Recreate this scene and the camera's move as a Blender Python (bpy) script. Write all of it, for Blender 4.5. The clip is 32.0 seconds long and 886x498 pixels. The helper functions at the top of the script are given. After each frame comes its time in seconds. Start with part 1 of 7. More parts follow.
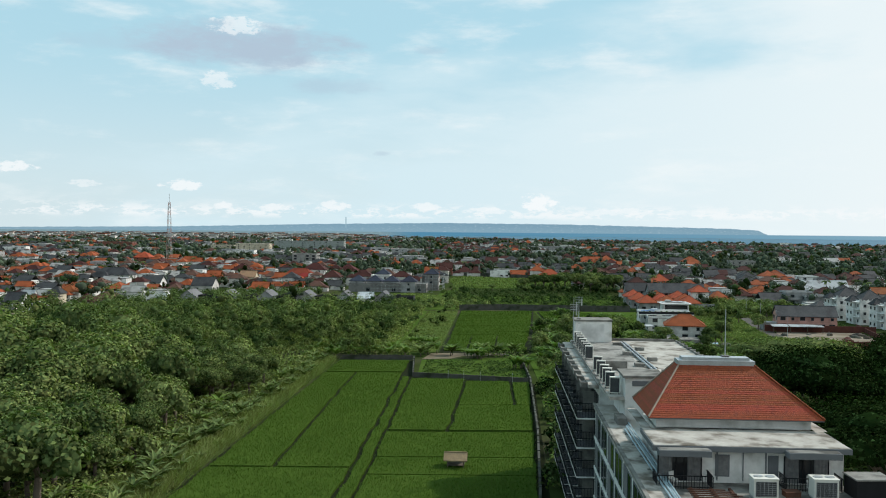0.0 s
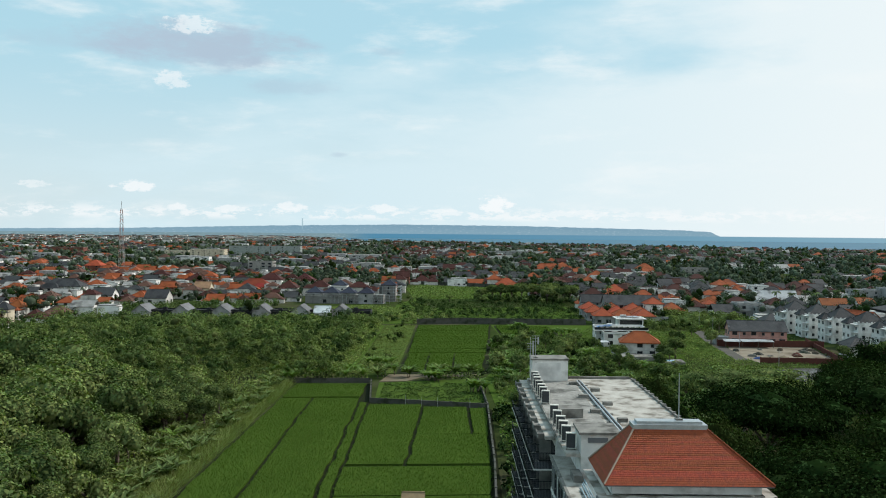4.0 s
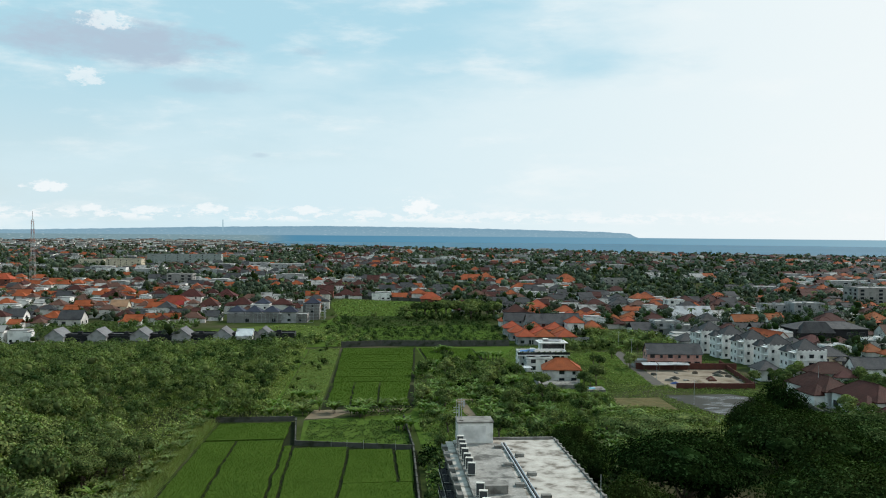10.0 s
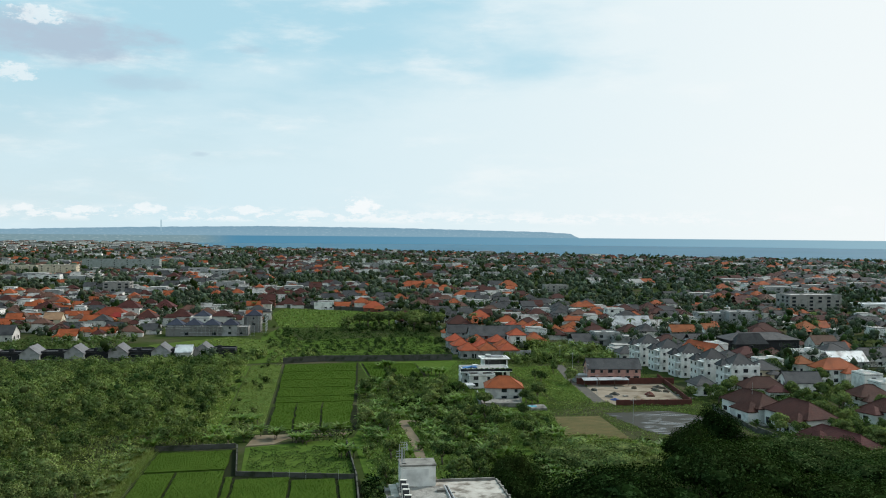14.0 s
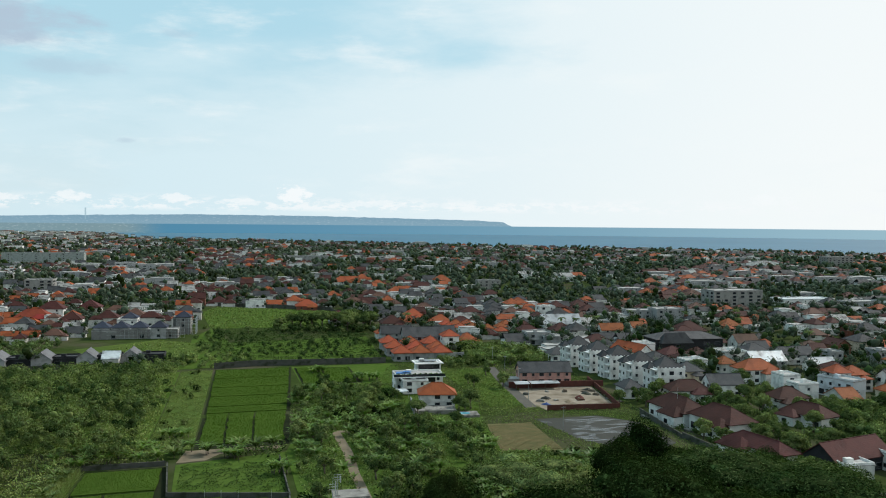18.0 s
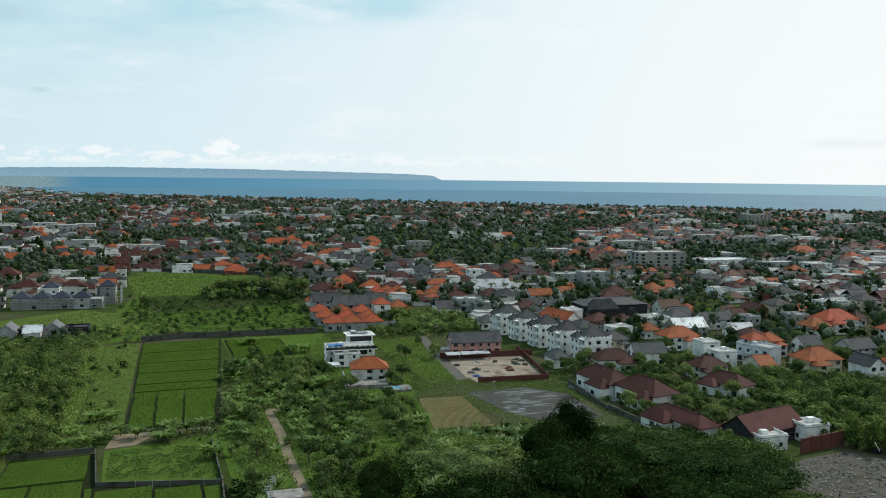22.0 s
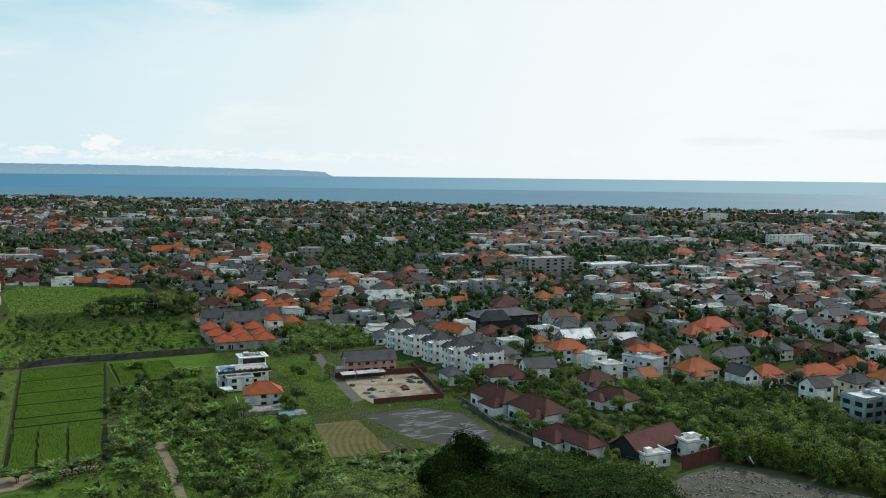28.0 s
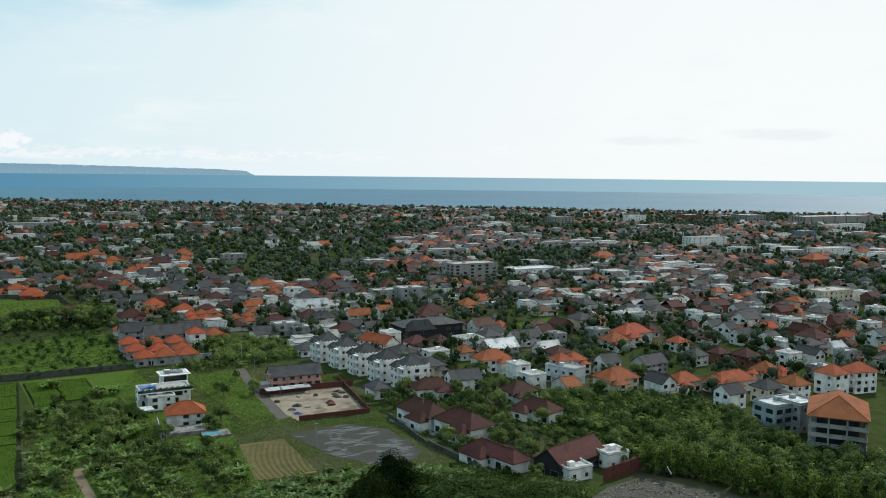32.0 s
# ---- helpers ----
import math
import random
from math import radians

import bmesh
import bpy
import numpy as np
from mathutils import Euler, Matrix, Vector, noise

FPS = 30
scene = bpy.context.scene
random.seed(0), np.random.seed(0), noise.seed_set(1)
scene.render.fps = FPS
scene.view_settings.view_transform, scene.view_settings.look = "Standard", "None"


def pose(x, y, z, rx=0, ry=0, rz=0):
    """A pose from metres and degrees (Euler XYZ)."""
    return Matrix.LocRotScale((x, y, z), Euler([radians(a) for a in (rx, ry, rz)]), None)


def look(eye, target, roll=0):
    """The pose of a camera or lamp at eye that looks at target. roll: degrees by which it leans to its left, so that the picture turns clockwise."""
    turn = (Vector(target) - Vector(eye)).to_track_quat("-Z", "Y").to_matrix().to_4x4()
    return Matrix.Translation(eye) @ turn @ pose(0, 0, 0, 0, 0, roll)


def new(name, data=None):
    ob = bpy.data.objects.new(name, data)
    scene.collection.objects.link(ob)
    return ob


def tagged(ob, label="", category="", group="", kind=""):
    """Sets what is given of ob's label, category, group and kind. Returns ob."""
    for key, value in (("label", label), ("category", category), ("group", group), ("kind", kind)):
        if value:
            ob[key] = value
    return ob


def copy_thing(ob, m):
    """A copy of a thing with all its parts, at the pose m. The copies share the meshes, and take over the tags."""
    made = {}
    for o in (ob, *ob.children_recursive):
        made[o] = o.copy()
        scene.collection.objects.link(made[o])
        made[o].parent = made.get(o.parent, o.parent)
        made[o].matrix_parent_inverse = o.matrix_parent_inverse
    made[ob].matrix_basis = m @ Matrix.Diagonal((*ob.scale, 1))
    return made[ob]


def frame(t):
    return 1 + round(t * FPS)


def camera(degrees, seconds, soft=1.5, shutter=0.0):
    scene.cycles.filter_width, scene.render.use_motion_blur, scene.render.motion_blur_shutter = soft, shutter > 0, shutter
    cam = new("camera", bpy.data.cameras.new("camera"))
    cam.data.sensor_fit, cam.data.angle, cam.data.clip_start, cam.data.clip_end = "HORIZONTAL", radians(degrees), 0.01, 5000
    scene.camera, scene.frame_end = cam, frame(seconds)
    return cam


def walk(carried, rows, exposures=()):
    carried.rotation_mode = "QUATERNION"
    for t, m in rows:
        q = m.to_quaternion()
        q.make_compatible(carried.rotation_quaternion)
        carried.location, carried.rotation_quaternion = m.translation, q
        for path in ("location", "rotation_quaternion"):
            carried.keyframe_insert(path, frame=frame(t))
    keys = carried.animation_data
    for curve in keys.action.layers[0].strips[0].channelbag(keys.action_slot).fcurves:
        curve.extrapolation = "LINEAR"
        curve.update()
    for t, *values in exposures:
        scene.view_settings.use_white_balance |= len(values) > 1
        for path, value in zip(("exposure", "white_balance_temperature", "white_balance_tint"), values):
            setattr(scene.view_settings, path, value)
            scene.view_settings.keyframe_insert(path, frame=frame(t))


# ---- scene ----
cam = camera(54.2, 32.0, soft=1.0)
# seconds, x, y, z, yaw, pitch, roll: a slow climb on the spot while turning right
PATH = [
    (0, 0.00, 0.00, 35.97, -0.000, -1.348, 0.47),
    (1, 0.04, 0.13, 37.18, -0.730, -1.285, 0.47),
    (2, 0.02, 0.17, 38.58, -1.406, -1.286, 0.47),
    (3, 0.02, 0.22, 40.05, -2.092, -1.240, 0.47),
    (3.5, 0.01, 0.21, 40.85, -2.455, -1.231, 0.47),
    (5.5, -0.15, -0.21, 44.17, -3.940, -1.186, 0.47),
    (6, -0.17, -0.32, 45.03, -4.333, -1.174, 0.47),
    (7, -0.26, -0.48, 46.73, -5.230, -1.166, 0.47),
    (8, -0.37, -0.59, 48.34, -6.122, -1.119, 0.47),
    (9, -0.43, -0.68, 49.83, -6.997, -1.086, 0.47),
    (10, -0.59, -0.76, 51.33, -7.868, -1.080, 0.47),
    (11, -0.63, -0.83, 52.94, -8.710, -1.058, 0.47),
    (12, -0.64, -0.88, 54.63, -9.674, -1.037, 0.47),
    (13, -0.67, -0.96, 56.27, -10.658, -1.040, 0.47),
    (14, -0.62, -1.08, 58.02, -11.631, -1.038, 0.47),
    (14.5, -0.66, -1.18, 58.85, -12.177, -1.020, 0.47),
    (16.5, -0.82, -1.65, 62.41, -14.352, -0.986, 0.47),
    (17, -0.81, -1.76, 63.26, -14.896, -1.052, 0.47),
    (17.5, -0.78, -1.79, 64.08, -15.458, -1.349, 0.49),
    (18, -0.77, -1.78, 64.92, -16.031, -1.766, 0.50),
    (18.5, -0.80, -1.69, 65.82, -16.600, -2.198, 0.52),
    (19, -0.83, -1.58, 66.77, -17.160, -2.676, 0.53),
    (19.5, -0.85, -1.53, 67.77, -17.733, -3.164, 0.55),
    (20, -0.92, -1.52, 68.84, -18.302, -3.637, 0.57),
    (20.5, -1.03, -1.54, 69.87, -18.882, -4.111, 0.58),
    (21, -1.13, -1.56, 70.84, -19.463, -4.576, 0.60),
    (21.5, -1.24, -1.58, 71.73, -20.044, -4.749, 0.60),
    (22, -1.34, -1.59, 72.50, -20.653, -4.792, 0.60),
    (23, -1.48, -1.58, 73.97, -21.848, -4.848, 0.60),
    (24, -1.56, -1.63, 75.53, -22.953, -4.901, 0.60),
    (25, -1.69, -1.74, 77.14, -24.161, -4.948, 0.60),
    (25.5, -1.78, -1.81, 77.94, -24.740, -4.955, 0.60),
    (27.5, -2.17, -2.08, 81.04, -27.157, -4.977, 0.60),
    (28, -2.28, -2.11, 81.79, -27.782, -4.961, 0.60),
    (29, -2.50, -2.18, 83.23, -29.057, -4.946, 0.60),
    (30, -2.67, -2.34, 84.67, -30.311, -4.964, 0.60),
    (31, -2.73, -2.52, 86.16, -31.526, -4.967, 0.60),
    (32, -2.72, -2.68, 87.77, -32.772, -4.979, 0.60),
]
walk(cam, [(t, pose(x, y, z, 90 + pitch, -roll, yaw)) for t, x, y, z, yaw, pitch, roll in PATH])

# ---------------------------------------------------------------- world, sun
SUN_AZ, SUN_EL = 62.0, 42.0
scene.view_settings.exposure = 0.0


def build_world():
    world = bpy.data.worlds.new("sky")
    world.use_nodes = True
    scene.world = world
    nt = world.node_tree
    nt.nodes.clear()
    N, K = nt.nodes.new, nt.links.new

    def plug(sock, v):
        if isinstance(v, (int, float)):
            sock.default_value = v
        elif isinstance(v, tuple):
            sock.default_value = (*v, 1.0)
        else:
            K(v, sock)

    def m(op, a, b=0.0, c=None, clamp=False):
        n = N("ShaderNodeMath")
        n.operation, n.use_clamp = op, clamp
        plug(n.inputs[0], a)
        plug(n.inputs[1], b)
        if c is not None:
            plug(n.inputs[2], c)
        return n.outputs[0]

    def step(v, lo, hi):
        n = N("ShaderNodeMapRange")
        n.interpolation_type = "SMOOTHSTEP"
        plug(n.inputs[0], v)
        n.inputs[1].default_value, n.inputs[2].default_value = lo, hi
        return n.outputs[0]

    def mix(f, a, b):
        n = N("ShaderNodeMix")
        n.data_type = "RGBA"
        plug(n.inputs[0], f)
        plug(n.inputs[6], a)
        plug(n.inputs[7], b)
        return n.outputs[2]

    def clouds(sx, sy, scale, detail, off=0.0, rough=0.55):
        c = N("ShaderNodeCombineXYZ")
        plug(c.inputs[0], m("MULTIPLY", az, sx))
        plug(c.inputs[1], m("MULTIPLY", el, sy))
        c.inputs[2].default_value = off
        n = N("ShaderNodeTexNoise")
        K(c.outputs[0], n.inputs["Vector"])
        n.inputs["Scale"].default_value, n.inputs["Detail"].default_value = scale, detail
        n.inputs["Roughness"].default_value = rough
        return n.outputs[0]

    tc = N("ShaderNodeTexCoord")
    sep = N("ShaderNodeSeparateXYZ")
    K(tc.outputs["Generated"], sep.inputs[0])
    deg = 180 / math.pi
    az = m("MULTIPLY", m("ARCTAN2", sep.outputs[0], sep.outputs[1]), deg)
    el = m("MULTIPLY", m("ARCSINE", sep.outputs[2]), deg)

    sky = N("ShaderNodeTexSky")
    sky.sky_type, sky.sun_disc = "NISHITA", False
    sky.sun_elevation, sky.sun_rotation = radians(SUN_EL), radians(SUN_AZ)
    sky.air_density, sky.dust_density, sky.ozone_density = 1.0, 1.5, 1.5
    sc = N("ShaderNodeVectorMath")
    sc.operation = "SCALE"
    K(sky.outputs[0], sc.inputs[0])
    sc.inputs["Scale"].default_value = 0.09
    clear = mix(0.88, sc.outputs[0], mix(step(el, -1.0, 13.0), (0.715, 0.858, 0.908), (0.465, 0.745, 0.865)))
    # thin white veil below a slanting edge, thickest towards the sun
    soft_n = m("SUBTRACT", clouds(0.05, 0.16, 1.0, 6.0, 3.1), 0.5)
    line = m("SUBTRACT", m("ADD", m("MULTIPLY", az, 0.36), 8.4), el)
    veil = step(m("ADD", line, m("MULTIPLY", soft_n, 26.0)), -3.0, 5.0)
    col = mix(m("MULTIPLY", veil, 0.9), clear, mix(step(az, -10.0, 50.0), (0.66, 0.835, 0.905), (0.955, 0.98, 0.978)))
    streak = step(clouds(0.10, 0.35, 1.3, 6.0, 8.0, 0.6), 0.50, 0.80)
    col = mix(m("MULTIPLY", streak, 0.7), col, (0.88, 0.94, 0.955))
    # grey-violet heaps above the land side
    edge = m("MULTIPLY", m("SUBTRACT", clouds(0.22, 0.6, 1.5, 7.0, 1.0, 0.62), 0.5), 3.0)
    for a, e, sa, se, dark in ((-13.0, 11.5, 7.4, 1.6, 1.0), (-7.4, 9.2, 3.0, 0.6, 0.4), (-4.6, 15.6, 6.0, 1.0, 0.7),
                               (-21.0, 11.2, 3.4, 0.6, 0.3), (-0.8, 11.6, 1.2, 0.35, 0.35), (-4.0, 4.9, 0.7, 0.2, 0.4), (46.0, 2.2, 3.4, 0.35, 0.14), (54.0, 2.6, 3.8, 0.4, 0.16)):
        g = m("ADD", m("POWER", m("DIVIDE", m("SUBTRACT", az, a), sa), 2.0), m("POWER", m("DIVIDE", m("SUBTRACT", el, e), se), 2.0))
        f = step(m("ADD", m("SUBTRACT", 1.0, g), edge), -0.3, 1.15)
        col = mix(m("MULTIPLY", f, dark), col, (0.45, 0.57, 0.69))
    # small bright heaps
    fine = m("MULTIPLY", m("SUBTRACT", clouds(0.8, 1.5, 1.6, 8.0, 5.0, 0.66), 0.5), 4.5)
    for a, e, sa, se, k in ((-13.4, 12.7, 1.9, 0.6, 0.6), (-14.6, 9.3, 1.3, 0.6, 0.55), (-26.4, 3.5, 1.5, 0.35, 0.8), (-16.8, 2.6, 1.3, 0.42, 0.8), (-22.5, 2.6, 1.0, 0.25, 0.5),
                            (6.3, 1.7, 1.2, 0.65, 0.9), (-7.4, 1.45, 1.4, 0.38, 0.7), (-1.2, 1.4, 1.0, 0.36, 0.7), (-11.0, 1.25, 1.4, 0.3, 0.7), (-14.0, 1.35, 1.0, 0.3, 0.7),
                            (2.8, 1.2, 1.6, 0.25, 0.6), (11.5, 1.15, 3.0, 0.28, 0.5), (16.0, 1.1, 1.6, 0.22, 0.4), (36.5, 1.5, 1.6, 0.35, 0.5)):
        g = m("ADD", m("POWER", m("DIVIDE", m("SUBTRACT", az, a), sa), 2.0), m("POWER", m("DIVIDE", m("SUBTRACT", el, e), se), 2.0))
        f = step(m("ADD", m("SUBTRACT", 1.0, g), fine), 0.05, 0.8)
        col = mix(m("MULTIPLY", f, k), col, (0.93, 0.965, 0.98))
    row = m("MULTIPLY", step(clouds(0.6, 1.5, 1.5, 7.0, 11.0, 0.66), 0.46, 0.58), m("MULTIPLY", step(el, 0.5, 0.9), m("SUBTRACT", 1.0, step(el, 1.0, 1.8))))
    col = mix(m("MULTIPLY", row, 0.8), col, (0.91, 0.95, 0.965))
    # the hazy headland on the horizon: its height in degrees along the azimuth
    ramp = N("ShaderNodeValToRGB")
    plug(ramp.inputs[0], m("DIVIDE", m("ADD", az, 40.0), 80.0))
    cr = ramp.color_ramp
    for i, (a, h) in enumerate(((-40, 0.05), (-27, 0.12), (-17, 0.24), (-8, 0.47), (0, 0.60), (8, 0.56), (18.3, 0.36), (20.0, 0.26), (20.5, 0.0))):
        if i == 0:
            cr.elements.remove(cr.elements[1])
            cr.elements[0].position, cr.elements[0].color = 0.0, (h, h, h, 1)
        else:
            cr.elements.new((a + 40) / 80).color = (h, h, h, 1)
    low = m("SUBTRACT", m("ADD", ramp.outputs[0], m("MULTIPLY", m("SUBTRACT", clouds(1.5, 0.0, 1.0, 4.0, 2.0), 0.5), 0.12)), 0.22)
    on = m("MULTIPLY", step(m("SUBTRACT", low, el), -0.02, 0.03), step(ramp.outputs[0], 0.005, 0.05))
    towns = step(clouds(2.2, 9.0, 2.0, 3.0, 7.0), 0.55, 0.70)
    # distance haze is painted into the land colour
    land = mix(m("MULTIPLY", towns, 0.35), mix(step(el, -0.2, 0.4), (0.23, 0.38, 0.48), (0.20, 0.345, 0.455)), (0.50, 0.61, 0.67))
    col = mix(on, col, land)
    tower = m("MULTIPLY", m("LESS_THAN", m("ABSOLUTE", m("SUBTRACT", az, -6.4)), 0.045), m("MULTIPLY", m("LESS_THAN", el, 0.72), m("GREATER_THAN", el, 0.0)))
    col = mix(m("MULTIPLY", tower, 0.7), col, (0.30, 0.46, 0.54))
    # the sea goes on below the horizon, haze and sun glare painted into its colour
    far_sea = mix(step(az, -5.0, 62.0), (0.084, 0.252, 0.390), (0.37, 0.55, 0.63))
    # left of the bay a hazed land tone replaces the water
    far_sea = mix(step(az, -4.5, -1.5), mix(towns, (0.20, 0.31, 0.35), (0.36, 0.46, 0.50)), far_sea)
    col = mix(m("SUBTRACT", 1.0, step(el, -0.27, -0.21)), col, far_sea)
    bg = N("ShaderNodeBackground")
    K(col, bg.inputs[0])
    bg.inputs[1].default_value = 1.0
    out = N("ShaderNodeOutputWorld")
    K(bg.outputs[0], out.inputs[0])


build_world()
lamp = bpy.data.lights.new("sun", "SUN")
lamp.energy, lamp.angle, lamp.color = 3.6, radians(1.5), (1.0, 0.95, 0.885)
sun = new("sun", lamp)
sun.matrix_world = look((300 * math.sin(radians(SUN_AZ)), 300 * math.cos(radians(SUN_AZ)), 300 * math.tan(radians(SUN_EL))), (0, 0, 0))

# ---------------------------------------------------------------- materials
MATS = {}


def material(name, color, rough=0.8, second=None, scale=1.0, spread=0.5, bump=0.0, bump_scale=8.0, island=0.0, obj=0.0, tiles=0.0,
             metal=0.0, spec=0.12, stains=None, stain_scale=0.3, thin=0.0, coord="Object", courses=0.0):
    """Base colour with two scales of noise, optional change per leaf (island) or per object (obj), tile courses and stains."""
    if name in MATS:
        return MATS[name]
    mat = bpy.data.materials.new(name)
    mat.use_nodes = True
    nt = mat.node_tree
    N, K = nt.nodes.new, nt.links.new
    p = nt.nodes["Principled BSDF"]
    p.inputs["Roughness"].default_value, p.inputs["Metallic"].default_value = rough, metal
    p.inputs["Specular IOR Level"].default_value = spec
    tc = N("ShaderNodeTexCoord")
    vec = tc.outputs[coord]

    def noise_tex(sc, detail=4.0):
        n = N("ShaderNodeTexNoise")
        K(vec, n.inputs["Vector"])
        n.inputs["Scale"].default_value, n.inputs["Detail"].default_value = sc, detail
        return n.outputs[0]

    def rng(v, a, b, lo=0.3, hi=0.7):
        n = N("ShaderNodeMapRange")
        K(v, n.inputs[0])
        n.inputs[1].default_value, n.inputs[2].default_value, n.inputs[3].default_value, n.inputs[4].default_value = lo, hi, a, b
        return n.outputs[0]

    def mixer(f, a, b, kind="MIX"):
        n = N("ShaderNodeMix")
        n.data_type, n.blend_type = "RGBA", kind
        for s, v in ((n.inputs[0], f), (n.inputs[6], a), (n.inputs[7], b)):
            if isinstance(v, (int, float)):
                s.default_value = v
            elif isinstance(v, tuple):
                s.default_value = (*v, 1)
            else:
                K(v, s)
        return n.outputs[2]

    second = second or tuple(c * 0.7 for c in color)
    col = mixer(rng(noise_tex(scale), 0, 1), color, second)
    col = mixer(rng(noise_tex(scale * 7.3, 3.0), 0, spread), col, tuple(c * 0.62 for c in color))
    if stains:
        col = mixer(rng(noise_tex(stain_scale, 6.0), 0, 0.85, 0.5, 0.66), col, stains)
    if island:
        g = N("ShaderNodeNewGeometry")
        h = N("ShaderNodeHueSaturation")
        K(col, h.inputs["Color"])
        K(rng(g.outputs["Random Per Island"], 1 - island, 1 + island, 0, 1), h.inputs["Value"])
        K(rng(g.outputs["Random Per Island"], 0.485, 0.52, 0, 1), h.inputs["Hue"])
        col = h.outputs[0]
    if obj:
        o = N("ShaderNodeObjectInfo")
        h = N("ShaderNodeHueSaturation")
        K(col, h.inputs["Color"])
        K(rng(o.outputs["Random"], 1 - obj, 1 + obj, 0, 1), h.inputs["Value"])
        K(rng(o.outputs["Random"], 0.5 + obj * 0.05, 0.5 - obj * 0.05, 0, 1), h.inputs["Hue"])
        col = h.outputs[0]
    height = None
    if courses:
        sepx = N("ShaderNodeSeparateXYZ")
        K(vec, sepx.inputs[0])
        w = N("ShaderNodeMath")
        w.operation = "PINGPONG"
        K(sepx.outputs[2], w.inputs[0])
        w.inputs[1].default_value = courses
        col = mixer(rng(w.outputs[0], 0.35, 0.0, 0.0, courses * 0.4), col, tuple(c * 0.35 for c in color))
    if bump or tiles:
        b = N("ShaderNodeBump")
        b.inputs["Strength"].default_value, b.inputs["Distance"].default_value = max(bump, 0.3), 0.05 if not tiles else 0.04
        height = noise_tex(bump_scale)
        if tiles:
            wv = N("ShaderNodeTexWave")
            K(vec, wv.inputs["Vector"])
            wv.bands_direction = "X"
            wv.inputs["Scale"].default_value = tiles
            height = wv.outputs["Fac"]
        K(height, b.inputs["Height"])
        K(b.outputs[0], p.inputs["Normal"])
    K(col, p.inputs["Base Color"])
    if thin:
        t = N("ShaderNodeBsdfTranslucent")
        bright = mixer(1.0, col, (1.0, 1.35, 0.55), "MULTIPLY")
        K(bright, t.inputs[0])
        mx = N("ShaderNodeMixShader")
        mx.inputs[0].default_value = thin
        K(p.outputs[0], mx.inputs[1])
        K(t.outputs[0], mx.inputs[2])
        K(mx.outputs[0], nt.nodes["Material Output"].inputs[0])
    MATS[name] = mat
    return mat


def glass_material():
    mat = material("window_glass", (0.018, 0.022, 0.026), 0.12, scale=0.4, spec=0.5)
    return mat


def roof_mat(kind):
    c = {"orange": ((0.36, 0.092, 0.032), (0.24, 0.060, 0.026)), "maroon": ((0.078, 0.025, 0.020), (0.052, 0.020, 0.017)),
         "slate": ((0.050, 0.052, 0.056), (0.075, 0.074, 0.074)), "rust": ((0.085, 0.032, 0.024), (0.058, 0.024, 0.019)),
         "red": ((0.30, 0.050, 0.030), (0.19, 0.036, 0.026)), "brown": ((0.14, 0.070, 0.050), (0.10, 0.055, 0.042)),
         "ash": ((0.20, 0.20, 0.205), (0.13, 0.13, 0.135)), "tan": ((0.36, 0.22, 0.12), (0.25, 0.16, 0.10)), "metal": ((0.52, 0.55, 0.56), (0.36, 0.38, 0.39)),
         "slab": ((0.40, 0.39, 0.37), (0.24, 0.235, 0.22)), "navy": ((0.034, 0.040, 0.062), (0.050, 0.056, 0.078))}[kind]
    return material("roof_" + kind, c[0], 0.75 if kind != "metal" else 0.45, c[1], scale=0.35, spread=0.55, tiles=0 if kind == "slab" else 9.0,
                    obj=0.22, stains=(0.06, 0.055, 0.05) if kind in ("slab", "metal") else tuple(x * 0.5 for x in c[0]), stain_scale=0.22,
                    courses=0.0 if kind in ("slab", "metal") else 0.17)


def wall_mat(kind):
    c = {"white": (0.76, 0.75, 0.72), "offwhite": (0.60, 0.585, 0.55), "cream": (0.60, 0.53, 0.40), "grey": (0.34, 0.34, 0.335), "pink": (0.56, 0.31, 0.26),
         "brick": (0.21, 0.085, 0.06), "concrete": (0.29, 0.28, 0.26), "black": (0.03, 0.03, 0.033), "lightblue": (0.50, 0.54, 0.57),
         "glassy": (0.30, 0.36, 0.38), "slateblue": (0.16, 0.21, 0.26), "scaf": (0.21, 0.205, 0.195), "greygreen": (0.34, 0.37, 0.35)}[kind]
    return material("wall_" + kind, c, 0.85, tuple(x * 0.86 for x in c), scale=0.25, spread=0.18, obj=0.08, stains=tuple(x * 0.55 for x in c), stain_scale=0.35, bump=0.15, bump_scale=3)


# darker than leaves are: the crowns' shading is put into this green
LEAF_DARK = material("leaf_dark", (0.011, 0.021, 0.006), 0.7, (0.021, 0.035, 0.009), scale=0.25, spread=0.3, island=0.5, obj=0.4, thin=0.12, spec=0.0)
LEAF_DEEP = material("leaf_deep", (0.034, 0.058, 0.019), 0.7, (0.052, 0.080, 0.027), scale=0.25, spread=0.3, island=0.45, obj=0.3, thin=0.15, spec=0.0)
LEAF_MID = material("leaf_mid", (0.082, 0.116, 0.042), 0.7, (0.122, 0.156, 0.058), scale=0.25, spread=0.3, island=0.5, obj=0.4, thin=0.2, spec=0.0)
LEAF_LIGHT = material("leaf_light", (0.142, 0.180, 0.060), 0.7, (0.195, 0.225, 0.082), scale=0.25, spread=0.3, island=0.45, obj=0.3, thin=0.25, spec=0.0)
LEAF_BANANA = material("leaf_banana", (0.088, 0.152, 0.030), 0.5, (0.140, 0.200, 0.046), scale=0.3, spread=0.25, island=0.3, obj=0.25, thin=0.25, spec=0.12)
GRASS = material("grass_blades", (0.165, 0.20, 0.066), 0.7, (0.25, 0.265, 0.10), scale=0.2, spread=0.3, island=0.35, thin=0.3, coord="Object", spec=0.0)
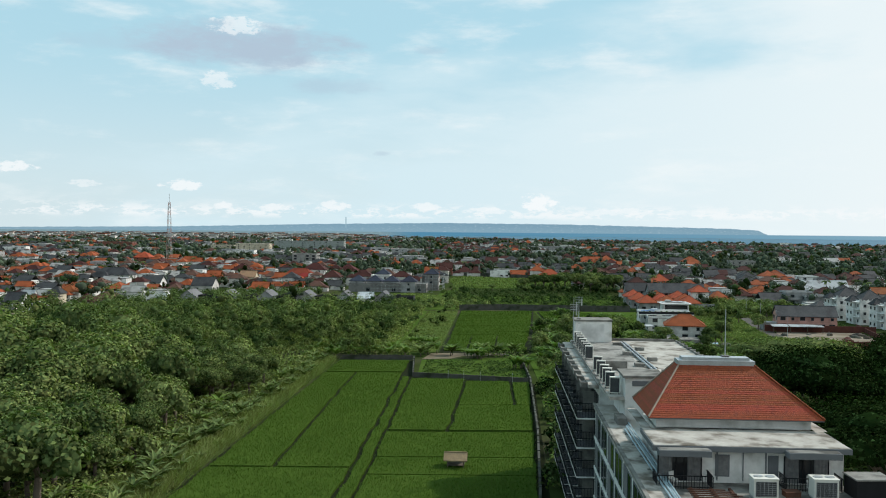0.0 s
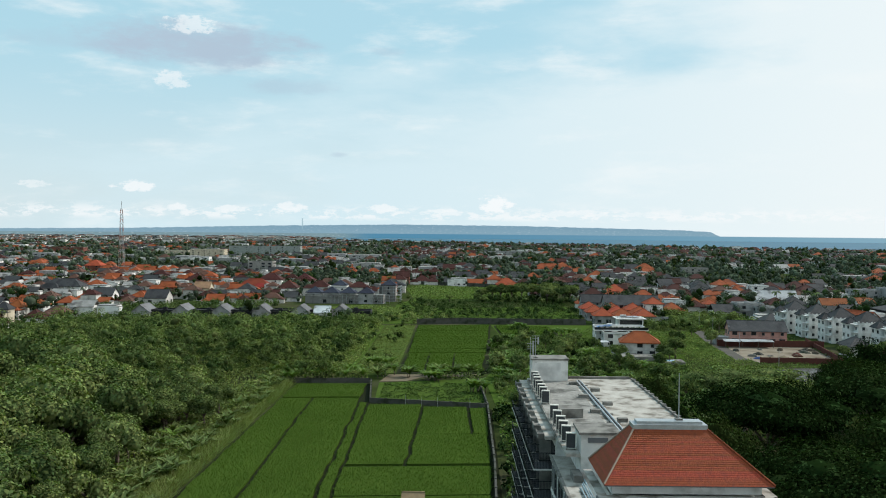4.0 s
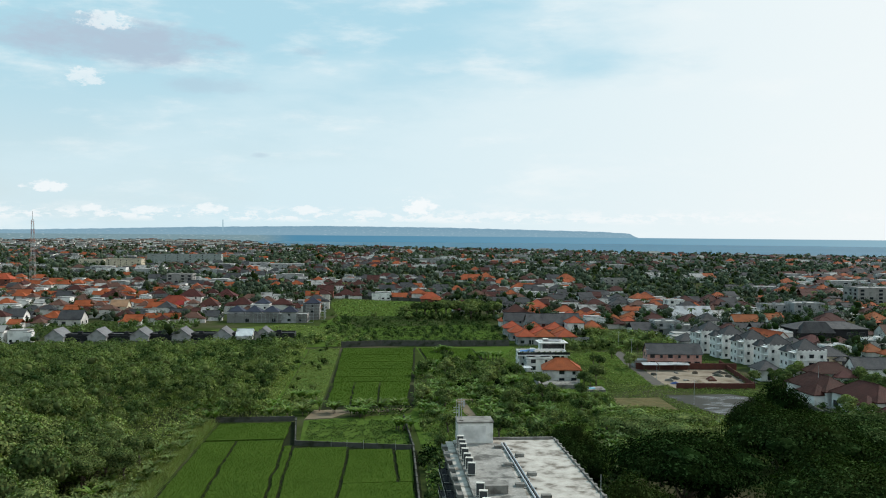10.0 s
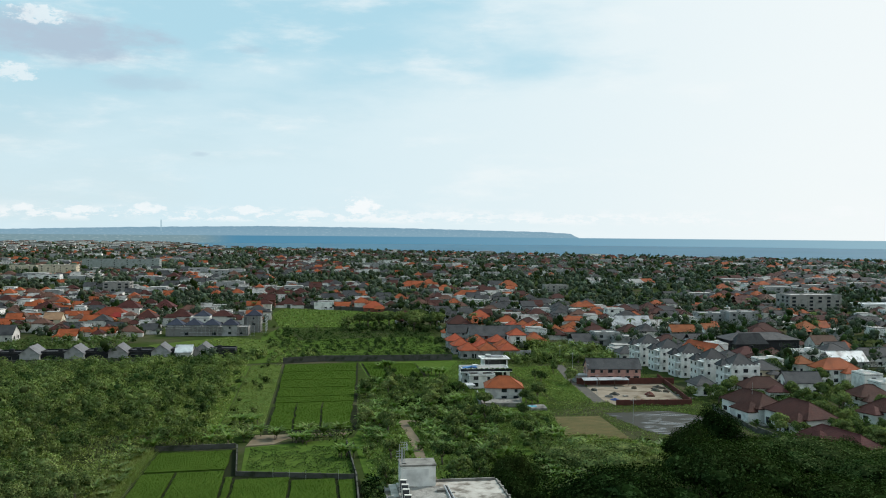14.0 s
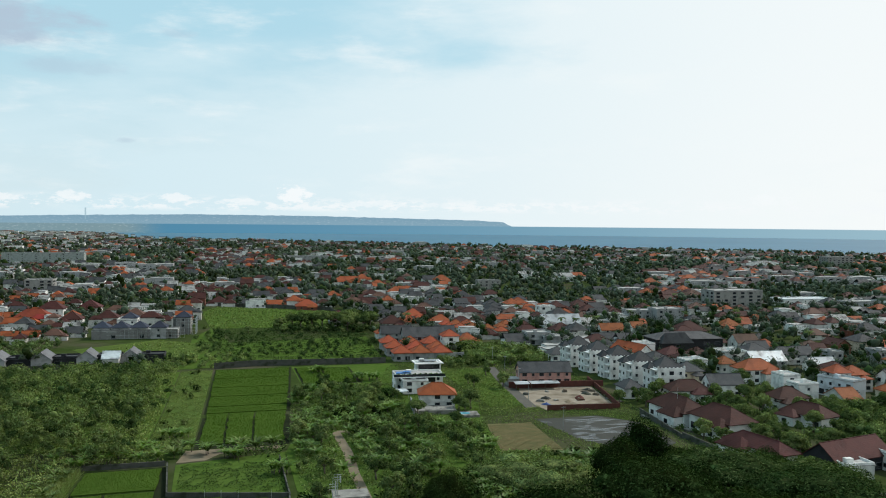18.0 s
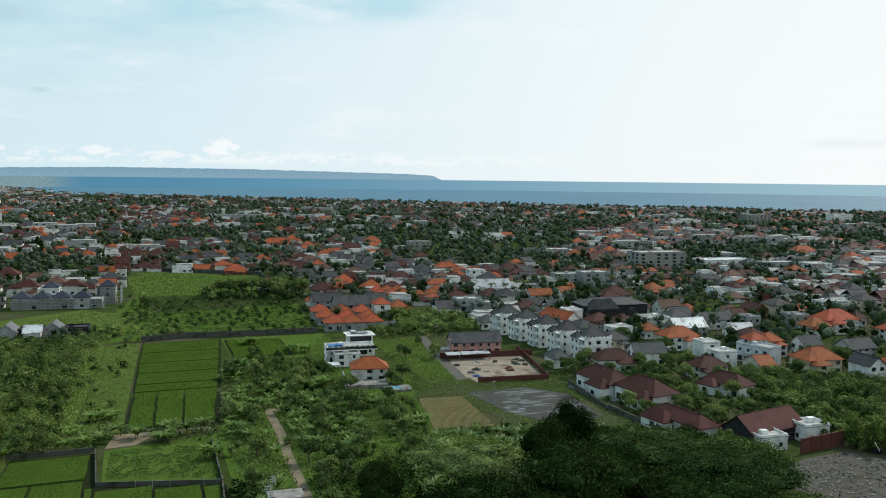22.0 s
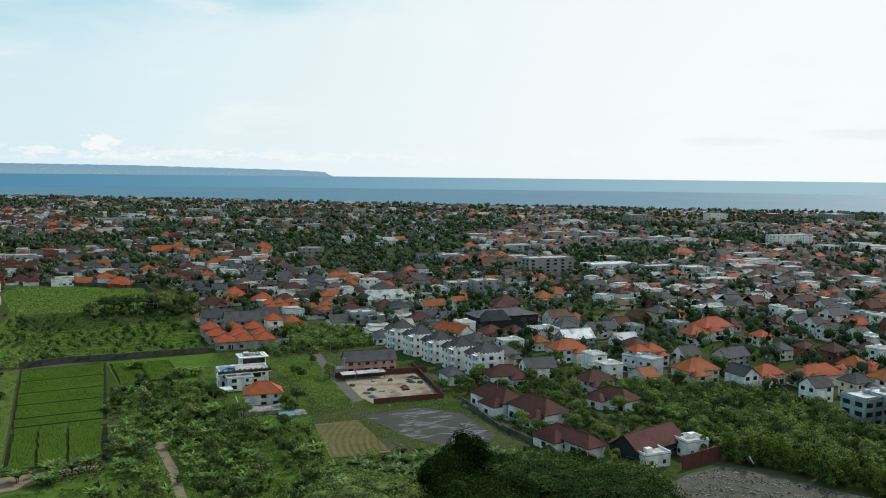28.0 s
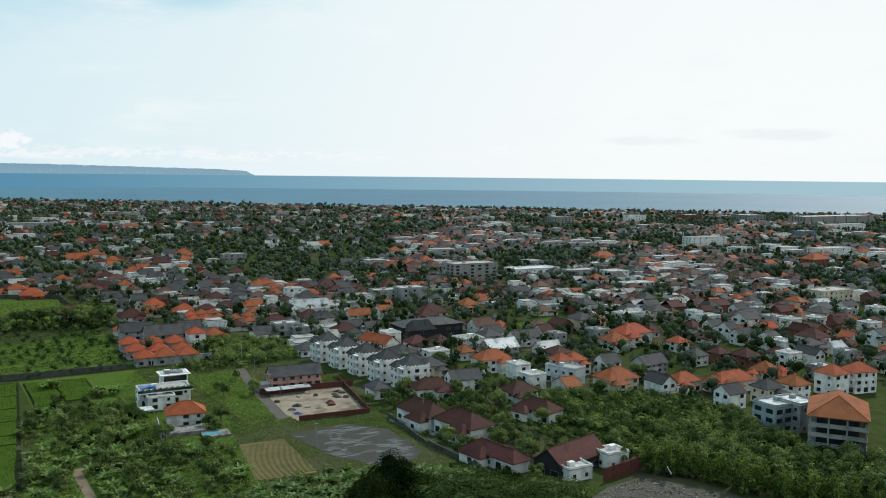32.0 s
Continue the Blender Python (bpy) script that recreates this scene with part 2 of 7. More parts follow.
# greyed, lightened green: distance haze is painted into this leaf colour
LEAF_FAR = material("leaf_hazed", (0.054, 0.074, 0.048), 0.8, (0.078, 0.096, 0.064), scale=0.02, spread=0.3, island=0.5, spec=0.0)
BARK = material("bark", (0.16, 0.13, 0.10), 0.9, (0.09, 0.075, 0.06), scale=1.5, bump=0.6)
RICE = material("rice_leaves", (0.058, 0.096, 0.017), 0.9, (0.044, 0.078, 0.013), scale=0.07, spread=0.28, spec=0.0, bump=1.0, bump_scale=7.0, island=0.0)
RICE_EDGE = material("wet_soil", (0.016, 0.017, 0.009), 0.9, (0.020, 0.028, 0.010), scale=0.6, spec=0.02)
RICE_BLADE = material("rice_blades", (0.084, 0.130, 0.027), 0.8, (0.068, 0.106, 0.022), scale=0.07, spread=0.2, island=0.15, thin=0.25, spec=0.0)
GROUND_MAT = material("earth_and_scrub", (0.034, 0.056, 0.014), 0.95, (0.058, 0.066, 0.028), scale=0.035, spread=0.6, spec=0.0, stains=(0.075, 0.065, 0.045), stain_scale=0.02, bump=0.6, bump_scale=1.5)
MEADOW = material("meadow_grass", (0.058, 0.104, 0.019), 0.95, (0.078, 0.116, 0.026), scale=0.07, spread=0.6, spec=0.0, bump=0.9, bump_scale=2.5)
MEADOW_DRY = material("dry_grass", (0.088, 0.118, 0.030), 0.95, (0.058, 0.100, 0.024), scale=0.07, spread=0.6, spec=0.0, bump=0.9, bump_scale=2.5)
DIRT = material("bare_earth", (0.21, 0.17, 0.115), 0.95, (0.11, 0.088, 0.058), scale=0.25, spread=0.4, bump=0.6, bump_scale=2.0)
SAND = material("sandy_yard", (0.30, 0.255, 0.20), 0.95, (0.19, 0.155, 0.115), scale=0.2, spread=0.4, bump=0.6, bump_scale=2.0, spec=0.02, stains=(0.11, 0.085, 0.06), stain_scale=0.12)
PLOUGHED = material("ploughed_earth", (0.165, 0.128, 0.058), 0.95, (0.092, 0.100, 0.036), scale=0.3, spread=0.5, bump=0.8, bump_scale=3.0)
GRAVEL = material("grey_rubble", (0.092, 0.082, 0.070), 0.95, (0.050, 0.047, 0.037), scale=0.3, spread=0.8, bump=0.9, bump_scale=3.0)
MUD = material("wet_mud", (0.040, 0.038, 0.032), 0.7, (0.028, 0.030, 0.022), scale=0.3, spread=0.4, bump=0.4, bump_scale=1.2, spec=0.1)
POND = material("pond_water", (0.040, 0.042, 0.038), 0.25, scale=0.1, spread=0.1, spec=0.4)
ASPHALT = material("asphalt", (0.070, 0.066, 0.058), 0.9, (0.105, 0.095, 0.080), scale=0.3, spread=0.3)
CONCRETE = material("weathered_concrete", (0.27, 0.26, 0.235), 0.88, (0.14, 0.133, 0.12), scale=0.9, spread=0.6, stains=(0.06, 0.056, 0.05), stain_scale=0.45, bump=0.4, bump_scale=5)
DECK = material("roof_deck_screed", (0.50, 0.47, 0.42), 0.9, (0.24, 0.215, 0.185), scale=0.55, spread=0.5, stains=(0.11, 0.092, 0.072), stain_scale=0.55, bump=0.3, bump_scale=5)
DECK_DARK = material("roof_deck_damp", (0.23, 0.22, 0.20), 0.85, (0.38, 0.365, 0.335), scale=0.45, spread=0.6, stains=(0.06, 0.058, 0.052), stain_scale=0.5)
PAINT_WHITE = material("white_paint", (0.72, 0.705, 0.67), 0.7, (0.60, 0.59, 0.56), scale=0.6, spread=0.2, stains=(0.36, 0.35, 0.32), stain_scale=0.5)
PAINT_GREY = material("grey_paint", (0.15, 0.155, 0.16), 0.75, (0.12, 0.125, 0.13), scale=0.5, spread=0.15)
TILE_RED = material("penthouse_tiles", (0.37, 0.082, 0.036), 0.75, (0.20, 0.048, 0.026), scale=5.5, spread=1.0, tiles=12.0, stains=(0.19, 0.048, 0.028), stain_scale=3.0, obj=0.16)
RIDGE_CAP = material("ridge_mortar", (0.36, 0.28, 0.22), 0.85, scale=1.0)
METAL_GREY = material("galvanised_metal", (0.50, 0.52, 0.53), 0.4, metal=0.6, scale=0.8)
METAL_BLUE = material("pale_blue_pipe", (0.36, 0.46, 0.50), 0.5, scale=0.8)
METAL_BLACK = material("black_iron", (0.02, 0.02, 0.022), 0.5, scale=1.0)
AC_BODY = material("enamelled_casing", (0.66, 0.64, 0.58), 0.5, (0.56, 0.54, 0.48), scale=0.7, spread=0.2)
GRILLE = material("dark_grille", (0.07, 0.072, 0.075), 0.6, scale=2.0)
RUSTY = material("rusty_steel", (0.12, 0.055, 0.036), 0.85, (0.07, 0.036, 0.026), scale=1.2)
THATCH = material("weathered_thatch", (0.33, 0.24, 0.14), 0.95, (0.22, 0.16, 0.10), scale=1.2, spread=0.6, bump=1.0, bump_scale=6)
BRICK_WALL = material("red_brick_fence", (0.125, 0.045, 0.035), 0.9, (0.085, 0.036, 0.029), scale=0.6, spread=0.4)
STONE_WALL = material("grey_block_wall", (0.10, 0.098, 0.088), 0.9, (0.060, 0.064, 0.048), scale=0.5, spread=0.5, stains=(0.028, 0.034, 0.018), stain_scale=0.4)
CURTAIN = material("curtain_cloth", (0.22, 0.215, 0.21), 0.9, (0.12, 0.12, 0.12), scale=3.0)
GLASS = glass_material()


def sea_material():
    mat = material("sea_water", (0.018, 0.104, 0.172), 0.45, (0.030, 0.134, 0.204), scale=0.0022, spread=0.3, spec=0.08, bump=0.0)
    return mat


SEA = sea_material()


# ---------------------------------------------------------------- mesh helpers
class Mesh:
    """Collects faces for one mesh object."""

    def __init__(self):
        self.v, self.f, self.k = [], [], []

    def face(self, pts, k=0):
        i = len(self.v)
        self.v += [tuple(p) for p in pts]
        self.f.append(tuple(range(i, i + len(pts))))
        self.k.append(k)

    def box(self, x0, y0, z0, x1, y1, z1, k=0):
        i = len(self.v)
        self.v += [(x0, y0, z0), (x1, y0, z0), (x1, y1, z0), (x0, y1, z0), (x0, y0, z1), (x1, y0, z1), (x1, y1, z1), (x0, y1, z1)]
        for a in ((3, 2, 1, 0), (4, 5, 6, 7), (0, 1, 5, 4), (1, 2, 6, 5), (2, 3, 7, 6), (3, 0, 4, 7)):
            self.f.append(tuple(i + b for b in a))
            self.k.append(k)

    def prism(self, pts, z0, z1, k=0):
        """An upright block over a plan outline, counter-clockwise."""
        n, i = len(pts), len(self.v)
        self.v += [(x, y, z0) for x, y in pts] + [(x, y, z1) for x, y in pts]
        self.f.append(tuple(i + n + j for j in range(n)))
        self.k.append(k)
        self.f.append(tuple(i + n - 1 - j for j in range(n)))
        self.k.append(k)
        for j in range(n):
            a, b = j, (j + 1) % n
            self.f.append((i + a, i + b, i + n + b, i + n + a))
            self.k.append(k)

    def tube(self, a, b, r0, r1=None, n=6, k=0):
        a, b = Vector(a), Vector(b)
        r1 = r0 if r1 is None else r1
        d = (b - a).normalized()
        u = d.orthogonal().normalized()
        w = d.cross(u)
        i = len(self.v)
        for p, r in ((a, r0), (b, r1)):
            for j in range(n):
                t = 2 * math.pi * j / n
                self.v.append(tuple(p + r * (math.cos(t) * u + math.sin(t) * w)))
        for j in range(n):
            self.f.append((i + j, i + (j + 1) % n, i + n + (j + 1) % n, i + n + j))
            self.k.append(k)
        self.f.append(tuple(i + n + j for j in range(n)))
        self.k.append(k)
        self.f.append(tuple(i + n - 1 - j for j in range(n)))
        self.k.append(k)

    def hip(self, w, d, z, rise, over=0.6, thick=0.22, k=0, ridge=None, caps=True):
        """A hipped roof with eaves board, centred on the origin."""
        a, b = w / 2 + over, d / 2 + over
        r = max(0.0, a - b) if ridge is None else ridge / 2
        q = max(0.0, b - a) if ridge is None else 0.0
        e = [(-a, -b), (a, -b), (a, b), (-a, b)]
        lo, up = [(x, y, z - thick) for x, y in e], [(x, y, z) for x, y in e]
        t0, t1 = (-r, -q, z + rise), (r, q, z + rise)
        self.face(lo[::-1], k)
        for j in range(4):
            self.face((lo[j], lo[(j + 1) % 4], up[(j + 1) % 4], up[j]), k)
        if q > 0:
            self.face((up[0], up[1], t0), k)
            self.face((up[1], up[2], t1, t0), k)
            self.face((up[2], up[3], t1), k)
            self.face((up[3], up[0], t0, t1), k)
        else:
            self.face((up[0], up[1], t1, t0), k)
            self.face((up[1], up[2], t1), k)
            self.face((up[2], up[3], t0, t1), k)
            self.face((up[3], up[0], t0), k)
        if not caps:
            return
        for p in up:
            self.tube(p, t0 if (p[0] < 0 if q == 0 else p[1] < 0) else t1, 0.11, n=4, k=k)
        if r > 0 or q > 0:
            self.tube(t0, t1, 0.13, n=4, k=k)

    def gable(self, w, d, z, rise, over=0.5, thick=0.2, k=0, wall=None):
        """A gabled roof, ridge along x; wall: the slot of the gable triangles."""
        a, b = w / 2 + over, d / 2 + over
        for s in (-1, 1):
            p = [(-a, s * b, z - rise * over / (d / 2)), (a, s * b, z - rise * over / (d / 2)), (a, 0, z + rise), (-a, 0, z + rise)]
            if s > 0:
                p = [p[1], p[0], p[3], p[2]]
            q = [(x, y, c - thick) for x, y, c in p]
            self.face(p, k)
            self.face(q[::-1], k)
            for j in range(4):
                self.face((q[j], q[(j + 1) % 4], p[(j + 1) % 4], p[j]), k)
        self.tube((-a, 0, z + rise), (a, 0, z + rise), 0.13, n=4, k=k)

    def data(self, name, mats, smooth=False):
        me = bpy.data.meshes.new(name)
        me.from_pydata(self.v, [], self.f)
        for mt in mats:
            me.materials.append(mt)
        if len(mats) > 1:
            me.polygons.foreach_set("material_index", self.k)
        if smooth:
            me.polygons.foreach_set("use_smooth", [True] * len(self.f))
        me.update()
        return me


def part(name, mesh, mats, parent=None, label="", m=None):
    """Links a mesh as one object, under its thing if one is given."""
    mats = mats if isinstance(mats, (list, tuple)) else [mats]
    data = mesh.data(name, mats) if isinstance(mesh, Mesh) else mesh
    ob = new(name, data)
    if m is not None:
        ob.matrix_basis = m
    if parent is not None:
        ob.parent = parent
    if label:
        tagged(ob, label)
    return ob


def thing(name, m, label, category, group="", kind=""):
    ob = new(name)
    ob.empty_display_size = 0.5
    ob.matrix_basis = m
    return tagged(ob, label, category, group, kind)


def ground_z(x, y):
    s = min(max((math.hypot(x, y) - 230) / 80, 0.0), 1.0)
    z = -1.5 * s * s * (3 - 2 * s)
    c = (x + y - 3120 - 3 * max(0.0, -120 - x)) / 100
    return z - 6 * min(max(c, 0.0), 1.0)


def cloud_mesh(name, rng, blobs, count, size, mats, flat=0.0, up=0.25, wide=1.0, core=0.0):
    """Leaf clumps as bent four-cornered blades over blobs (x, y, z, rx, rz); materials are shared out at random."""
    b = np.array(blobs, float)
    wgt = b[:, 3] ** 2
    idx = rng.choice(len(b), count, p=wgt / wgt.sum())
    n = rng.normal(size=(count, 3))
    n /= np.linalg.norm(n, axis=1)[:, None]
    n[:, 2] = np.where(n[:, 2] < -0.35, -n[:, 2], n[:, 2])
    rad = rng.uniform(0.72, 1.05, count)[:, None]
    c = b[idx, :3] + n * rad * b[idx][:, [3, 3, 4]]
    nn = n * np.array([1, 1, 1 + flat * 3]) + rng.normal(scale=0.32, size=(count, 3)) + np.array([0, 0, up])
    nn /= np.linalg.norm(nn, axis=1)[:, None]
    t = np.cross(nn, rng.normal(size=(count, 3)))
    t /= np.linalg.norm(t, axis=1)[:, None]
    s = np.cross(nn, t)
    ln = size * rng.uniform(0.6, 1.35, count)[:, None]
    wd = ln * wide * rng.uniform(0.42, 0.68, count)[:, None]
    droop = nn * ln * 0.22
    v = np.stack([c - t * ln * 0.5 - droop, c - s * wd * 0.5, c + t * ln * 0.5 - droop, c + s * wd * 0.5], 1).reshape(-1, 3)
    if not core:
        return quads(name, v, mats, rng)
    iv, it = ICO[2]
    kv = len(iv)
    cv = (b[:, None, :3] + iv[None] * rng.uniform(0.6, 1.1, (len(b), kv, 1)) * b[:, None, [3, 3, 4]] * core).reshape(-1, 3)
    tri = (it[None] + (np.arange(len(b)) * kv)[:, None, None]).reshape(-1, 3)
    return tri_quads(name, cv, tri, v, mats, rng.integers(0, len(mats), len(tri)), rng.integers(0, len(mats), count))


ICO = {}
for ico_sub in (1, 2):
    bm = bmesh.new()
    bmesh.ops.create_icosphere(bm, subdivisions=ico_sub, radius=1.0)
    bm.verts.ensure_lookup_table()
    ICO[ico_sub] = (np.array([v.co[:] for v in bm.verts]), np.array([[v.index for v in f.verts] for f in bm.faces]))
    bm.free()


def clump_mesh(name, rng, blobs, leaves, size, mats, fine=2, wide=1.4, core_size=0.82):
    """Crowns seen from afar: an uneven lumpy core to each clump, with loose leaf blades standing out of it."""
    b = np.array(blobs, float)
    n = len(b)
    iv, it = ICO[fine]
    kv = len(iv)
    jit = rng.uniform(0.55, 1.15, (n, kv, 1))
    core = b[:, None, :3] + iv[None] * jit * b[:, None, [3, 3, 4]] * core_size
    tri = (it[None] + (np.arange(n) * kv)[:, None, None]).reshape(-1, 3)
    count = n * leaves
    idx = np.repeat(np.arange(n), leaves)
    d = rng.normal(size=(count, 3))
    d /= np.linalg.norm(d, axis=1)[:, None]
    d[:, 2] = np.where(d[:, 2] < -0.3, -d[:, 2], d[:, 2])
    c = b[idx, :3] + d * rng.uniform(0.8, 1.1, count)[:, None] * b[idx][:, [3, 3, 4]]
    nn = d + rng.normal(scale=0.4, size=(count, 3)) + np.array([0, 0, 0.25])
    nn /= np.linalg.norm(nn, axis=1)[:, None]
    t = np.cross(nn, rng.normal(size=(count, 3)))
    t /= np.linalg.norm(t, axis=1)[:, None]
    s = np.cross(nn, t)
    ln = size * rng.uniform(0.6, 1.35, count)[:, None]
    wd = ln * wide * 0.5
    lv = np.stack([c - t * ln * 0.5 - nn * ln * 0.2, c - s * wd * 0.5, c + t * ln * 0.5 - nn * ln * 0.2, c + s * wd * 0.5], 1).reshape(-1, 3)
    own = rng.integers(0, len(mats), n)
    return tri_quads(name, core.reshape(-1, 3), tri, lv, mats, np.repeat(own, len(it)), own[idx])


def tri_quads(name, core, tri, lv, mats, slots_t, slots_q):
    """One mesh out of core triangles and loose four-cornered leaves."""
    v = np.concatenate([core, lv])
    nt, nq = len(tri), len(lv) // 4
    me = bpy.data.meshes.new(name)
    me.vertices.add(len(v))
    me.vertices.foreach_set("co", np.ascontiguousarray(v, dtype=np.float32).ravel())
    me.loops.add(nt * 3 + nq * 4)
    me.loops.foreach_set("vertex_index", np.concatenate([tri.ravel(), len(core) + np.arange(4 * nq)]).astype(np.int32))
    me.polygons.add(nt + nq)
    me.polygons.foreach_set("loop_start", np.concatenate([np.arange(0, nt * 3, 3), nt * 3 + np.arange(0, nq * 4, 4)]).astype(np.int32))
    for mt in mats:
        me.materials.append(mt)
    me.polygons.foreach_set("material_index", np.concatenate([slots_t, slots_q]).astype(np.int32))
    me.update(calc_edges=True)
    me.validate()
    return me


def quads(name, v, mats, rng):
    k = len(v) // 4
    me = bpy.data.meshes.new(name)
    me.vertices.add(4 * k)
    me.vertices.foreach_set("co", np.ascontiguousarray(v, dtype=np.float32).ravel())
    me.loops.add(4 * k)
    me.loops.foreach_set("vertex_index", np.arange(4 * k, dtype=np.int32))
    me.polygons.add(k)
    me.polygons.foreach_set("loop_start", np.arange(0, 4 * k, 4, dtype=np.int32))
    for mt in mats:
        me.materials.append(mt)
    if len(mats) > 1:
        me.polygons.foreach_set("material_index", rng.integers(0, len(mats), k).astype(np.int32))
    me.update(calc_edges=True)
    me.validate()
    return me


def inside(x, y, poly):
    r = False
    n = len(poly)
    for i in range(n):
        x0, y0 = poly[i]
        x1, y1 = poly[(i + 1) % n]
        if (y0 > y) != (y1 > y) and x < (x1 - x0) * (y - y0) / (y1 - y0) + x0:
            r = not r
    return r


def all_inside(px, py, poly):
    """The same for arrays of points."""
    r = np.zeros(len(px), bool)
    n = len(poly)
    for i in range(n):
        x0, y0 = poly[i]
        x1, y1 = poly[(i + 1) % n]
        if y0 != y1:
            r ^= ((y0 > py) != (y1 > py)) & (px < (x1 - x0) * (py - y0) / (y1 - y0) + x0)
    return r


TAKEN = []  # plan circles of what stands already: x, y, radius


def free(x, y, r):
    return all((x - a) ** 2 + (y - b) ** 2 > (r + c) ** 2 for a, b, c in TAKEN)


# ---------------------------------------------------------------- ground and sea
def build_ground():
    rings = [0, 20, 40, 60, 80, 100, 130, 160, 190, 215, 230, 245, 260, 275, 290, 310, 350, 400, 500, 650, 800, 1000, 1250, 1500, 1750] + list(range(1900, 4700, 60)) + [4850]
    seg = 144
    me = Mesh()
    me.v.append((0, 0, ground_z(0, 0)))
    for r in rings[1:]:
        for j in range(seg):
            a = 2 * math.pi * j / seg
            x, y = r * math.sin(a), r * math.cos(a)
            wob = 40 * noise.noise((x / 300, y / 300, 0)) if r > 1500 else 0
            me.v.append((x, y, ground_z(x + wob, y + wob)))
    for j in range(seg):
        me.f.append((0, 1 + (j + 1) % seg, 1 + j))
        me.k.append(0)
    for i in range(len(rings) - 2):
        for j in range(seg):
            a, b = 1 + i * seg + j, 1 + i * seg + (j + 1) % seg
            me.f.append((a, b, b + seg, a + seg))
            me.k.append(0)
    tagged(part("ground", me.data("ground", [GROUND_MAT], True), None), "green and brown scrubland with bare earth patches", "ground", kind="structure")
    se = Mesh()
    n = 96
    ring = [(4880 * math.sin(2 * math.pi * j / n), 4880 * math.cos(2 * math.pi * j / n)) for j in range(n)]
    se.v.append((0, 0, -4.0))
    se.v += [(x, y, -4.0) for x, y in ring]
    for j in range(n):
        se.f.append((0, 1 + (j + 1) % n, 1 + j))
        se.k.append(0)
    tagged(part("water", se, SEA), "calm blue-grey sea reaching to the horizon", "sea", kind="structure")


build_ground()


def plot(name, pts, mat, label, category, lift=0.05, z=None, depth=0.3):
    """A patch of ground that follows the sheet below, a little proud of it."""
    area = sum(pts[i][0] * pts[(i + 1) % len(pts)][1] - pts[(i + 1) % len(pts)][0] * pts[i][1] for i in range(len(pts)))
    pts = list(pts if area > 0 else pts[::-1])
    fine = []
    for i, (x0, y0) in enumerate(pts):
        x1, y1 = pts[(i + 1) % len(pts)]
        n = max(1, int(math.hypot(x1 - x0, y1 - y0) / 9))
        fine += [(x0 + (x1 - x0) * j / n, y0 + (y1 - y0) * j / n) for j in range(n)]
    bm = bmesh.new()
    top = [bm.verts.new((x, y, ground_z(x, y) + lift)) for x, y in fine]
    low = [bm.verts.new((x, y, ground_z(x, y) - depth)) for x, y in fine]
    face = bm.faces.new(top)
    for j in range(len(fine)):
        k = (j + 1) % len(fine)
        bm.faces.new((low[j], low[k], top[k], top[j]))
    bmesh.ops.triangulate(bm, faces=[face])
    me = bpy.data.meshes.new(name)
    bm.to_mesh(me)
    bm.free()
    me.materials.append(mat)
    return tagged(part(name, me, mat), label, category, kind="structure")


# ---------------------------------------------------------------- fields, lots and tracks
def along(a, b, y):
    return a[0] + (b[0] - a[0]) * (y - a[1]) / (b[1] - a[1])


def strip(l0, l1, r0, r1, y0, y1, g=0.42):
    """A plot between two slanting edges, from y0 to y1, with slightly wavering banks."""
    n = max(2, int((y1 - y0) / 3))
    out = []
    for side, (a, b), s in ((1, (r0, r1), -1), (0, (l0, l1), 1)):
        run = []
        for i in range(n + 1):
            y = y0 + g + (y1 - y0 - 2 * g) * i / n
            x = along(a, b, y)
            run.append((x + s * g + 0.55 * noise.noise((x * 0.13, y * 0.16, 3)), y + 0.35 * noise.noise((x * 0.2, y * 0.1, 9)) * (i in (0, n))))
        out += run if side else run[::-1]
    return out


EDGE_L, EDGE_R = ((-36.0, 114), (-27.7, 233)), ((13.2, 115), (20.8, 201))
L1, L2, L3, L4 = ((-25, 129), (-21.4, 212)), ((-13.4, 127.5), (-8.4, 233)), ((-11.3, 115), (-7.5, 207.6)), ((1.1, 151.6), (5.7, 203.6))
plot("soil", [(-39, 82), (12, 82), (21.6, 201), (-7, 208.5), (-8, 235), (-27.6, 235), (-36.4, 114)], RICE_EDGE, "dark wet soil between the rice plots", "soil", 0.04)
PLOTS = (
    strip(*EDGE_L, *L2, 214, 233), strip(*EDGE_L, *L1, 128, 213), strip(*L1, *L2, 128, 213), strip(*L2, *L3, 84, 207.5, 0.4),
    strip(*L3, *L4, 152, 205), strip(*L4, *EDGE_R, 152, 175), strip(*L4, (14.8, 174), (16, 199.6), 174.6, 202.2), strip((14.8, 174), (16, 199.6), *EDGE_R, 174.6, 200.6),
    strip(*EDGE_L, *L2, 84, 128), strip(*L3, *EDGE_R, 134, 151, 0.3), strip(*L3, *EDGE_R, 124.3, 134, 0.25), strip(*L3, *EDGE_R, 84, 124.3, 0.25))
FAR_L, FAR_R = ((0.0, 253), (8.6, 392)), ((24.7, 254), (40.7, 392))
FAR_A, FAR_B = ((7.2, 253), (16.5, 392)), ((15.2, 253), (27.5, 392))
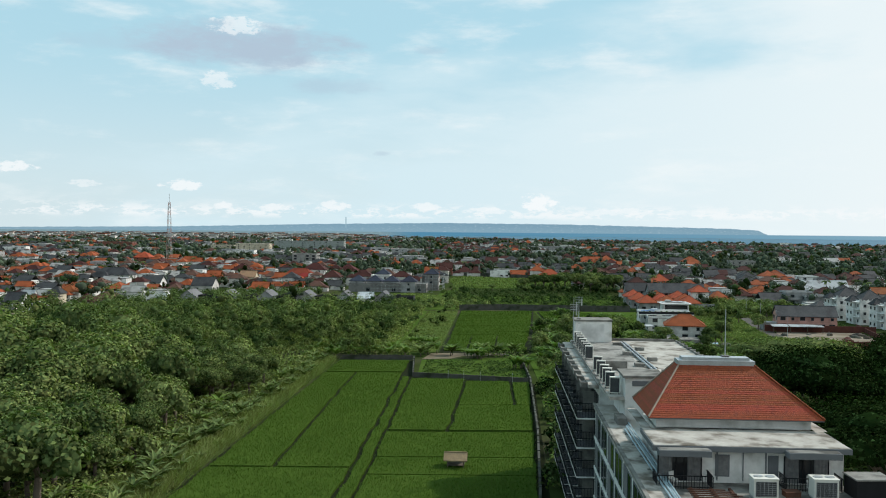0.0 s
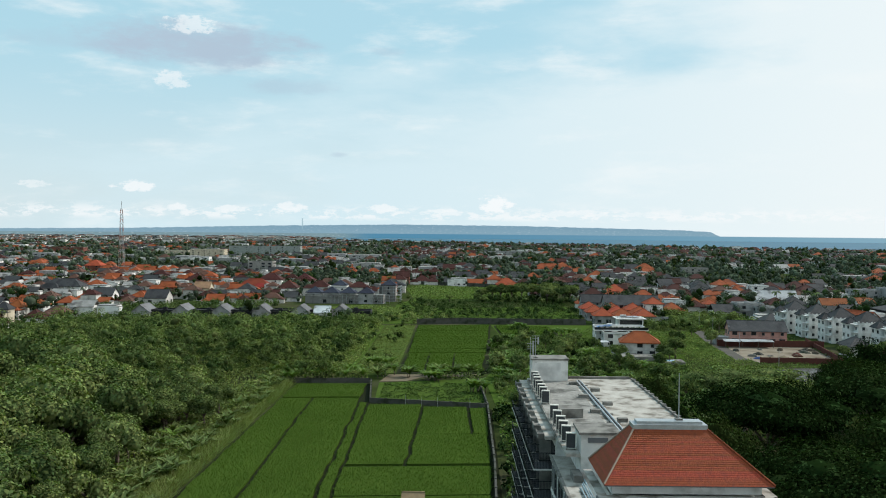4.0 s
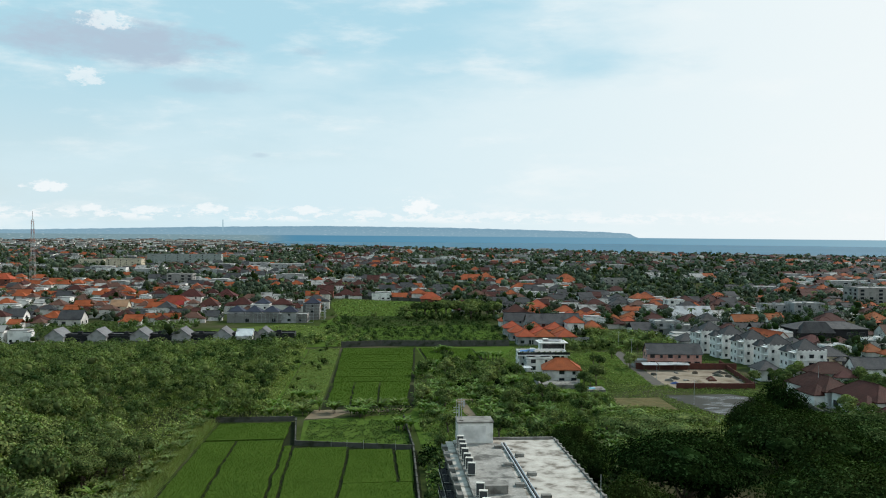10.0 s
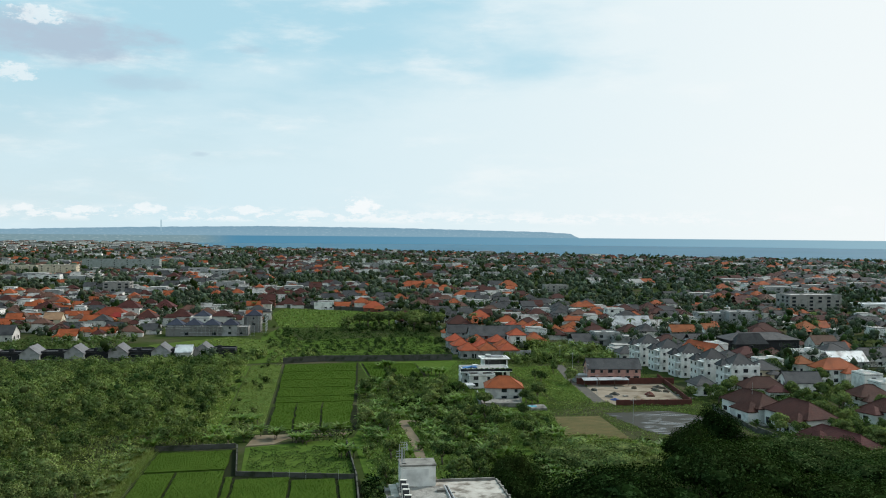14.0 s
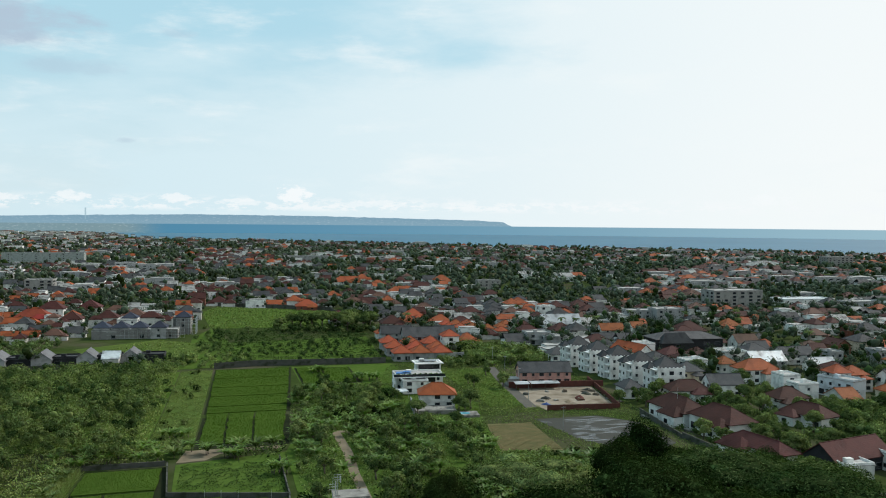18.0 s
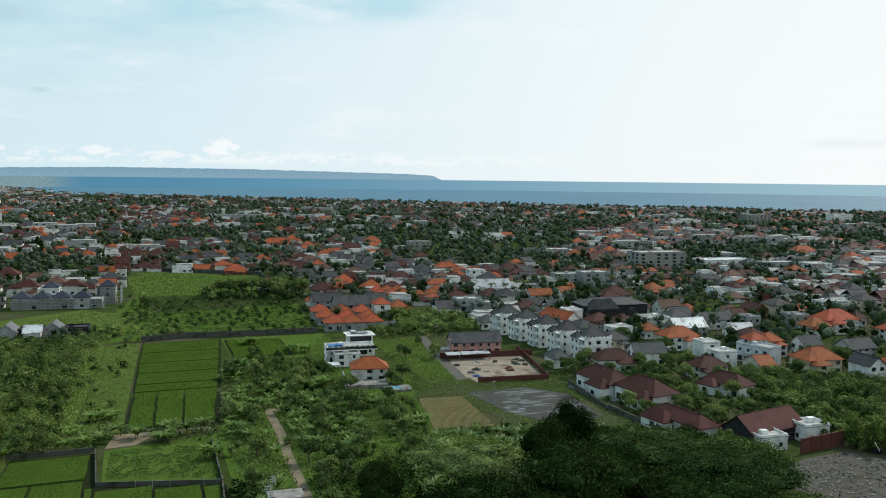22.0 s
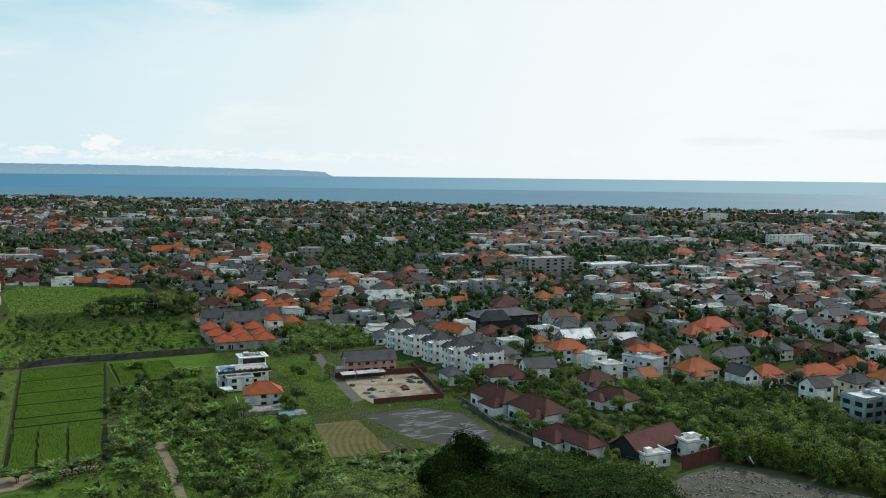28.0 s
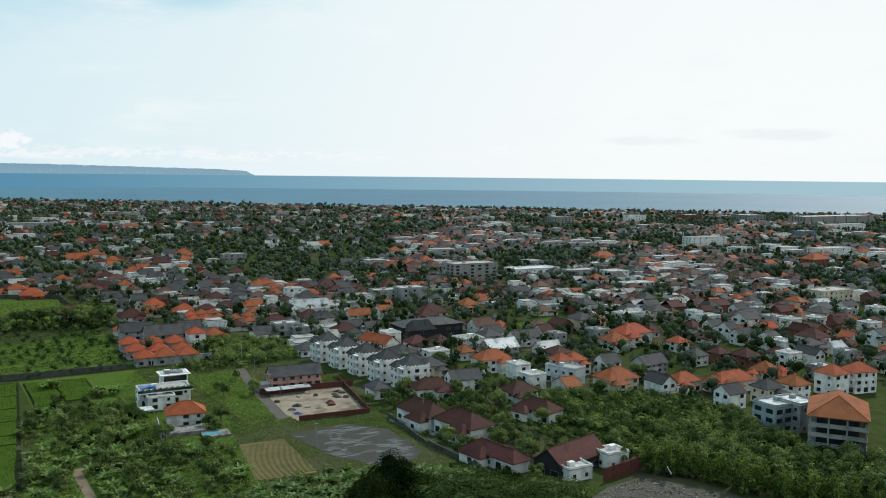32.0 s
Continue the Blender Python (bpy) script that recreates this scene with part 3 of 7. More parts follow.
PLOTS += (strip(*FAR_L, *FAR_A, 256, 302), strip(*FAR_A, *FAR_B, 256, 302), strip(*FAR_B, *FAR_R, 256, 302),
          strip(*FAR_L, *FAR_R, 303, 313, 0.2), strip(*FAR_L, *FAR_R, 314, 331, 0.2), strip(*FAR_L, *FAR_R, 332, 349, 0.2), strip(*FAR_L, *FAR_R, 350, 369, 0.2),
          strip(*FAR_L, *FAR_R, 370, 391, 0.2), strip((41.5, 340), (43.2, 390), (52.5, 340), (54, 390), 341, 389), strip((52.5, 340), (54, 390), (64.5, 350), (66.5, 386), 351, 386))
for pts in PLOTS:
    tagged(plot("rice_plot", pts, RICE, "bright green young rice growing in a flooded plot", "rice field", 0.42), group="rice plots")
plot("soil", [(41.2, 338), (66, 347), (67, 388), (42.5, 391)], RICE_EDGE, "dark wet soil between the rice plots", "soil", 0.04)
plot("soil", [(-1, 252), (26, 252.5), (41.5, 393.5), (8.2, 393.5)], RICE_EDGE, "dark wet soil between the rice plots", "soil", 0.04)

plot("dirt_patch", [(-5.5, 238), (2, 239), (6, 245), (22, 247.5), (24, 251), (-3, 251)], DIRT, "strip of bare brown earth beside the rice", "earth", 0.06)
plot("meadow", [(-6, 211), (20, 205), (24, 243), (-5.5, 236)], MEADOW, "rough green grass behind the block wall", "meadow", 0.10)
plot("meadow", [(4, 642), (17, 682), (95, 634), (80, 540), (9, 545)], MEADOW, "wide bright green meadow by the pavilion", "meadow", 0.10)
plot("meadow", [(18, 480), (95, 490), (86, 398), (22, 402)], MEADOW, "rough green grassland with shrubs", "meadow", 0.10)
plot("meadow", [(102, 292), (117, 292), (130, 372), (104, 368)], MEADOW, "bright green grass beside the lane", "meadow", 0.12)
plot("meadow", [(-45, 432), (0, 432), (10, 470), (-20, 500), (-60, 470)], MEADOW_DRY, "yellow-green dry grass by the building site", "meadow", 0.10)
plot("meadow", [(-14, 255), (-1.5, 253), (7.2, 392), (-6, 392)], MEADOW_DRY, "strip of light green grass along the rice", "meadow", 0.11)
plot("meadow", [(23, 206), (34, 160), (60, 175), (84, 222), (90, 264), (100, 300), (72, 345), (60, 350), (42, 336), (27, 254), (24, 243)], MEADOW, "rough green grass between the shrubs", "meadow", 0.08)
plot("meadow", [(-60, 262), (-14.5, 256), (-6.5, 392), (-60, 392)], MEADOW, "green grass between the thickets", "meadow", 0.07)
plot("meadow", [(40.9, 337), (60, 350), (72, 345), (88, 345), (88, 394), (41.8, 394)], MEADOW, "rough green grass beside the far rice", "meadow", 0.02)
plot("meadow", [(-12, 398), (22, 402), (18, 480), (9, 545), (-2, 500), (-4, 440)], MEADOW, "rough green grass along the building site", "meadow", 0.06)
plot("meadow", [(305, 385), (345, 392), (352, 412), (310, 405)], MEADOW, "small bright green field among the houses", "meadow", 0.12)
plot("ploughed_plot", [(91, 264), (106, 263), (101, 225), (83, 227)], PLOUGHED, "brown ploughed plot with furrows", "field", 0.16)
plot("ground_patch", [(106, 276), (147, 277), (147, 206), (105, 206)], GROUND_MAT, "green wet grass round the muddy pond", "meadow", 0.06)
plot("water", [(109.5, 268), (133, 269), (142, 256), (138, 226), (122, 214), (111.5, 238)], MUD, "dark wet mud of a drained pond", "pond", 0.12)
plot("dirt_lot", [(117.5, 302), (119.5, 281), (146, 278), (156, 325), (128, 332)], SAND, "bare sandy yard in front of the pink house", "yard", 0.10)
plot("gravel_lot", [(146, 164), (166, 171.5), (181, 173), (204, 120), (150, 112)], GRAVEL, "cleared grey rubble lot", "lot", 0.08)
plot("lane", [(113.5, 286), (118, 286), (125.5, 338), (132, 372), (128, 373), (121, 338)], ASPHALT, "narrow grey lane between grass and houses", "road", 0.14)
plot("track", [(36.5, 180), (38.8, 180), (40.2, 216), (42.2, 238), (42.8, 263), (55, 263), (55, 265.4), (40.2, 266), (39.4, 238), (37.6, 216)], DIRT, "pale dirt track through the plants", "path", 0.14)


def furrows():
    me = Mesh()
    for i in range(36):
        y = 227 + i * 1.0
        x0, x1 = along((83.5, 227), (91.5, 264), y), along((101, 225), (106, 263), y)
        me.prism([(x0, y), (x1, y), (x1, y + 0.55), (x0, y + 0.55)], ground_z(x0, y), ground_z(x0, y) + 0.23)
    tagged(part("furrow_ridges", me, PLOUGHED), "low earth ridges of the ploughed plot", "furrows", kind="stuff")


furrows()


def mud_banks():
    rng = random.Random(5)
    me = Mesh()
    n = 0
    while n < 150:
        x, y = rng.uniform(110, 142), rng.uniform(215, 269)
        if not inside(x, y, [(110.5, 266), (132, 268), (141, 255), (137, 228), (123, 216), (113, 238)]):
            continue
        if noise.noise((x / 9, y / 9, 2)) < -0.12:
            continue
        n += 1
        w, d, a = rng.uniform(1.2, 4.2), rng.uniform(0.22, 0.6), rng.uniform(-0.5, 0.1)
        pts = []
        for j in range(9):
            t = 2 * math.pi * j / 9
            s = rng.uniform(0.7, 1.15)
            u, v = w * s * math.cos(t), d * s * math.sin(t)
            pts.append((x + u * math.cos(a) - v * math.sin(a), y + u * math.sin(a) + v * math.cos(a)))
        me.prism(pts, ground_z(x, y), ground_z(x, y) + rng.uniform(0.13, 0.15))
    tagged(part("puddles", me, POND), "long shallow puddles mirroring the sky in the mud", "puddles", kind="stuff")


mud_banks()


def wall_run(name, pts, h, t, mat, label, post=0.0, category="wall", cap=0.08):
    """A free-standing wall along a line of plan points, with a coping and posts."""
    w = thing(name, Matrix(), label, category, kind="structure")
    for i in range(len(pts) - 1):
        (x0, y0), (x1, y1) = pts[i], pts[i + 1]
        ln, a = math.hypot(x1 - x0, y1 - y0), math.degrees(math.atan2(y1 - y0, x1 - x0))
        z = min(ground_z(x0, y0), ground_z(x1, y1))
        me = Mesh()
        me.box(0, -t / 2, -0.3, ln, t / 2, h)
        part("wall_panel", me, mat, w, m=pose(x0, y0, z, 0, 0, a))
        me = Mesh()
        me.box(-0.02, -t / 2 - 0.05, h, ln + 0.02, t / 2 + 0.05, h + cap)
        part("coping", me, mat, w, m=pose(x0, y0, z, 0, 0, a))
        if post:
            for j in range(int(ln / post) + 1):
                me = Mesh()
                me.box(j * post - 0.16, -t / 2 - 0.10, -0.3, j * post + 0.16, t / 2 + 0.10, h + cap + 0.12)
                part("post", me, mat, w, m=pose(x0, y0, z, 0, 0, a))
    return w


wall_run("boundary_wall", [(-7.6, 235), (-7.0, 209), (20.8, 201.6), (21.6, 236)], 1.1, 0.22, STONE_WALL, "low mossy grey block wall round the rice field", 4.0)
wall_run("boundary_wall", [(-28.5, 236.5), (-8, 236.5)], 1.2, 0.22, STONE_WALL, "low dark block wall at the end of the rice", 4.0)
wall_run("boundary_wall", [(20.6, 200), (16.8, 150), (13.4, 116), (10, 84)], 1.2, 0.25, STONE_WALL, "dark block wall along the rice field", 5.0)
wall_run("boundary_wall", [(8, 396), (27, 400.7), (42, 398.5), (86, 396)], 2.6, 0.25, STONE_WALL, "long grey block wall beyond the rice", 6.0)
wall_run("boundary_wall", [(97, 397), (124, 394)], 4.0, 0.3, wall_mat("grey"), "tall plain grey wall of the villa compound", 9.0)
wall_run("brick_fence", [(119.7, 281.0), (146.2, 277.8), (159.2, 331.8)], 1.9, 0.22, BRICK_WALL, "red-brown brick fence round the yard", 3.0)
wall_run("boundary_wall", [(149.1, 268), (143.2, 231), (143.8, 205.8), (141, 190)], 2.0, 0.25, STONE_WALL, "grey block wall between the pond and the villas", 5.0)
wall_run("brick_fence", [(168.2, 175.4), (184.9, 177.7)], 4.2, 0.25, BRICK_WALL, "tall red brick wall by the cleared lot", 4.0)
wall_run("boundary_wall", [(-140, 411), (-24, 411.5)], 1.8, 0.25, STONE_WALL, "dark wall in front of the grey villas", 8.0)
wall_run("boundary_wall", [(17, 690), (97, 642), (96, 560)], 2.5, 0.3, STONE_WALL, "long grey wall round the meadow", 14.0)


# ---------------------------------------------------------------- houses
def window_data(w, h, joined=False):
    """A window facing -y, sill at the origin: a frame ring with a sunk pane, joined or as two meshes."""
    f, t = Mesh(), 0.09
    rings = [[(-w / 2, y0, 0), (w / 2, y0, 0), (w / 2, y0, h), (-w / 2, y0, h)] for y0 in (0.04, -0.07)]
    rings += [[(-w / 2 + t, y0, t), (w / 2 - t, y0, t), (w / 2 - t, y0, h - t), (-w / 2 + t, y0, h - t)] for y0 in (-0.07, -0.01)]
    f.v = [p for r in rings for p in r]
    for r in range(3):
        for j in range(4):
            f.f.append((r * 4 + j, r * 4 + (j + 1) % 4, r * 4 + 4 + (j + 1) % 4, r * 4 + 4 + j))
            f.k.append(0)
    if joined:
        f.f.append((12, 13, 14, 15))
        f.k.append(1)
        return f.data("window", [PAINT_GREY, GLASS]), None
    p = Mesh()
    p.box(-w / 2 + t, -0.03, t, w / 2 - t, 0.0, h - t)
    return f.data("window", [PAINT_GREY]), p.data("pane", [GLASS])


WIN = {"small": window_data(1.1, 1.2), "wide": window_data(1.9, 1.5), "door": window_data(2.2, 2.1), "band": window_data(3.0, 1.7)}
WIN_FAR = {"small": window_data(1.1, 1.2, True), "wide": window_data(1.9, 1.5, True), "door": window_data(2.2, 2.1, True), "band": window_data(3.0, 1.7, True)}


def add_window(parent, size, x, y, z, turn, near=True):
    f, p = (WIN if near else WIN_FAR)[size]
    w = part("window", f, [], parent, m=pose(x, y, z, 0, 0, turn))
    if near:
        part("pane", p, [], w)
    return w


def house(kind, x, y, yaw, w, d, h, roof, wall, storeys, label, group="", name=None, z=None, rise=None):
    """A building on its plan centre: walls by storey, roof, windows on the sides that are seen."""
    z = ground_z(x, y) if z is None else z
    th = thing(name or ("house" if h < 9 else "building"), pose(x, y, z, 0, 0, yaw), label, "house" if h < 9 else "building", group)
    rng = random.Random(int(x * 13 + y * 7))
    TAKEN.append((x, y, 0.52 * max(w, d) + 1.0))
    sh = h / storeys
    wm, rm = wall_mat(wall), roof_mat(roof)
    me = Mesh()
    me.box(-w / 2, -d / 2, -0.6, w / 2, d / 2, h - 0.02)
    rise = rise or min(w, d) * (0.36 if kind == "hip" else 0.34) + 0.3
    if kind == "gable":
        for s in (-1, 1):
            p = [(s * w / 2, -d / 2, h - 0.02), (s * w / 2, d / 2, h - 0.02), (s * w / 2, 0, h + rise - 0.2)]
            me.face(p if s > 0 else p[::-1])
    part("wall_shell", me, wm, th)
    if group != "town houses":
        for s in range(1, storeys):
            me = Mesh()
            me.box(-w / 2 - 0.12, -d / 2 - 0.12, s * sh - 0.16, w / 2 + 0.12, d / 2 + 0.12, s * sh + 0.10)
            part("floor_band", me, wm, th)
    me = Mesh()
    if kind == "hip":
        me.hip(w, d, h, rise, 0.7)
    elif kind == "gable":
        me.gable(w, d, h, rise)
    else:
        me.box(-w / 2 - 0.25, -d / 2 - 0.25, h, w / 2 + 0.25, d / 2 + 0.25, h + 0.22)
    part("roof", me, rm, th)
    side = rng.choice((-1, 1))
    if kind == "hip" and w > 8.9 and h < 8 and not name and abs(x - 83.4) > 0.1 and group not in ("orange villa row", "building site villas"):
        ww, wd, wh = w * 0.46, 3.4, h * 0.8
        cx = side * w * 0.24
        me = Mesh()
        me.box(cx - ww / 2, -d / 2 - wd, -0.6, cx + ww / 2, -d / 2 + 0.1, wh)
        part("wing_wall", me, wm, th)
        me = Mesh()
        me.hip(ww, wd + 2.6, wh, ww * 0.3, 0.5, caps=False)
        me.v = [(a + cx, b - d / 2 - wd / 2 + 1.3, c) for a, b, c in me.v]
        part("wing_roof", me, rm, th)
        for s in range(storeys):
            add_window(th, "wide", cx, -d / 2 - wd - 0.03, s * wh / storeys + 0.8, 0, False)
    if storeys == 2 and group != "town houses" and kind != "hip" and w > 10 and math.hypot(x, y) < 480:
        me = Mesh()
        me.box(-side * w * 0.22 - w * 0.2, -d / 2 - 1.5, sh - 0.1, -side * w * 0.22 + w * 0.2, -d / 2 - 0.13, sh + 0.08)
        me.box(-side * w * 0.22 - w * 0.2, -d / 2 - 1.5, sh + 0.08, -side * w * 0.22 + w * 0.2, -d / 2 - 1.38, sh + 1.0)
        part("balcony", me, wm, th)
    if kind == "flat":
        for a, b, c, e in ((-w / 2, -d / 2, w / 2, -d / 2 + 0.2), (-w / 2, d / 2 - 0.2, w / 2, d / 2), (-w / 2, -d / 2 + 0.2, -w / 2 + 0.2, d / 2 - 0.2), (w / 2 - 0.2, -d / 2 + 0.2, w / 2, d / 2 - 0.2)):
            me = Mesh()
            me.box(a, b, h + 0.22, c, e, h + 0.8)
            part("parapet", me, wm, th)
        me = Mesh()
        tx, ty = rng.uniform(-w / 4, w / 4), rng.uniform(-d / 6, d / 4)
        me.box(tx - 1, ty - 0.8, h + 0.22, tx + 1, ty + 0.8, h + 1.5)
        part("roof_hut", me, wm, th)
    far, near = math.hypot(x, y) > 430, math.hypot(x, y) < 340 and group != "town houses"
    for s in range(storeys):
        for turn, span, off in ((0, w, d / 2), (-90, d, w / 2), (90, d, w / 2)):
            if turn == 90 and x > 20 or turn == -90 and x < -20:
                continue
            step_w = 3.4 if not far else 5.0
            k = max(1, min(9 if not far else 6, int((span - 0.8) / step_w)))
            for j in range(k):
                u = (j + 0.5) * span / k - span / 2
                if rng.random() < 0.12:
                    continue
                size = "band" if wall in ("black", "glassy") or (wall == "concrete" and h > 10) else ("door" if s == 0 and rng.random() < 0.35 else ("wide" if rng.random() < 0.5 else "small"))
                zz = s * sh + (0.45 if size in ("door", "band") else 0.95)
                if size == "door" and sh < 2.7:
                    size, zz = "wide", s * sh + 0.8
                if turn == 0:
                    add_window(th, size, u, -off - 0.03, zz, 0, near)
                elif turn == -90:
                    add_window(th, size, -off - 0.03, u, zz, -90, near)
                else:
                    add_window(th, size, off + 0.03, u, zz, 90, near)
    return th


house("gable", 138.4, 330.1, -8.8, 21.2, 9.0, 5.8, "slate", "pink", 2, "pink building with a dark grey tile roof, 2 storeys")
house("hip", 83.4, 297.4, -12.3, 12.6, 9.0, 5.2, "orange", "offwhite", 2, "off-white building with a orange clay tile roof, 2 storeys")
VILLA = house("flat", 84.9, 331.5, -4.0, 18.9, 9.0, 6.0, "slab", "white", 2, "white building with a flat concrete roof, 2 storeys")
VILLA_TOP = house("flat", 91.9, 342.3, -4.0, 9.8, 7.0, 8.4, "slab", "white", 3, "white building with a flat concrete roof, 3 storeys")
house("flat", 81.7, 324.5, -3.3, 9.9, 8.0, 4.8, "slab", "white", 2, "white building with a flat concrete roof, 2 storeys")
house("hip", 128.7, 434.6, -4.0, 8.4, 8.0, 7.0, "orange", "white", 2, "white building with a orange clay tile roof, 2 storeys")
house("gable", 106.5, 465.6, -4.0, 16.5, 10.0, 5.5, "slate", "grey", 2, "grey building with a dark grey tile roof, 2 storeys")
house("gable", 117.1, 446.1, -4.0, 22.0, 12.0, 6.0, "slate", "grey", 2, "grey building with a dark grey tile roof, 2 storeys")
house("hip", 115.5, 514.3, -4.0, 13.5, 12.0, 5.0, "maroon", "offwhite", 2, "off-white building with a dark maroon tile roof, 2 storeys")
house("hip", 137.7, 550.1, -4.0, 11.4, 12.0, 5.5, "orange", "offwhite", 2, "off-white building with a orange clay tile roof, 2 storeys")
house("hip", 88.5, 551.7, -4.0, 12.0, 12.8, 5.0, "maroon", "offwhite", 2, "off-white building with a dark maroon tile roof, 2 storeys")
house("hip", 80.6, 651.9, -4.0, 15.2, 12.0, 3.0, "orange", "brick", 1, "red-brown building with a orange clay tile roof, 1 storey")
house("hip", 151.2, 880.3, -4.0, 30.3, 14.0, 5.0, "orange", "white", 2, "white building with a orange clay tile roof, 2 storeys")
house("hip", 249.3, 872.6, -4.0, 17.0, 14.0, 6.0, "orange", "white", 2, "white building with a orange clay tile roof, 2 storeys")
house("flat", 280.9, 814.3, -4.0, 23.0, 12.0, 9.0, "slab", "concrete", 3, "bare concrete building with a flat concrete roof, 3 storeys")
house("flat", 163.3, 183.3, -4.0, 8.6, 7.0, 3.6, "slab", "white", 1, "white building with a flat concrete roof, 1 storey")
house("flat", 180.6, 185.7, -4.0, 7.9, 7.0, 4.6, "slab", "white", 1, "white building with a flat concrete roof, 1 storey")
house("hip", 156.8, 256.0, -86.0, 20.0, 10.0, 4.8, "maroon", "white", 1, "white building with a dark maroon tile roof, 1 storey")
house("hip", 160.3, 236.0, -82.0, 18.5, 10.5, 5.0, "maroon", "white", 1, "white building with a dark maroon tile roof, 2 storeys")
house("hip", 151.1, 204.0, -83.4, 21.0, 7.0, 3.8, "maroon", "white", 1, "white building with a dark maroon tile roof, 1 storey")
house("gable", 196.2, 289.3, -10.5, 13.0, 9.0, 5.5, "slate", "white", 2, "white building with a dark grey tile roof, 2 storeys")
house("hip", 204.3, 261.8, -4.0, 11.7, 9.0, 5.0, "maroon", "white", 2, "white building with a dark maroon tile roof, 2 storeys")
house("hip", 196.6, 240.2, -76.3, 15.6, 9.0, 4.0, "maroon", "white", 1, "white building with a dark maroon tile roof, 1 storey")
house("hip", 179.6, 287.9, -12.2, 14.9, 9.0, 4.0, "maroon", "white", 1, "white building with a dark maroon tile roof, 1 storey")
house("hip", 160.5, 297.2, -4.0, 7.4, 9.0, 4.0, "slate", "white", 1, "white building with a dark grey tile roof, 1 storey")
house("hip", 226.9, 311.8, -4.0, 15.5, 10.0, 6.2, "orange", "white", 2, "white building with a orange clay tile roof, 2 storeys")
house("hip", 229.9, 338.2, -4.0, 7.7, 8.0, 4.2, "orange", "white", 1, "white building with a orange clay tile roof, 1 storey")
house("gable", 246.8, 332.6, -4.0, 16.5, 10.0, 6.0, "metal", "grey", 2, "grey building with a pale metal sheet roof, 2 storeys")
house("hip", 244.9, 397.0, -4.0, 36.7, 16.0, 7.6, "slate", "black", 2, "black building with a dark grey tile roof, 2 storeys", rise=3.0)
house("gable", 272.5, 384.4, -4.0, 11.9, 10.0, 6.5, "brown", "offwhite", 2, "off-white building with a brown tile roof, 2 storeys")
house("gable", 276.4, 350.7, -4.0, 16.5, 9.0, 5.0, "slate", "white", 2, "white building with a dark grey tile roof, 2 storeys")
house("gable", 297.5, 360.7, -4.0, 7.8, 7.8, 5.0, "maroon", "white", 2, "white building with a dark maroon tile roof, 2 storeys")
house("hip", 311.8, 455.2, -4.0, 11.3, 11.0, 5.5, "orange", "cream", 2, "cream building with a orange clay tile roof, 2 storeys")
house("gable", 233.7, 457.0, -4.0, 14.1, 9.0, 5.0, "orange", "offwhite", 2, "off-white building with a orange clay tile roof, 2 storeys")
house("gable", 252.8, 461.8, -4.0, 7.5, 9.2, 5.5, "orange", "white", 2, "white building with a orange clay tile roof, 2 storeys")
house("gable", 202.4, 373.5, -77.2, 19.6, 9.0, 6.0, "orange", "white", 2, "white building with a orange clay tile roof, 2 storeys")
house("flat", 289.8, 523.6, -4.0, 21.4, 12.0, 8.0, "slab", "grey", 3, "grey building with a flat concrete roof, 3 storeys")
house("flat", 305.0, 516.6, -4.0, 19.6, 14.0, 9.5, "slab", "grey", 3, "grey building with a flat concrete roof, 3 storeys")
house("flat", 413.1, 599.1, -4.0, 42.6, 20.0, 14.0, "slab", "concrete", 5, "bare concrete building with a flat concrete roof, 5 storeys")
house("flat", 482.4, 602.4, -4.0, 46.2, 20.0, 6.0, "metal", "white", 2, "white building with a pale metal sheet roof, 2 storeys")
house("gable", 220.0, 499.5, -4.0, 24.4, 14.0, 4.5, "metal", "white", 1, "white building with a pale metal sheet roof, 1 storey")
house("flat", 236.2, 561.0, -4.0, 11.3, 10.0, 8.0, "slab", "white", 3, "white building with a flat concrete roof, 3 storeys")
house("hip", 276.4, 443.1, -4.0, 16.9, 14.0, 5.0, "maroon", "offwhite", 2, "off-white building with a dark maroon tile roof, 2 storeys")
house("flat", 180.0, 440.0, -4.0, 13.5, 10.0, 6.5, "slab", "grey", 2, "grey building with a flat concrete roof, 2 storeys")
house("flat", 187.4, 433.2, -4.0, 12.7, 9.0, 5.0, "slab", "grey", 2, "grey building with a flat concrete roof, 2 storeys")
house("hip", 168.1, 384.2, -4.0, 8.6, 8.6, 3.6, "slate", "white", 1, "white building with a dark grey tile roof, 1 storey")
house("hip", 250.3, 255.8, -4.0, 15.2, 11.0, 6.0, "orange", "cream", 2, "cream building with a orange clay tile roof, 2 storeys")
house("flat", 241.6, 277.7, -75.0, 15.3, 8.0, 7.0, "slab", "lightblue", 2, "pale grey-blue building with a flat concrete roof, 2 storeys")
house("hip", 245.2, 284.6, -4.0, 7.9, 7.0, 8.5, "orange", "offwhite", 3, "off-white building with a orange clay tile roof, 3 storeys")
house("hip", 274.9, 241.9, -4.0, 12.4, 9.0, 4.6, "orange", "white", 1, "white building with a orange clay tile roof, 1 storey")
house("hip", 292.5, 232.0, -4.0, 20.7, 10.0, 4.6, "orange", "white", 1, "white building with a orange clay tile roof, 1 storey")
house("hip", 329.2, 325.7, -4.0, 18.4, 12.0, 6.5, "orange", "offwhite", 2, "off-white building with a orange clay tile roof, 2 storeys")
house("hip", 311.2, 319.6, -4.0, 11.9, 10.0, 5.0, "orange", "offwhite", 2, "off-white building with a orange clay tile roof, 2 storeys")
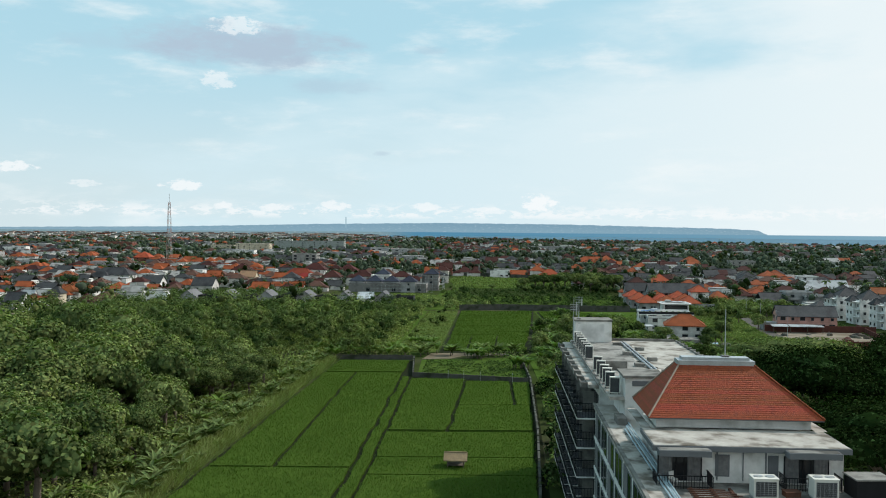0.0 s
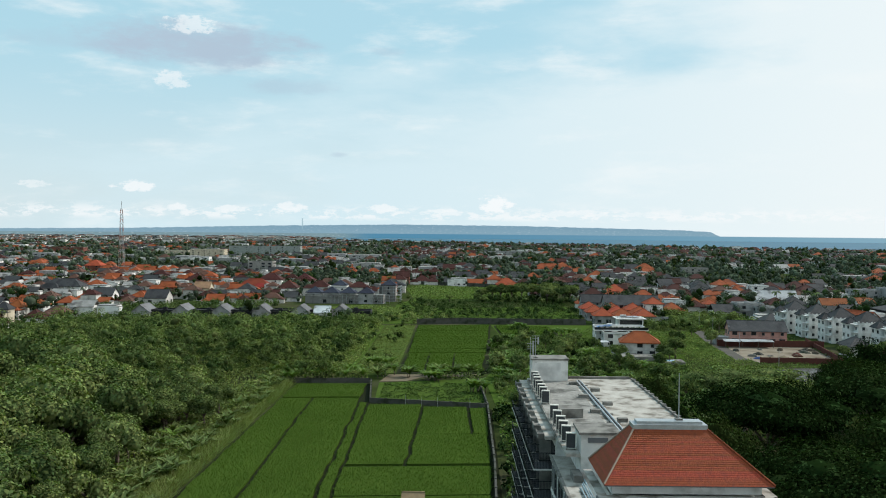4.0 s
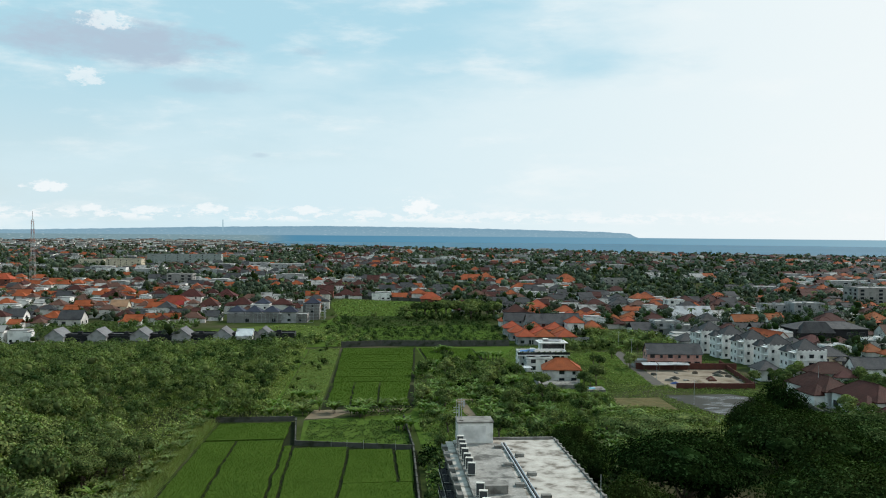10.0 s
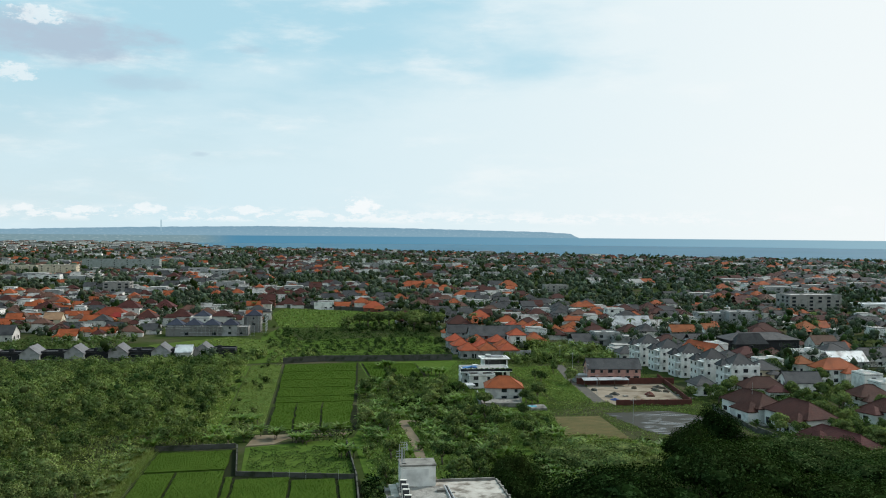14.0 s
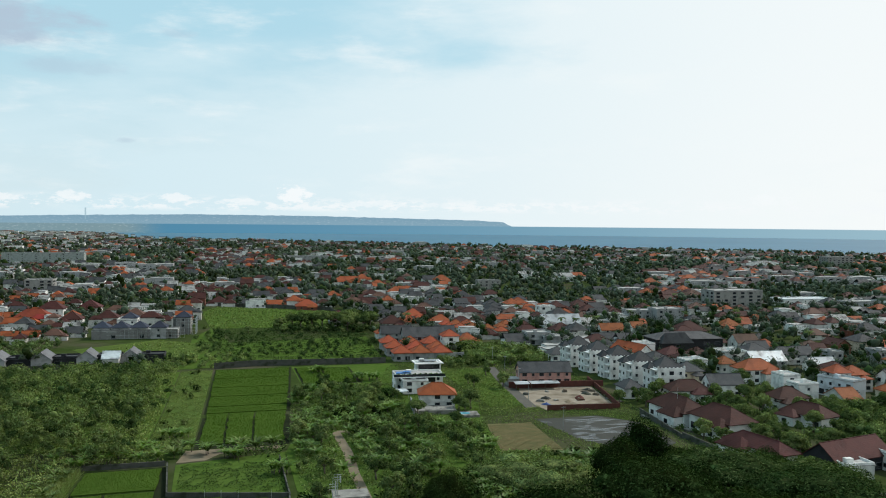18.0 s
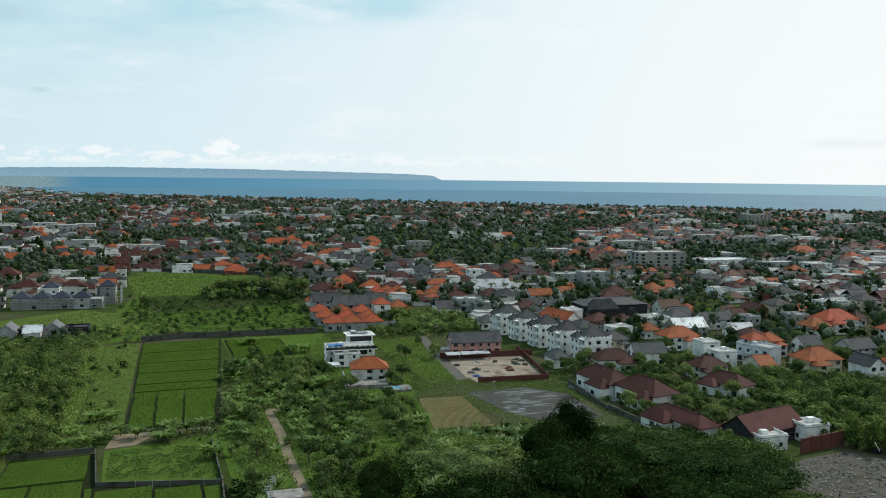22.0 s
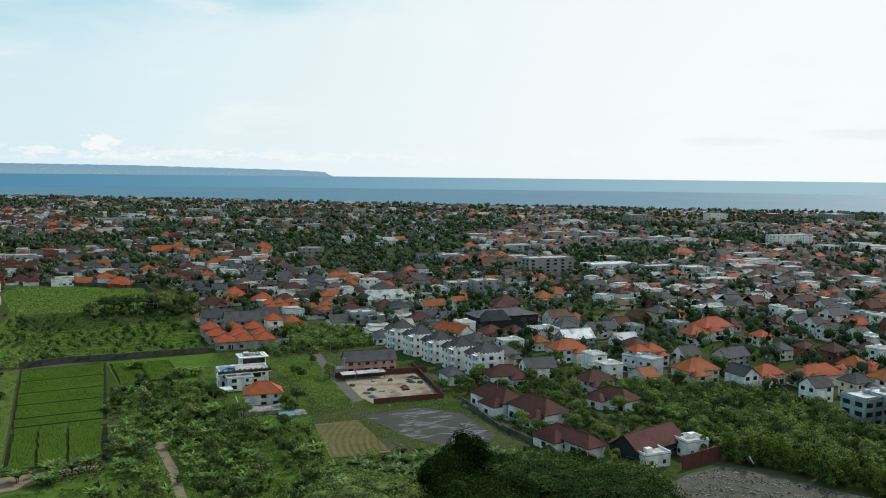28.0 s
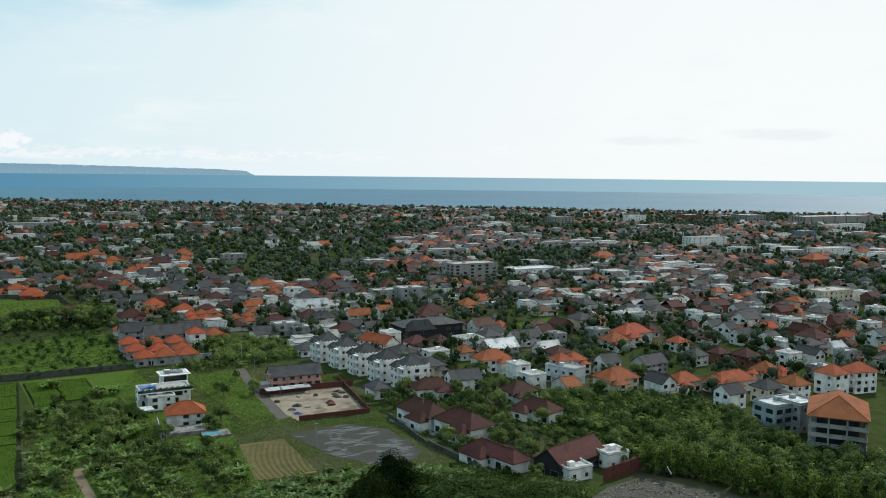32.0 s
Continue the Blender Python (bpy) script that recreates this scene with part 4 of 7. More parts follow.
house("gable", 268.8, 280.5, -4.0, 8.9, 9.0, 6.0, "slate", "white", 2, "white building with a dark grey tile roof, 2 storeys")
house("gable", 287.5, 272.7, 1.3, 14.6, 9.0, 5.0, "slate", "grey", 2, "grey building with a dark grey tile roof, 2 storeys")
house("hip", 318.9, 273.1, -4.0, 8.3, 8.3, 5.0, "slate", "offwhite", 2, "off-white building with a dark grey tile roof, 2 storeys")
house("hip", 332.7, 270.9, -4.0, 7.8, 7.8, 5.0, "maroon", "brick", 2, "red-brown building with a dark maroon tile roof, 2 storeys")
house("hip", 338.8, 260.1, -4.0, 9.4, 9.4, 5.0, "maroon", "brick", 2, "red-brown building with a dark maroon tile roof, 2 storeys")
house("hip", 336.0, 299.6, -4.0, 7.3, 9.0, 5.0, "orange", "offwhite", 2, "off-white building with a orange clay tile roof, 2 storeys")
house("flat", 377.8, 377.2, -4.0, 17.8, 10.0, 5.5, "slab", "white", 2, "white building with a flat concrete roof, 2 storeys")
house("flat", 408.5, 341.6, -4.0, 11.0, 9.0, 6.5, "slab", "white", 2, "white building with a flat concrete roof, 2 storeys")
house("flat", 408.6, 352.6, -4.0, 7.3, 8.0, 7.5, "slab", "white", 2, "white building with a flat concrete roof, 2 storeys")
house("flat", 566.0, 365.9, -4.0, 32.1, 16.0, 9.0, "slab", "cream", 3, "cream building with a flat concrete roof, 3 storeys")
house("flat", 519.9, 536.8, -4.0, 19.0, 16.0, 8.0, "slab", "white", 3, "white building with a flat concrete roof, 3 storeys")
house("flat", 510.5, 571.2, -4.0, 30.0, 14.0, 6.0, "slab", "grey", 2, "grey building with a flat concrete roof, 2 storeys")
house("flat", 494.8, 485.8, -4.0, 25.8, 14.0, 5.0, "slab", "white", 2, "white building with a flat concrete roof, 2 storeys")
house("hip", 670.4, 593.9, -4.0, 13.9, 14.0, 6.0, "orange", "brick", 2, "red-brown building with a orange clay tile roof, 2 storeys")
house("hip", 320.3, 235.7, -75.2, 10.2, 10.0, 5.0, "orange", "white", 2, "white building with a orange clay tile roof, 2 storeys")
house("hip", 315.4, 224.3, -4.0, 8.8, 8.8, 6.0, "orange", "white", 2, "white building with a orange clay tile roof, 2 storeys")
house("hip", 305.6, 211.1, -4.0, 8.6, 10.0, 6.0, "orange", "white", 2, "white building with a orange clay tile roof, 2 storeys")
house("hip", 324.8, 206.5, -4.0, 9.5, 9.5, 9.0, "orange", "white", 3, "white building with a orange clay tile roof, 3 storeys")
house("hip", 338.6, 203.5, -13.2, 11.3, 9.0, 9.0, "orange", "white", 3, "white building with a orange clay tile roof, 3 storeys")
house("hip", 401.8, 267.7, -4.0, 11.7, 13.4, 7.0, "maroon", "offwhite", 2, "off-white building with a dark maroon tile roof, 2 storeys")
house("flat", 381.0, 236.3, -4.0, 7.4, 7.4, 7.0, "slab", "grey", 2, "grey building with a flat concrete roof, 2 storeys")
house("hip", 620.8, 658.3, -4.0, 23.7, 14.0, 6.0, "orange", "white", 2, "white building with a orange clay tile roof, 2 storeys")
house("flat", 877.8, 744.9, -4.0, 61.5, 16.0, 12.0, "slab", "white", 4, "white building with a flat concrete roof, 4 storeys")
house("flat", 816.0, 640.8, -4.0, 24.1, 16.0, 9.0, "slab", "white", 3, "white building with a flat concrete roof, 3 storeys")
house("flat", 882.2, 650.3, -4.0, 17.3, 17.8, 9.0, "slab", "white", 3, "white building with a flat concrete roof, 3 storeys")
house("hip", 762.5, 510.3, -4.0, 22.7, 16.0, 10.0, "orange", "brick", 3, "red-brown building with a orange clay tile roof, 3 storeys")
house("flat", 1117.8, 767.6, -4.0, 31.8, 16.0, 12.0, "slab", "slateblue", 4, "slate-blue building with a flat concrete roof, 4 storeys")
house("flat", 893.9, 581.2, -4.0, 55.0, 16.0, 10.0, "slab", "white", 3, "white building with a flat concrete roof, 3 storeys")
house("flat", 1375.5, 870.1, -4.0, 92.1, 18.0, 10.0, "slab", "white", 3, "white building with a flat concrete roof, 3 storeys")
house("flat", 263.6, 186.5, -4.0, 17.3, 10.0, 9.5, "metal", "glassy", 3, "glass-fronted building with a pale metal sheet roof, 3 storeys")
house("flat", 268.1, 183.6, -4.0, 10.0, 12.0, 10.0, "metal", "grey", 3, "grey building with a pale metal sheet roof, 3 storeys")
house("flat", 995.7, 1165.7, -4.0, 45.1, 24.0, 16.0, "slab", "concrete", 5, "bare concrete building with a flat concrete roof, 5 storeys")
house("flat", 1162.6, 1151.0, -4.0, 38.6, 20.0, 16.0, "slab", "white", 5, "white building with a flat concrete roof, 5 storeys")
house("flat", 1323.8, 1162.0, -4.0, 35.3, 30.0, 14.0, "slab", "brick", 5, "red-brown building with a flat concrete roof, 5 storeys")
house("flat", 1401.3, 1085.0, -4.0, 49.7, 40.0, 16.0, "slab", "concrete", 5, "bare concrete building with a flat concrete roof, 5 storeys")
house("flat", 1570.9, 1019.5, -4.0, 202.7, 40.0, 14.0, "slab", "concrete", 5, "bare concrete building with a flat concrete roof, 5 storeys")
house("flat", -32.0, 512.8, -4.0, 45.7, 12.0, 4.4, "slab", "scaf", 1, "scaffolded grey building with a flat concrete roof, 1 storey")
house("flat", -7.5, 535.3, -4.0, 9.6, 10.7, 8.5, "slab", "scaf", 3, "scaffolded grey building with a flat concrete roof, 3 storeys")
house("flat", -37.7, 533.5, -4.0, 11.3, 10.0, 8.0, "slab", "white", 3, "white building with a flat concrete roof, 3 storeys")
house("gable", -36.8, 416.8, -4.0, 7.0, 8.5, 4.0, "metal", "offwhite", 1, "off-white building with a pale metal sheet roof, 1 storey")
house("flat", -260.9, 1196.8, -4.0, 46.1, 18.0, 14.0, "slab", "cream", 5, "cream building with a flat concrete roof, 5 storeys")
house("flat", -216.3, 1408.3, -4.0, 114.5, 18.0, 15.0, "slab", "greygreen", 5, "grey-green building with a flat concrete roof, 5 storeys")
house("flat", -326.4, 1290.5, -4.0, 34.5, 16.0, 10.0, "slab", "cream", 3, "cream building with a flat concrete roof, 3 storeys")
house("flat", -135.3, 856.5, -4.0, 24.1, 16.0, 11.0, "slab", "concrete", 4, "bare concrete building with a flat concrete roof, 4 storeys")
house("hip", -214.0, 564.4, -4.0, 24.5, 12.0, 6.0, "slate", "white", 2, "white building with a dark grey tile roof, 2 storeys")
house("flat", -534.2, 1422.6, -4.0, 56.9, 18.0, 11.0, "slab", "brick", 4, "red-brown building with a flat concrete roof, 4 storeys")
house("hip", -98.2, 594.8, -4.0, 20.1, 12.0, 5.0, "red", "white", 2, "white building with a red tile roof, 2 storeys")
house("hip", -90.0, 612.7, -4.0, 15.4, 12.0, 8.0, "maroon", "white", 3, "white building with a dark maroon tile roof, 3 storeys")
house("hip", -73.1, 574.3, -4.0, 11.9, 12.0, 5.0, "maroon", "white", 2, "white building with a dark maroon tile roof, 2 storeys")
house("hip", -69.5, 637.6, -4.0, 14.0, 14.0, 6.0, "maroon", "offwhite", 2, "off-white building with a dark maroon tile roof, 2 storeys")
house("hip", -147.1, 636.2, -4.0, 13.2, 14.0, 6.0, "maroon", "offwhite", 2, "off-white building with a dark maroon tile roof, 2 storeys")
house("gable", -127.9, 571.2, -4.0, 10.2, 10.0, 5.0, "tan", "cream", 2, "cream building with a tan tile roof, 2 storeys")
house("hip", -284.8, 826.0, -4.0, 14.6, 14.0, 8.0, "orange", "brick", 3, "red-brown building with a orange clay tile roof, 3 storeys")
house("hip", -169.5, 453.3, -4.0, 7.9, 9.6, 5.0, "orange", "white", 2, "white building with a orange clay tile roof, 2 storeys")
house("hip", -177.6, 436.3, -4.0, 7.0, 7.0, 5.0, "orange", "white", 2, "white building with a orange clay tile roof, 2 storeys")
house("gable", -169.8, 507.9, -4.0, 11.8, 10.0, 5.0, "slate", "white", 2, "white building with a dark grey tile roof, 2 storeys")
house("gable", -137.6, 501.6, -4.0, 12.1, 12.0, 4.0, "slate", "offwhite", 1, "off-white building with a dark grey tile roof, 1 storey")
house("flat", 179.3, 1423.2, -4.0, 67.0, 20.0, 9.0, "slab", "grey", 3, "grey building with a flat concrete roof, 3 storeys")
house("hip", 151.3, 881.8, -4.0, 28.5, 12.0, 5.0, "orange", "white", 2, "white building with a orange clay tile roof, 2 storeys")


def frame_building(x, y, yaw, w, d, storeys, sh, bays, label):
    """An unfinished concrete frame with open floors and a tiled hip roof."""
    th = thing("unfinished_building", pose(x, y, ground_z(x, y), 0, 0, yaw), label, "building")
    TAKEN.append((x, y, 0.55 * w))
    raw = wall_mat("concrete")
    me = Mesh()
    me.box(-w / 2 + 2.2, -d / 2 + 2.2, -0.5, w / 2 - 2.2, d / 2 - 2.2, storeys * sh)
    # black colour stands in for the shade behind the open floors
    part("core", me, wall_mat("black"), th, "interior core coloured black to stand for the unlit depth")
    for s in range(storeys + 1):
        me = Mesh()
        me.box(-w / 2 - 0.3, -d / 2 - 0.3, s * sh - 0.45, w / 2 + 0.3, d / 2 + 0.3, s * sh + 0.05)
        part("floor_slab", me, raw, th)
        if s == storeys:
            break
        for i in range(bays + 1):
            u = -w / 2 + 0.3 + (w - 0.6) * i / bays
            me = Mesh()
            me.box(u - 0.3, -d / 2, s * sh, u + 0.3, -d / 2 + 0.6, (s + 1) * sh - 0.45)
            part("column", me, raw, th)
            if i < bays:
                me = Mesh()
                me.box(u + 0.3, -d / 2 + 0.1, s * sh + 0.05, u + 0.3 + (w - 0.6) / bays - 0.6, -d / 2 + 0.25, s * sh + 0.9)
                part("breast_wall", me, raw, th)
        for i in range(4):
            v = -d / 2 + 0.3 + (d - 0.6) * i / 3
            me = Mesh()
            me.box(-w / 2, v - 0.3, s * sh, -w / 2 + 0.6, v + 0.3, (s + 1) * sh - 0.45)
            part("column", me, raw, th)
            if i < 3:
                me = Mesh()
                me.box(-w / 2 + 0.1, v + 0.3, s * sh + 0.05, -w / 2 + 0.25, v + 0.3 + (d - 0.6) / 3 - 0.6, s * sh + 0.9)
                part("breast_wall", me, raw, th)
    me = Mesh()
    me.hip(w, d, storeys * sh + 0.05, 5.4, 0.9)
    part("roof", me, roof_mat("orange"), th)
    return th


frame_building(261.1, 162.9, 32.7, 25, 17, 4, 3.2, 6, "unfinished bare concrete frame building with an orange tile roof")
house("gable", 168.5, 190.5, 12, 22.0, 10.5, 4.2, "rust", "black", 1, "dark house with a rust-brown tile roof by the cleared lot")

# small orange-roofed villas in rows
for x, y in ((96.6, 438), (107, 433.5), (117.3, 431), (95.3, 419), (105, 414.5), (115.4, 411.5), (95, 401.5), (104, 400.5), (114, 399.5)):
    house("hip", x, y, -4, 8.4, 9.0, 4.2, "orange", "grey", 1, "small grey villa with a low orange tile roof", "orange villa row")
for x, y in ((148.8, 511), (156, 513), (163, 512), (146.3, 496), (153.5, 495), (161, 494), (168, 487), (172, 474), (186, 505), (178, 492)):
    house("hip", x, y, -4, 6.2, 7.0, 3.6, "orange", "offwhite", 1, "small off-white villa with a low orange tile roof", "orange villa cluster")
for i in range(6):
    x = -123 + i * 18.9
    house("gable", x, 424, 86, 11.5, 8.4, 3.6, "ash", "grey", 1, "grey gable-fronted villa with a grey tile roof", "grey villa row")
    house("flat", x + 9.4, 425, -4, 10.4, 9.0, 3.4, "slate", "black", 1, "dark flat-roofed villa wing between the gables", "grey villa wings")
for i, (x, y) in enumerate(((-50, 514), (-40, 512.5), (-30, 511), (-19.5, 509.5))):
    house("hip", x, y, -6, 8.2, 8.2, 6.4, "navy", "grey", 2, "grey unfinished villa with a dark pyramid roof", "building site villas")
house("hip", -36.5, 534, -5, 7.6, 7.6, 9.4, "navy", "white", 3, "white unfinished house with a dark pyramid roof")
house("hip", -6.5, 527, -5, 8.0, 8.0, 10.0, "navy", "scaf", 3, "grey unfinished corner tower with a dark pyramid roof")


# ---------------------------------------------------------------- white three-storey townhouses
def townhouse(x, y, yaw, w=11.6, d=11.0, h=9.4):
    z = ground_z(x, y)
    th = thing("townhouse", pose(x, y, z, 0, 0, yaw), "white three-storey townhouse with a dark grey pyramid roof", "townhouse", "townhouse row")
    TAKEN.append((x, y, 8.5))
    me = Mesh()
    me.box(-w / 2, -d / 2, -0.6, w / 2, d / 2, h)
    me.box(-w / 2 - 1.3, -d / 6, -0.6, -w / 2, d / 2 - 0.6, h - 0.4)
    for s in (3.1, 6.2, 9.2):
        me.box(-w / 2 - 1.45, -d / 2 - 0.18, s - 0.12, w / 2 + 0.18, d / 2 + 0.18, s + 0.12)
    part("wall_shell", me, wall_mat("white"), th)
    me = Mesh()
    for a in (-w / 2, w / 2 - 0.25):
        me.box(a, -d / 2, h, a + 0.25, d / 2, h + 0.45)
    for b in (-d / 2, d / 2 - 0.25):
        me.box(-w / 2, b, h, w / 2, b + 0.25, h + 0.45)
    for a in (-w / 2, w / 2 - 0.5):
        for b in (-d / 2, d / 2 - 0.5):
            me.box(a - 0.05, b - 0.05, h, a + 0.55, b + 0.55, h + 1.15)
    for j in range(6):
        me.box(-w / 2 + 1.3 + j * (w - 3.2) / 5, -d / 2, h + 0.45, -w / 2 + 1.9 + j * (w - 3.2) / 5, -d / 2 + 0.25, h + 0.8)
    part("parapet", me, wall_mat("white"), th)
    me = Mesh()
    me.hip(4.6, 5.0, h - 0.3, 2.4, 0.1)
    me.v = [(a - w / 2 - 0.2, b + 1.2, c + 0.2) for a, b, c in me.v]
    part("bay_roof", me, roof_mat("slate"), th)
    me = Mesh()
    me.hip(w - 1.2, d - 1.2, h + 0.3, 4.1, 0.2)
    part("roof", me, roof_mat("slate"), th)
    for s in range(3):
        for j in range(3):
            add_window(th, "small" if j != 1 else "wide", -w / 2 + (j + 0.5) * w / 3, -d / 2 - 0.03, s * 3.1 + 0.9, 0, False)
            add_window(th, "small", -w / 2 - (1.33 if j > 0 else 0.03), -d / 2 + (j + 0.5) * d / 3, s * 3.1 + 0.9, -90, False)
    for s in (3.22, 6.32):
        me = Mesh()
        me.box(-w / 2 + 4.2, -d / 2 - 1.2, s, w / 2 - 4.2, -d / 2 - 0.18, s + 0.1)
        me.box(-w / 2 + 4.2, -d / 2 - 1.2, s + 0.1, w / 2 - 4.2, -d / 2 - 1.14, s + 1.0)
        part("balcony", me, wall_mat("white"), th)
    return th


for x, y in ((172.5, 369.5), (174.3, 353), (175.8, 336.5), (177.4, 320), (180.2, 304.5)):
    townhouse(x, y, -4.0)


# ---------------------------------------------------------------- the hotel below the camera
HOTEL = pose(15.0, 62.0, 0, 0, 0, -3.4)


def hotel_part(name, boxes, mat, parent, label=""):
    me = Mesh()
    for b in boxes:
        me.box(*b)
    return part(name, me, mat, parent, label)


FLOOR_DARK = material("dark_floor_tiles", (0.085, 0.085, 0.09), 0.7, (0.06, 0.06, 0.062), scale=1.0)


def build_hotel():
    th = thing("hotel_building", HOTEL, "white five-storey hotel with stained concrete roof decks and a red-tiled penthouse", "hotel")
    TAKEN.append((22, 80, 14))
    TAKEN.append((26, 105, 14))
    TAKEN.append((29, 125, 12))
    TAKEN.append((20, 60, 14))
    FL = 3.3
    hotel_part("wing", [(0.5, 33.0, -0.5, 16.2, 69.5, 18.9)], PAINT_WHITE, th)
    hotel_part("wing", [(0.0, -3, -0.5, 16.0, 33.0, 16.2)], PAINT_WHITE, th)
    hotel_part("roof_deck", [(0.4, 24.6, 18.9, 16.4, 69.6, 19.2), (5.2, 17.8, 18.9, 16.4, 24.6, 19.2)], DECK, th, "stained pale concrete roof deck")
    hotel_part("roof_walkway", [(0.45, 29.5, 19.204, 6.9, 67.0, 19.23)], DECK_DARK, th, "darker damp walkway with scattered stains")
    hotel_part("upper_storey", [(2.0, 24.6, 16.2, 16.2, 33.0, 18.9), (5.2, 17.6, 16.2, 16.2, 24.6, 18.9)], PAINT_WHITE, th)
    # left ledge with its parapet
    hotel_part("ledge", [(-0.1, -3, 16.2, 2.3, 33.6, 16.75), (-0.7, 33.6, 18.4, 0.4, 70.5, 18.75)], DECK, th, "weathered concrete ledge along the facade")
    hotel_part("parapet", [(-0.25, -3, 16.65, 0.05, 33.6, 16.83), (16.15, 17.6, 19.2, 16.4, 69.6, 19.4), (2.0, 69.3, 19.2, 16.0, 69.7, 19.55), (0.3, 33.6, 19.2, 0.5, 67.0, 19.3)], CONCRETE, th)
    for j in range(22):
        y = 18.2 + j * 2.33
        hotel_part("kerb_block", [(16.0, y, 19.2, 16.5, y + 0.5, 19.56)], CONCRETE, th)
    for j in range(9):
        y = 34.5 + j * 4.0
        hotel_part("canopy_slab", [(-1.5, y, 18.35, -0.7, y + 2.4, 18.7), (-1.5, y, 18.7, -1.35, y + 2.4, 18.9), (-1.35, y, 18.7, -0.7, y + 0.15, 18.9)], CONCRETE, th)
    # stepped balconies on the garden side
    for s in range(5):
        z = 1.7 + s * FL
        for j in range(9):
            y = 34.4 + j * 3.9
            b = hotel_part("balcony", [(-1.9, y, z - 0.16, 0.5, y + 3.3, z)], PAINT_WHITE, th)
            hotel_part("floor_tiles", [(-1.84, y + 0.06, z + 0.004, 0.45, y + 3.24, z + 0.03)], FLOOR_DARK, b, "dark balcony floor tiles")
            hotel_part("divider", [(-0.9, y + 3.32, z, 0.48, y + 3.42, z + 2.4)], CONCRETE, b, "grey privacy panel")
            rail = hotel_part("railing", [(-1.9, y, z + 0.95, -1.84, y + 3.3, z + 1.02)] + [(-1.88, y + 0.05 + i * 0.16, z, -1.85, y + 0.085 + i * 0.16, z + 0.95) for i in range(20)]
                       + [(-1.84, y + e, z + 0.95, 0.5, y + e + 0.05, z + 1.02) for e in (0.0, 3.25)] + [(-1.8 + i * 0.17, y + e, z, -1.765 + i * 0.17, y + e + 0.03, z + 0.95) for e in (0.0, 3.25) for i in range(13)], METAL_BLACK, b)
            tagged(rail, kind="stuff")
            w = hotel_part("window", [(0.42, y + 0.05, z + 0.05, 0.5, y + 0.15, z + 2.6), (0.42, y + 3.15, z + 0.05, 0.5, y + 3.25, z + 2.6), (0.42, y + 0.15, z + 2.5, 0.5, y + 3.15, z + 2.6), (0.42, y + 1.6, z + 0.05, 0.5, y + 1.7, z + 2.5)], METAL_BLACK, th)
            hotel_part("pane", [(0.44, y + 0.15, z + 0.05, 0.496, y + 1.6, z + 2.5)], GLASS, w)
            hotel_part("pane", [(0.44, y + 1.7, z + 0.05, 0.496, y + 3.15, z + 2.5)], GLASS, w)
        # grid of tall windows on the nearer wing
        z = s * FL - 0.1
        for j in range(7):
            y = -2.6 + j * 5.1
            w = hotel_part("window", [(-0.08, y, z + 0.3, 0.0, y + 0.12, z + 2.9), (-0.08, y + 4.0, z + 0.3, 0.0, y + 4.12, z + 2.9), (-0.08, y + 2.0, z + 0.3, 0.0, y + 2.1, z + 2.9), (-0.08, y + 0.12, z + 2.8, 0.0, y + 4.0, z + 2.9)], PAINT_GREY, th)
            hotel_part("pane", [(-0.05, y + 0.12, z + 0.3, -0.004, y + 2.0, z + 2.8)], GLASS, w)
            hotel_part("curtain", [(-0.04, y + 2.1, z + 0.3, -0.004, y + 4.0, z + 2.8)], GLASS if j % 2 else CURTAIN, w)
    for s in range(5):
        hotel_part("string_course", [(-0.12, -3, FL * s - 0.2, -0.003, 33.0, FL * s + 0.12)], PAINT_WHITE, th)
    # lower terrace in front of the penthouse rooms
    hotel_part("terrace_deck", [(1.98, -3, 16.2, 16.0, 4.9, 16.5)], CONCRETE, th, "weathered concrete terrace with loose pipes")
    hotel_part("terrace_wall", [(2.5, 4.9, 16.5, 15.6, 17.6, 19.1), (2.32, 4.95, 16.75, 2.5, 5.2, 19.1)], PAINT_WHITE, th)
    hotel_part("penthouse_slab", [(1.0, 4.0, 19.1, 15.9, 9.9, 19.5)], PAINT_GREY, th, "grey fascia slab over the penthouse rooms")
    hotel_part("slab_top", [(1.1, 4.1, 19.504, 15.8, 9.8, 19.54), (1.1, 9.8, 19.504, 1.9, 17.8, 19.54), (15.2, 9.8, 19.504, 16.2, 17.8, 19.54)], DECK, th)
    for a in (1.3, 10.9):
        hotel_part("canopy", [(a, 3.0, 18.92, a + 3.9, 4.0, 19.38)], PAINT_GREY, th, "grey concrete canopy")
        hotel_part("canopy_top", [(a + 0.1, 3.1, 19.384, a + 3.8, 3.98, 19.41)], CONCRETE, th)
        hotel_part("door_recess", [(a + 0.2, 4.885, 16.6, a + 3.6, 4.897, 18.6)], GLASS, th, "dark glass of the patio door")
        w = hotel_part("patio_door", [(a + 0.2, 4.84, 16.6, a + 0.3, 4.9, 18.6), (a + 1.6, 4.84, 16.6, a + 1.72, 4.9, 18.6), (a + 2.2, 4.84, 16.6, a + 2.3, 4.9, 18.6), (a + 3.5, 4.84, 16.6, a + 3.6, 4.9, 18.6), (a + 0.2, 4.84, 18.6, a + 3.6, 4.9, 18.68)], METAL_BLACK, th)
        hotel_part("pane", [(a + 1.72, 4.87, 16.6, a + 2.2, 4.893, 18.6)], GLASS, w)
        for c0 in (a + 0.3, a + 2.5):
            me = Mesh()
            me.v = [(c0 + i * 0.13, 4.87 - 0.04 * (i % 2), zz) for i in range(9) for zz in (16.6, 18.6)]
            me.f = [(2 * i, 2 * i + 2, 2 * i + 3, 2 * i + 1) for i in range(8)]
